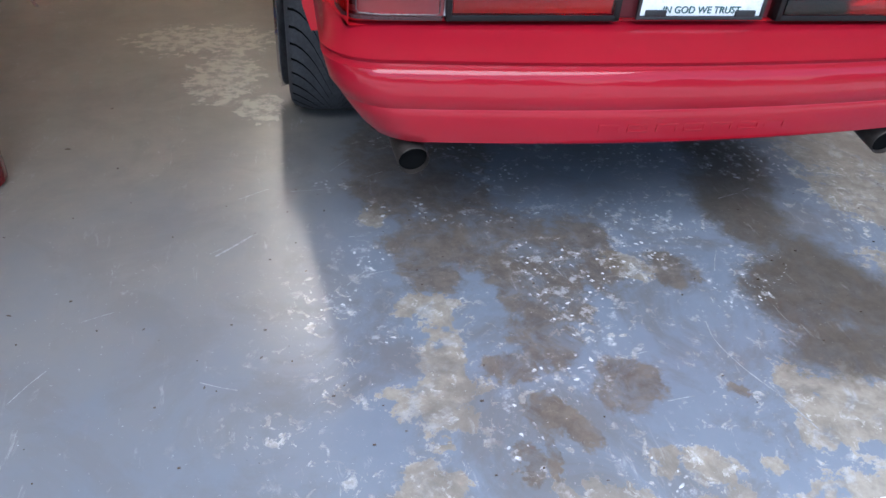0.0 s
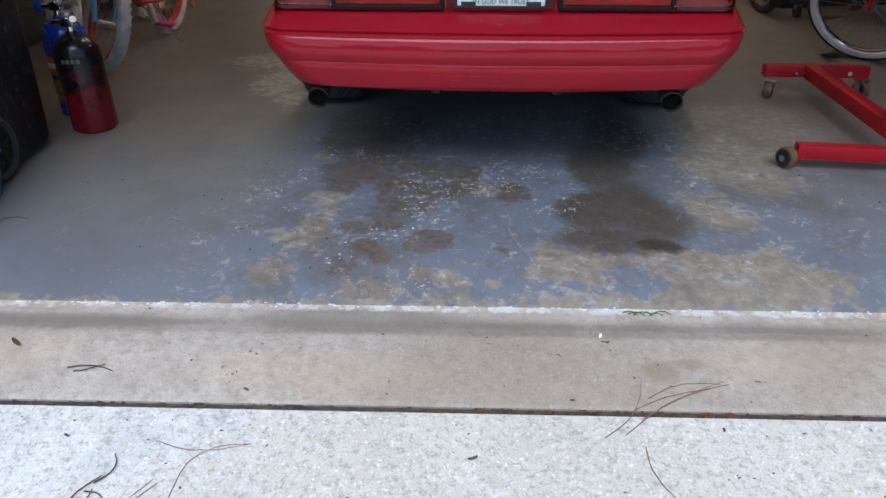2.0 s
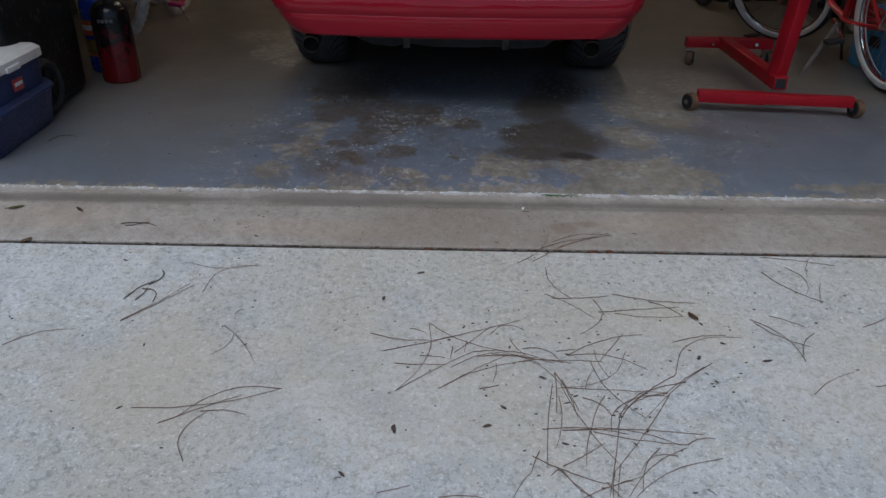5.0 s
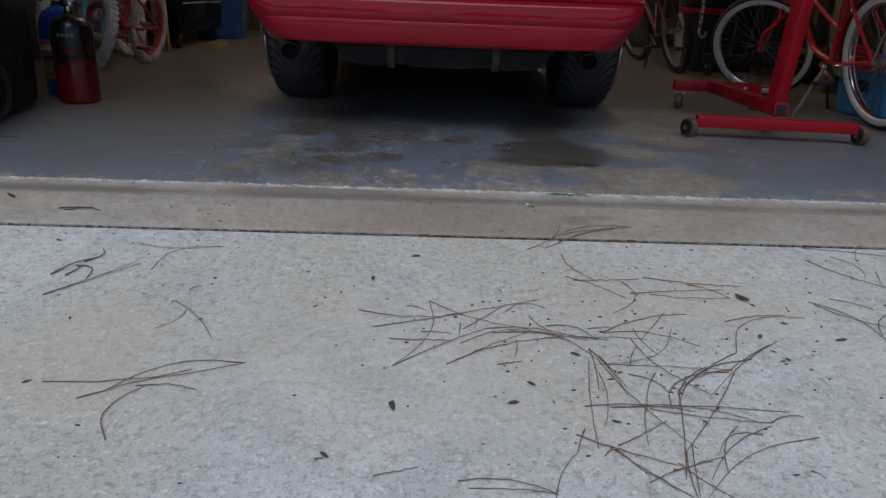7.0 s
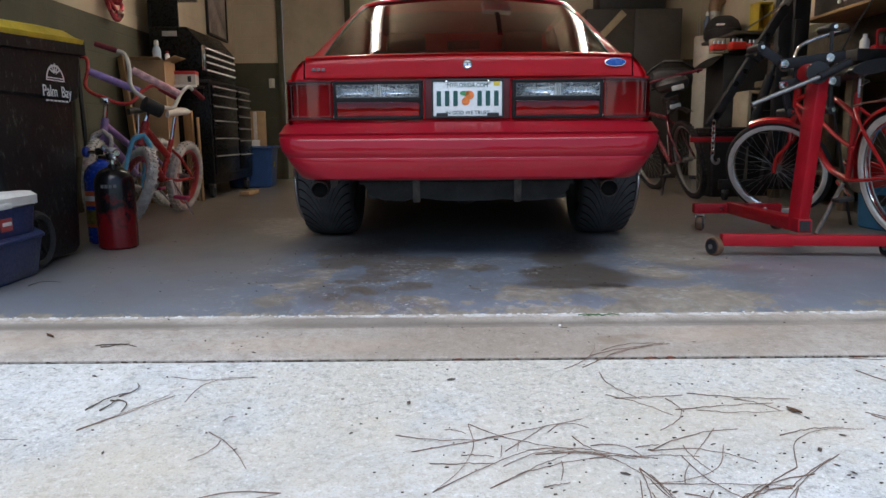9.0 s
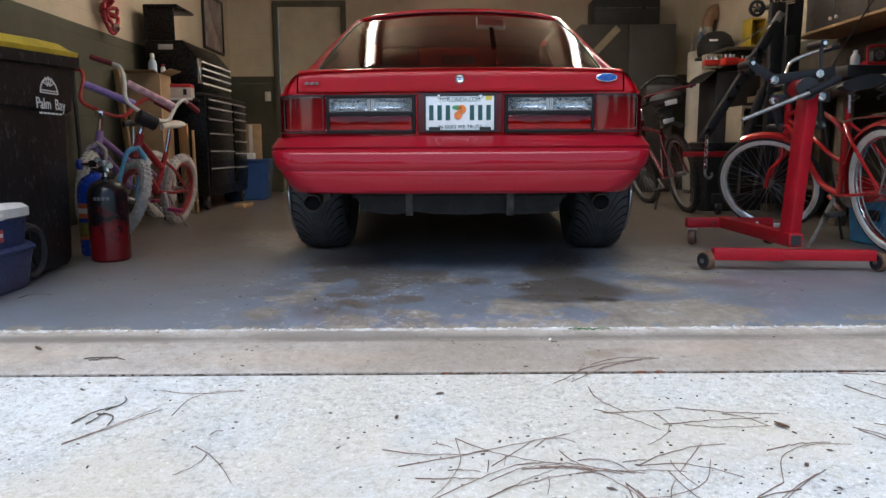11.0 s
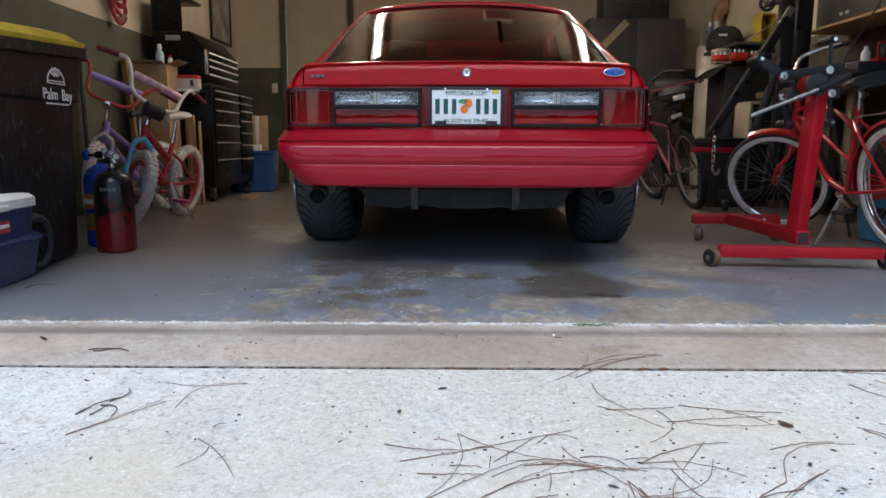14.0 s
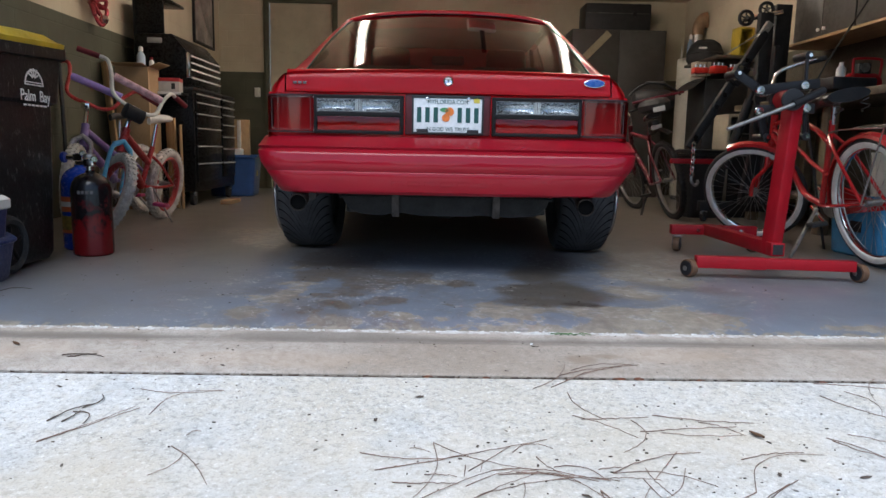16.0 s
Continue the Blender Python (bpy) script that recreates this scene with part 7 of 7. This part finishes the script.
part("tub", lathe([(0, 0), (0.13, 0), (0.15, 0.3), (0.155, 0.32), (0.145, 0.32)], 28), surface("tub_white", (0.55, 0.54, 0.50), 0.5, vary=0.15), tu)
LBLUE = surface("light_blue_plastic", (0.05, 0.24, 0.45), 0.4, vary=0.2, scale=6)
lbx = thing("blue_crate", pose(2.455, 1.72, 0, 0, 0, 6), "light blue plastic crate behind the bicycle", "crate")
part("crate", ringed([cart_ring(0.0, 0.14, 0.19, 0.03), cart_ring(0.01, 0.15, 0.2, 0.03), cart_ring(0.30, 0.165, 0.215, 0.03), cart_ring(0.30, 0.178, 0.228, 0.03), cart_ring(0.325, 0.178, 0.228, 0.03), cart_ring(0.325, 0.16, 0.21, 0.03), cart_ring(0.06, 0.145, 0.195, 0.03)], True, True), LBLUE, lbx)
part("label", box((-0.163, -0.02, 0.17), (0.004, 0.09, 0.06), 0.001), TRIM, lbx)
fr_ = thing("fishing_rod", pose(0, 0, 0), "thin dark fishing rod leaning against the bicycle", "fishing rod")
part("blank", tube([(1.98, 1.75, 0.85), (2.16, 1.90, 1.08), (2.49, 2.1, 1.48), (2.70, 2.22, 1.75)], 0.007, 8, r1=0.003), TRIM, fr_)
part("butt", rod((2.30, 1.98, 0.0), (1.98, 1.75, 0.85), 0.008, 10), TRIM, fr_)
ht = thing("hand_tool", pose(2.12, 2.62, 0.0, 0, 0, 30), "orange-handled tool lying on the floor", "tool")
part("grip", box((0, 0, 0.02), (0.16, 0.04, 0.035), 0.008), surface("tool_orange", (0.6, 0.18, 0.03), 0.5), ht)
part("blade", box((-0.16, 0, 0.02), (0.16, 0.05, 0.012), 0.003), TRIM, ht)

# ---- litter on the driveway ----
NEEDLE = surface("pine_needle", (0.185, 0.115, 0.082), 0.7, vary=0.35, scale=30)
TWIG = surface("dark_twig", (0.09, 0.065, 0.048), 0.8, vary=0.4, scale=30)
LEAF = surface("dry_leaf", (0.20, 0.11, 0.06), 0.7, vary=0.4, scale=40)
rng = random.Random(7)


def ground_z(x, y):
    if y > 0.02:
        return -0.026 * min(1.0, max(0.0, (0.17 - y) / 0.15))
    if y > -0.36:
        return float(np.interp(-y, [-p[0] for p in apron_line[:-3]], [p[1] for p in apron_line[:-3]]))
    return drive_z(y)


def needle(ax, ay, bx_, by, k=None, r=0.0009, material=None, name="pine_needle", label="dry brown pine needle on the pale concrete", cat="pine needle"):
    a, b = Vector((ax, ay, 0)), Vector((bx_, by, 0))
    d = b - a
    side = Vector((-d.y, d.x, 0)) * (rng.uniform(-0.16, 0.16) if k is None else k)
    line = bow([a, a.lerp(b, 0.35) + side * 0.9, a.lerp(b, 0.7) + side * 0.8, b], 5)
    for i, p in enumerate(line):
        p.z = ground_z(p.x, p.y) + r + 0.004 * math.sin(math.pi * i / (len(line) - 1)) * rng.uniform(0.2, 1.0)
    return tagged(part(name, tube(line, r, 5, r1=r * 0.6), material or NEEDLE), label, cat, "fallen pine needles")


NEEDLES_A = [(-0.918, -0.751, -0.782, -0.572, -0.03), (-0.916, -0.754, -0.769, -0.581, -0.02), (-0.813, -0.470, -0.603, -0.473, -0.12), (-0.734, -0.616, -0.603, -0.473, 0.28), (-0.629, -0.764, -0.508, -0.915, 0.05), (-0.593, -0.800, -0.633, -0.882, 0.18), (-0.614, -0.716, -0.589, -0.695, 0.16), (-0.423, -0.998, -0.643, -1.092, -0.18), (-0.760, -1.070, -0.423, -0.998, -0.07), (-0.680, -1.116, -0.514, -1.023, -0.00), (-0.587, -1.222, -0.580, -1.078, 0.24), (-0.595, -1.077, -0.488, -1.085, 0.06), (-0.231, -0.785, -0.005, -0.793, -0.11), (-0.195, -0.855, 0.172, -0.717, -0.02), (-0.078, -0.736, -0.150, -0.998, 0.14), (-0.078, -0.736, 0.129, -0.847, -0.10), (-0.150, -0.998, 0.040, -0.851, 0.01), (-0.158, -0.900, -0.033, -0.901, -0.04), (-0.128, -0.762, -0.084, -0.780, 0.04)]
NEEDLES_B = [(-0.046, -0.987, 0.189, -0.880, 0.07), (-0.046, -0.987, 0.121, -0.865, 0.01), (-0.008, -0.855, 0.092, -0.745, -0.01), (0.024, -0.811, 0.016, -0.856, 0.01), (-0.013, -0.832, -0.018, -0.876, 0.01), (-0.016, -0.911, 0.129, -0.849, 0.08), (0.089, -0.776, 0.178, -0.759, 0.30), (0.136, -0.794, 0.209, -0.894, -0.10), (0.166, -0.836, 0.259, -0.877, 0.21), (0.040, -0.851, 0.203, -0.866, 0.07), (0.050, -0.868, 0.245, -0.889, 0.06), (0.086, -0.858, 0.269, -0.887, 0.02), (0.153, -0.886, 0.287, -0.887, 0.06), (0.128, -0.853, 0.253, -0.965, 0.10), (-0.096, -0.870, -0.032, -0.876, 0.00), (0.051, -0.985, 0.101, -0.971, -0.06), (0.098, -0.893, 0.086, -0.962, 0.05), (0.180, -0.438, 0.297, -0.259, -0.12), (0.229, -0.428, 0.508, -0.266, 0.07)]
NEEDLES_C = [(0.275, -0.381, 0.494, -0.257, 0.02), (0.255, -0.360, 0.454, -0.285, 0.05), (0.302, -0.318, 0.498, -0.271, 0.12), (0.266, -0.461, 0.329, -0.620, -0.14), (0.252, -0.594, 0.376, -0.704, 0.03), (0.269, -0.615, 0.431, -0.599, -0.04), (0.444, -0.589, 0.672, -0.625, -0.06), (0.390, -0.675, 0.622, -0.645, -0.01), (0.436, -0.678, 0.627, -0.685, -0.08), (0.541, -0.623, 0.620, -0.685, 0.07), (0.385, -0.617, 0.402, -0.680, 0.02), (0.402, -0.680, 0.326, -0.772, 0.11), (0.281, -0.858, 0.491, -0.769, 0.07), (0.255, -0.843, 0.305, -0.834, -0.03), (0.281, -0.858, 0.474, -0.905, 0.13), (0.441, -0.766, 0.358, -0.881, 0.01), (0.435, -0.835, 0.243, -0.977, 0.20), (0.242, -0.878, 0.370, -0.881, 0.00), (0.353, -0.836, 0.376, -0.940, -0.08)]
NEEDLES_D = [(0.336, -0.878, 0.435, -1.069, -0.11), (0.251, -0.975, 0.500, -0.985, -0.01), (0.241, -0.921, 0.230, -1.059, 0.02), (0.241, -0.921, 0.278, -1.074, 0.04), (0.256, -0.945, 0.284, -1.052, -0.01), (0.309, -0.979, 0.343, -0.906, 0.05), (0.540, -0.923, 0.372, -1.071, -0.04), (0.540, -0.923, 0.754, -0.774, 0.23), (0.566, -0.798, 0.716, -0.765, 0.04), (0.645, -0.876, 0.435, -1.069, -0.03), (0.620, -0.892, 0.491, -0.995, -0.01), (0.561, -0.947, 0.361, -1.105, -0.14), (0.496, -0.995, 0.363, -1.054, -0.13), (0.506, -0.985, 0.378, -1.054, -0.07), (0.945, -0.381, 1.157, -0.421, 0.01), (0.917, -0.462, 1.040, -0.610, -0.10), (0.998, -0.431, 1.003, -0.582, 0.22), (1.131, -0.348, 1.046, -0.488, -0.09), (0.862, -0.678, 0.941, -0.723, 0.00)]
NEEDLES_E = [(0.809, -0.708, 0.921, -0.805, -0.11), (1.073, -0.514, 1.032, -0.617, -0.03), (0.803, -0.695, 0.888, -0.858, 0.13), (0.955, -0.749, 0.884, -0.865, -0.11), (0.193, -1.110, 0.386, -1.120, 0.05), (0.258, -1.111, 0.494, -1.148, 0.09), (0.307, -1.114, 0.509, -1.147, -0.04), (0.238, -1.112, 0.553, -1.116, 0.02), (0.509, -1.147, 0.574, -1.127, 0.10), (0.352, -1.000, 0.300, -1.123, -0.05), (0.299, -1.115, 0.277, -1.212, -0.03), (0.298, -1.008, 0.358, -1.066, 0.13), (0.348, -1.113, 0.406, -1.017, 0.15), (0.251, -0.965, 0.356, -1.217, -0.05), (0.231, -0.966, 0.193, -1.221, -0.02), (0.242, -1.004, 0.218, -1.163, 0.06), (0.378, -1.054, 0.313, -1.288, 0.01), (0.372, -1.071, 0.459, -0.977, 0.07), (0.507, -0.994, 0.335, -1.224, 0.02)]
NEEDLES_F = [(0.335, -1.224, 0.317, -1.326, -0.04), (0.349, -1.210, 0.321, -1.326, -0.01), (0.163, -1.187, 0.310, -1.257, -0.05), (0.221, -1.220, 0.313, -1.326, -0.07), (0.213, -1.216, 0.309, -1.324, -0.03), (0.505, -1.155, 0.353, -1.287, -0.08), (0.446, -1.157, 0.384, -1.274, -0.10), (0.575, -1.183, 0.334, -1.325, -0.10), (0.480, -1.178, 0.391, -1.222, -0.20), (0.301, -1.270, 0.390, -1.236, -0.01), (0.312, -1.251, 0.372, -1.325, -0.06), (0.199, -1.238, 0.238, -1.226, 0.19), (0.227, -1.213, 0.328, -1.145, -0.03), (0.254, -1.296, 0.368, -1.247, 0.03), (-0.164, -1.291, -0.097, -1.271, -0.03), (-0.037, -1.299, 0.111, -1.324, 0.10), (0.106, -1.330, 0.160, -1.228, 0.07), (-0.021, -1.314, 0.108, -1.322, 0.01), (0.181, -1.172, 0.158, -1.229, -0.02)]
NEEDLES_G = [(0.86, -0.98, 0.99, -0.90, 0.06), (1.10, -0.72, 1.24, -0.62, -0.08), (-1.18, -0.86, -1.02, -0.79, 0.1), (1.02, -0.95, 1.20, -0.99, 0.12), (0.518, -1.265, 0.534, -1.281, -0.00)]
STRANDS = NEEDLES_A + NEEDLES_B + NEEDLES_C + NEEDLES_D + NEEDLES_E + NEEDLES_F + NEEDLES_G
for row in STRANDS:
    needle(*row, r=rng.uniform(0.00085, 0.00125))
for x0, y0, x1, y1, k in ((-0.946, -0.656, -0.893, -0.566, 0.05), (-0.912, -0.659, -0.898, -0.600, -0.1), (-0.912, -0.606, -0.860, -0.667, 0.3), (-0.902, -0.585, -0.890, -0.508, -0.3)):
    needle(x0, y0, x1, y1, k, 0.0019, TWIG, "twig", "small dark forked twig on the driveway", "twig")
needle(-1.69, 0.40, -1.60, 0.46, 0.35, 0.0015, TWIG, "twig", "thin curved twig on the garage floor", "twig")
needle(-1.12, -0.25, -1.0, -0.26, 0.1, 0.002, TWIG, "twig", "thin dark twig on the apron", "twig")
needle(-1.10, -0.262, -1.03, -0.235, -0.1, 0.002, TWIG, "twig", "thin dark twig on the apron", "twig")


def dry_leaf(x, y, a, ln, wd, material, label):
    z = ground_z(x, y)
    bm = sheet(lambda u, v: (ln * (v - 0.5), wd * (u - 0.5) * math.sin(math.pi * min(1, max(0.02, v))) ** 0.7, 0.003 + 0.18 * wd * (2 * u - 1) ** 2 + 0.1 * ln * (v - 0.5) ** 2), 6, 10, 0.0008)
    ob = part("dry_leaf", bm, material)
    ob.matrix_basis = pose(x, y, z, 0, 0, a)
    return tagged(ob, label, "leaf", "fallen leaves")


dry_leaf(0.648, -0.690, -62, 0.040, 0.016, LEAF, "curled brown dry leaf on the driveway")
dry_leaf(-1.523, -0.154, 30, 0.048, 0.019, surface("olive_leaf", (0.22, 0.20, 0.09), 0.6, vary=0.4, scale=40), "olive-green dry leaf on the apron")
dry_leaf(-1.38, -0.362, 60, 0.04, 0.02, surface("ochre_leaf", (0.26, 0.19, 0.09), 0.7, vary=0.3, scale=40), "small ochre leaf in the joint")
RUST = surface("rust_leaf", (0.24, 0.085, 0.04), 0.7, vary=0.3, scale=40)
for x, y, a, ln, w in ((-0.091, -0.358, 4, 0.034, 0.013), (0.065, -0.359, -5, 0.024, 0.010), (0.425, -0.358, 6, 0.05, 0.014), (0.479, -0.358, -8, 0.034, 0.017), (0.645, -0.361, 3, 0.028, 0.011), (0.98, -0.361, 0, 0.03, 0.010)):
    dry_leaf(x, y, a, ln * 0.8, w, RUST, "rust-brown dry leaf caught in the joint").matrix_basis = pose(x, y - 0.003, -0.0555, 18, 0, a)
dry_leaf(-1.300, -0.160, -40, 0.05, 0.012, LEAF, "curled dark leaf on the apron")
GRASS = surface("grass_green", (0.05, 0.14, 0.03), 0.6, vary=0.4, scale=40)
for k in range(7):
    x = 0.30 + 0.014 * k
    needle(x, 0.004 - 0.006 * (k % 3), x + rng.uniform(0.02, 0.05), -0.002 + rng.uniform(-0.012, 0.012), 0.2, 0.0016, GRASS, "grass_blade", "green grass blade lying at the door line", "grass")


def crumb(x, y, s, material, name, label):
    bm = bmesh.new()
    bmesh.ops.create_icosphere(bm, subdivisions=1, radius=s)
    for v in bm.verts:
        v.co *= rng.uniform(0.45, 0.85)
        v.co.z = abs(v.co.z) * 0.7
        v.co.x *= 2.1
        v.co.y *= 0.8
    ob = part(name, bm, material)
    ob.matrix_basis = pose(x, y, ground_z(x, y), 0, 0, rng.uniform(0, 180))
    return tagged(ob, label, "bark crumb" if name == "bark_crumb" else "paint chip", name.replace("_", " ") + "s")


CRUMBS = [(-0.111, -0.5, 0.011), (-0.211, -0.631, 0.009), (-0.143, -1.118, 0.012), (0.068, -1.104, 0.01), (0.108, -1.045, 0.009), (0.211, -0.943, 0.009), (0.617, -0.859, 0.009), (0.696, -0.799, 0.007), (0.789, -0.865, 0.011), (0.662, -0.719, 0.006), (-0.814, -0.849, 0.006), (-0.788, -1.071, 0.007), (-0.243, -1.247, 0.008), (-0.253, -1.256, 0.004), (0.395, -1.148, 0.006), (0.636, -0.944, 0.006), (0.621, -0.916, 0.005),
          (0.141, -1.099, 0.004), (0.283, -1.003, 0.006), (-0.326, -0.774, 0.005), (0.016, -0.752, 0.006), (0.086, -0.678, 0.004), (0.135, -0.83, 0.006), (0.259, -1.026, 0.006), (0.378, -1.067, 0.006), (0.431, -1.107, 0.006)]
CRUMBS += [(-0.552, -0.839, 0.005), (-0.718, -0.591, 0.004), (-0.706, -0.735, 0.004), (-0.564, -0.477, 0.004), (0.238, -1.151, 0.007), (0.491, -1.274, 0.005), (0.282, -0.25, 0.005), (0.779, -0.398, 0.004), (-1.02, -0.46, 0.007), (0.24, -0.118, 0.006)]
CRUMBS += [(-0.733, -0.237, 0.004), (-0.694, -0.252, 0.004), (-0.787, -0.286, 0.003), (-0.653, -0.312, 0.008), (-0.553, -0.16, 0.003), (-0.536, -0.264, 0.003), (-0.313, -0.278, 0.004), (-0.316, -0.319, 0.004), (-0.9, -0.15, 0.003), (-0.347, -0.099, 0.006), (-0.07, -0.132, 0.004), (-0.108, -0.098, 0.003), (0.107, -0.172, 0.005), (-0.035, -0.286, 0.003), (0.122, -0.328, 0.006), (0.23, -0.117, 0.006), (0.364, -0.276, 0.004), (0.577, -0.256, 0.006), (0.539, -0.323, 0.004), (0.452, -0.406, 0.006), (0.506, -0.011, 0.004)]
for x, y, s in CRUMBS:
    crumb(x, y, s, TWIG, "bark_crumb", "dark bark crumb on the concrete")
for x, y, s in ((-1.558, 1.502, 0.008), (-1.401, 1.371, 0.005), (-1.476, 1.779, 0.005), (-1.534, 0.745, 0.005), (-1.114, 0.47, 0.004), (-1.003, 0.537, 0.004), (-1.62, 1.05, 0.004), (-1.25, 0.66, 0.004), (-0.9, 1.2, 0.003)):
    crumb(x, y, s, TWIG, "bark_crumb", "dark bark crumb on the garage floor")
crumb(0.225, -0.092, 0.009, WHITEP, "paint_chip", "white paint chip on the apron")
st = bmesh.new()
for _ in range(340):
    x, y = rng.uniform(-1.7, 1.7), -0.40 - abs(rng.gauss(0, 0.55))
    if rng.random() < 0.4:
        x, y = 0.35 + rng.gauss(0, 0.28), min(-0.42, -0.95 + rng.gauss(0, 0.2))
    if y < -1.7:
        continue
    s = rng.uniform(0.0009, 0.0024)
    box((x, y, ground_z(x, y) + s * 0.4), (s * rng.uniform(1, 3.5), s, s), bm=st, m=Matrix())
for _ in range(150):
    x, y, s = rng.uniform(-1.7, 1.4), rng.uniform(-0.345, 1.2), rng.uniform(0.001, 0.003)
    box((x, y, ground_z(x, y) + s * 0.4), (s * rng.uniform(1, 3), s, s), bm=st)
tagged(part("litter_crumbs", st, TWIG), "fine dark crumbs scattered over the concrete", "litter", kind="stuff")
lip = bmesh.new()
for k in range(300):
    x = rng.uniform(-2.4, 2.6)
    s = rng.uniform(0.0015, 0.005)
    box((x, 0.014 + rng.gauss(0, 0.005), -0.0255 + rng.uniform(0, 0.002)), (s * rng.uniform(1, 4), s * 0.9, 0.003), 0, bm=lip, m=Matrix.Translation((x, 0, 0)) @ pose(0, 0, 0, 0, 0, rng.uniform(-12, 12)) @ Matrix.Translation((-x, 0, 0)))
tagged(part("paint_flakes", lip, surface("flake_white", (0.66, 0.66, 0.64), 0.7, vary=0.2, scale=40)), "white paint flakes along the floor edge", "paint flakes", kind="stuff")
jb = bmesh.new()
for k in range(420):
    x, s = rng.uniform(-2.2, 2.4), rng.uniform(0.001, 0.0042)
    box((x, -0.3605 + max(-0.0075, min(0.0075, rng.gauss(0, 0.005))), -0.0535), (s * rng.uniform(1, 5), s, 0.005), 0, bm=jb)
tagged(part("joint_debris", jb, TWIG), "dark debris packed along the joint", "debris", kind="stuff")

# chalky scratches in the floor paint
MARK = surface("pale_scuff", (0.30, 0.31, 0.32), 0.8, vary=0.3, scale=60)


def scuff(pts, w, label):
    line = bow(pts, 6)
    rows = []
    for i, p in enumerate(line):
        d = (line[min(i + 1, len(line) - 1)] - line[max(i - 1, 0)]).normalized()
        n = Vector((-d.y, d.x, 0)) * w * rng.uniform(0.3, 1.0)
        rows.append([p + n, p - n])
    tagged(part("scuff_mark", ringed(rows, False), MARK), label, "scuff", "floor scuffs")


scuff([(0.02, 0.502, 0.0012), (0.009, 0.434, 0.0012), (0.028, 0.344, 0.0012), (0.062, 0.26, 0.0012), (0.087, 0.167, 0.0012)], 0.0022, "pale curved scratch in the floor paint")
for k in range(26):
    a = 2 * math.pi * k / 26
    x, y = 0.285 + 0.077 * math.cos(a) - 0.019 * math.sin(a), 0.66 + 0.047 * math.cos(a) + 0.032 * math.sin(a)
    if rng.random() < 0.8:
        scuff([(x, y, 0.0012), (x + 0.006 * math.cos(a + 1.5), y + 0.006 * math.sin(a + 1.5), 0.0012)], 0.0018, "dotted pale ring on the floor")
scuff([(-1.11, 0.905, 0.0012), (-1.068, 0.941, 0.0012), (-1.02, 0.985, 0.0012)], 0.004, "wide pale scuff on the floor paint")
for k in range(24):
    x, y, a, ln = rng.uniform(-1.5, 0.7), rng.uniform(0.15, 1.3), rng.uniform(-0.5, 1.2), rng.uniform(0.03, 0.12)
    scuff([(x, y, 0.0012), (x + 0.5 * ln * math.cos(a), y + 0.55 * ln * math.sin(a), 0.0012), (x + ln * math.cos(a), y + ln * math.sin(a), 0.0012)], 0.0014, "short pale scuff on the floor paint")
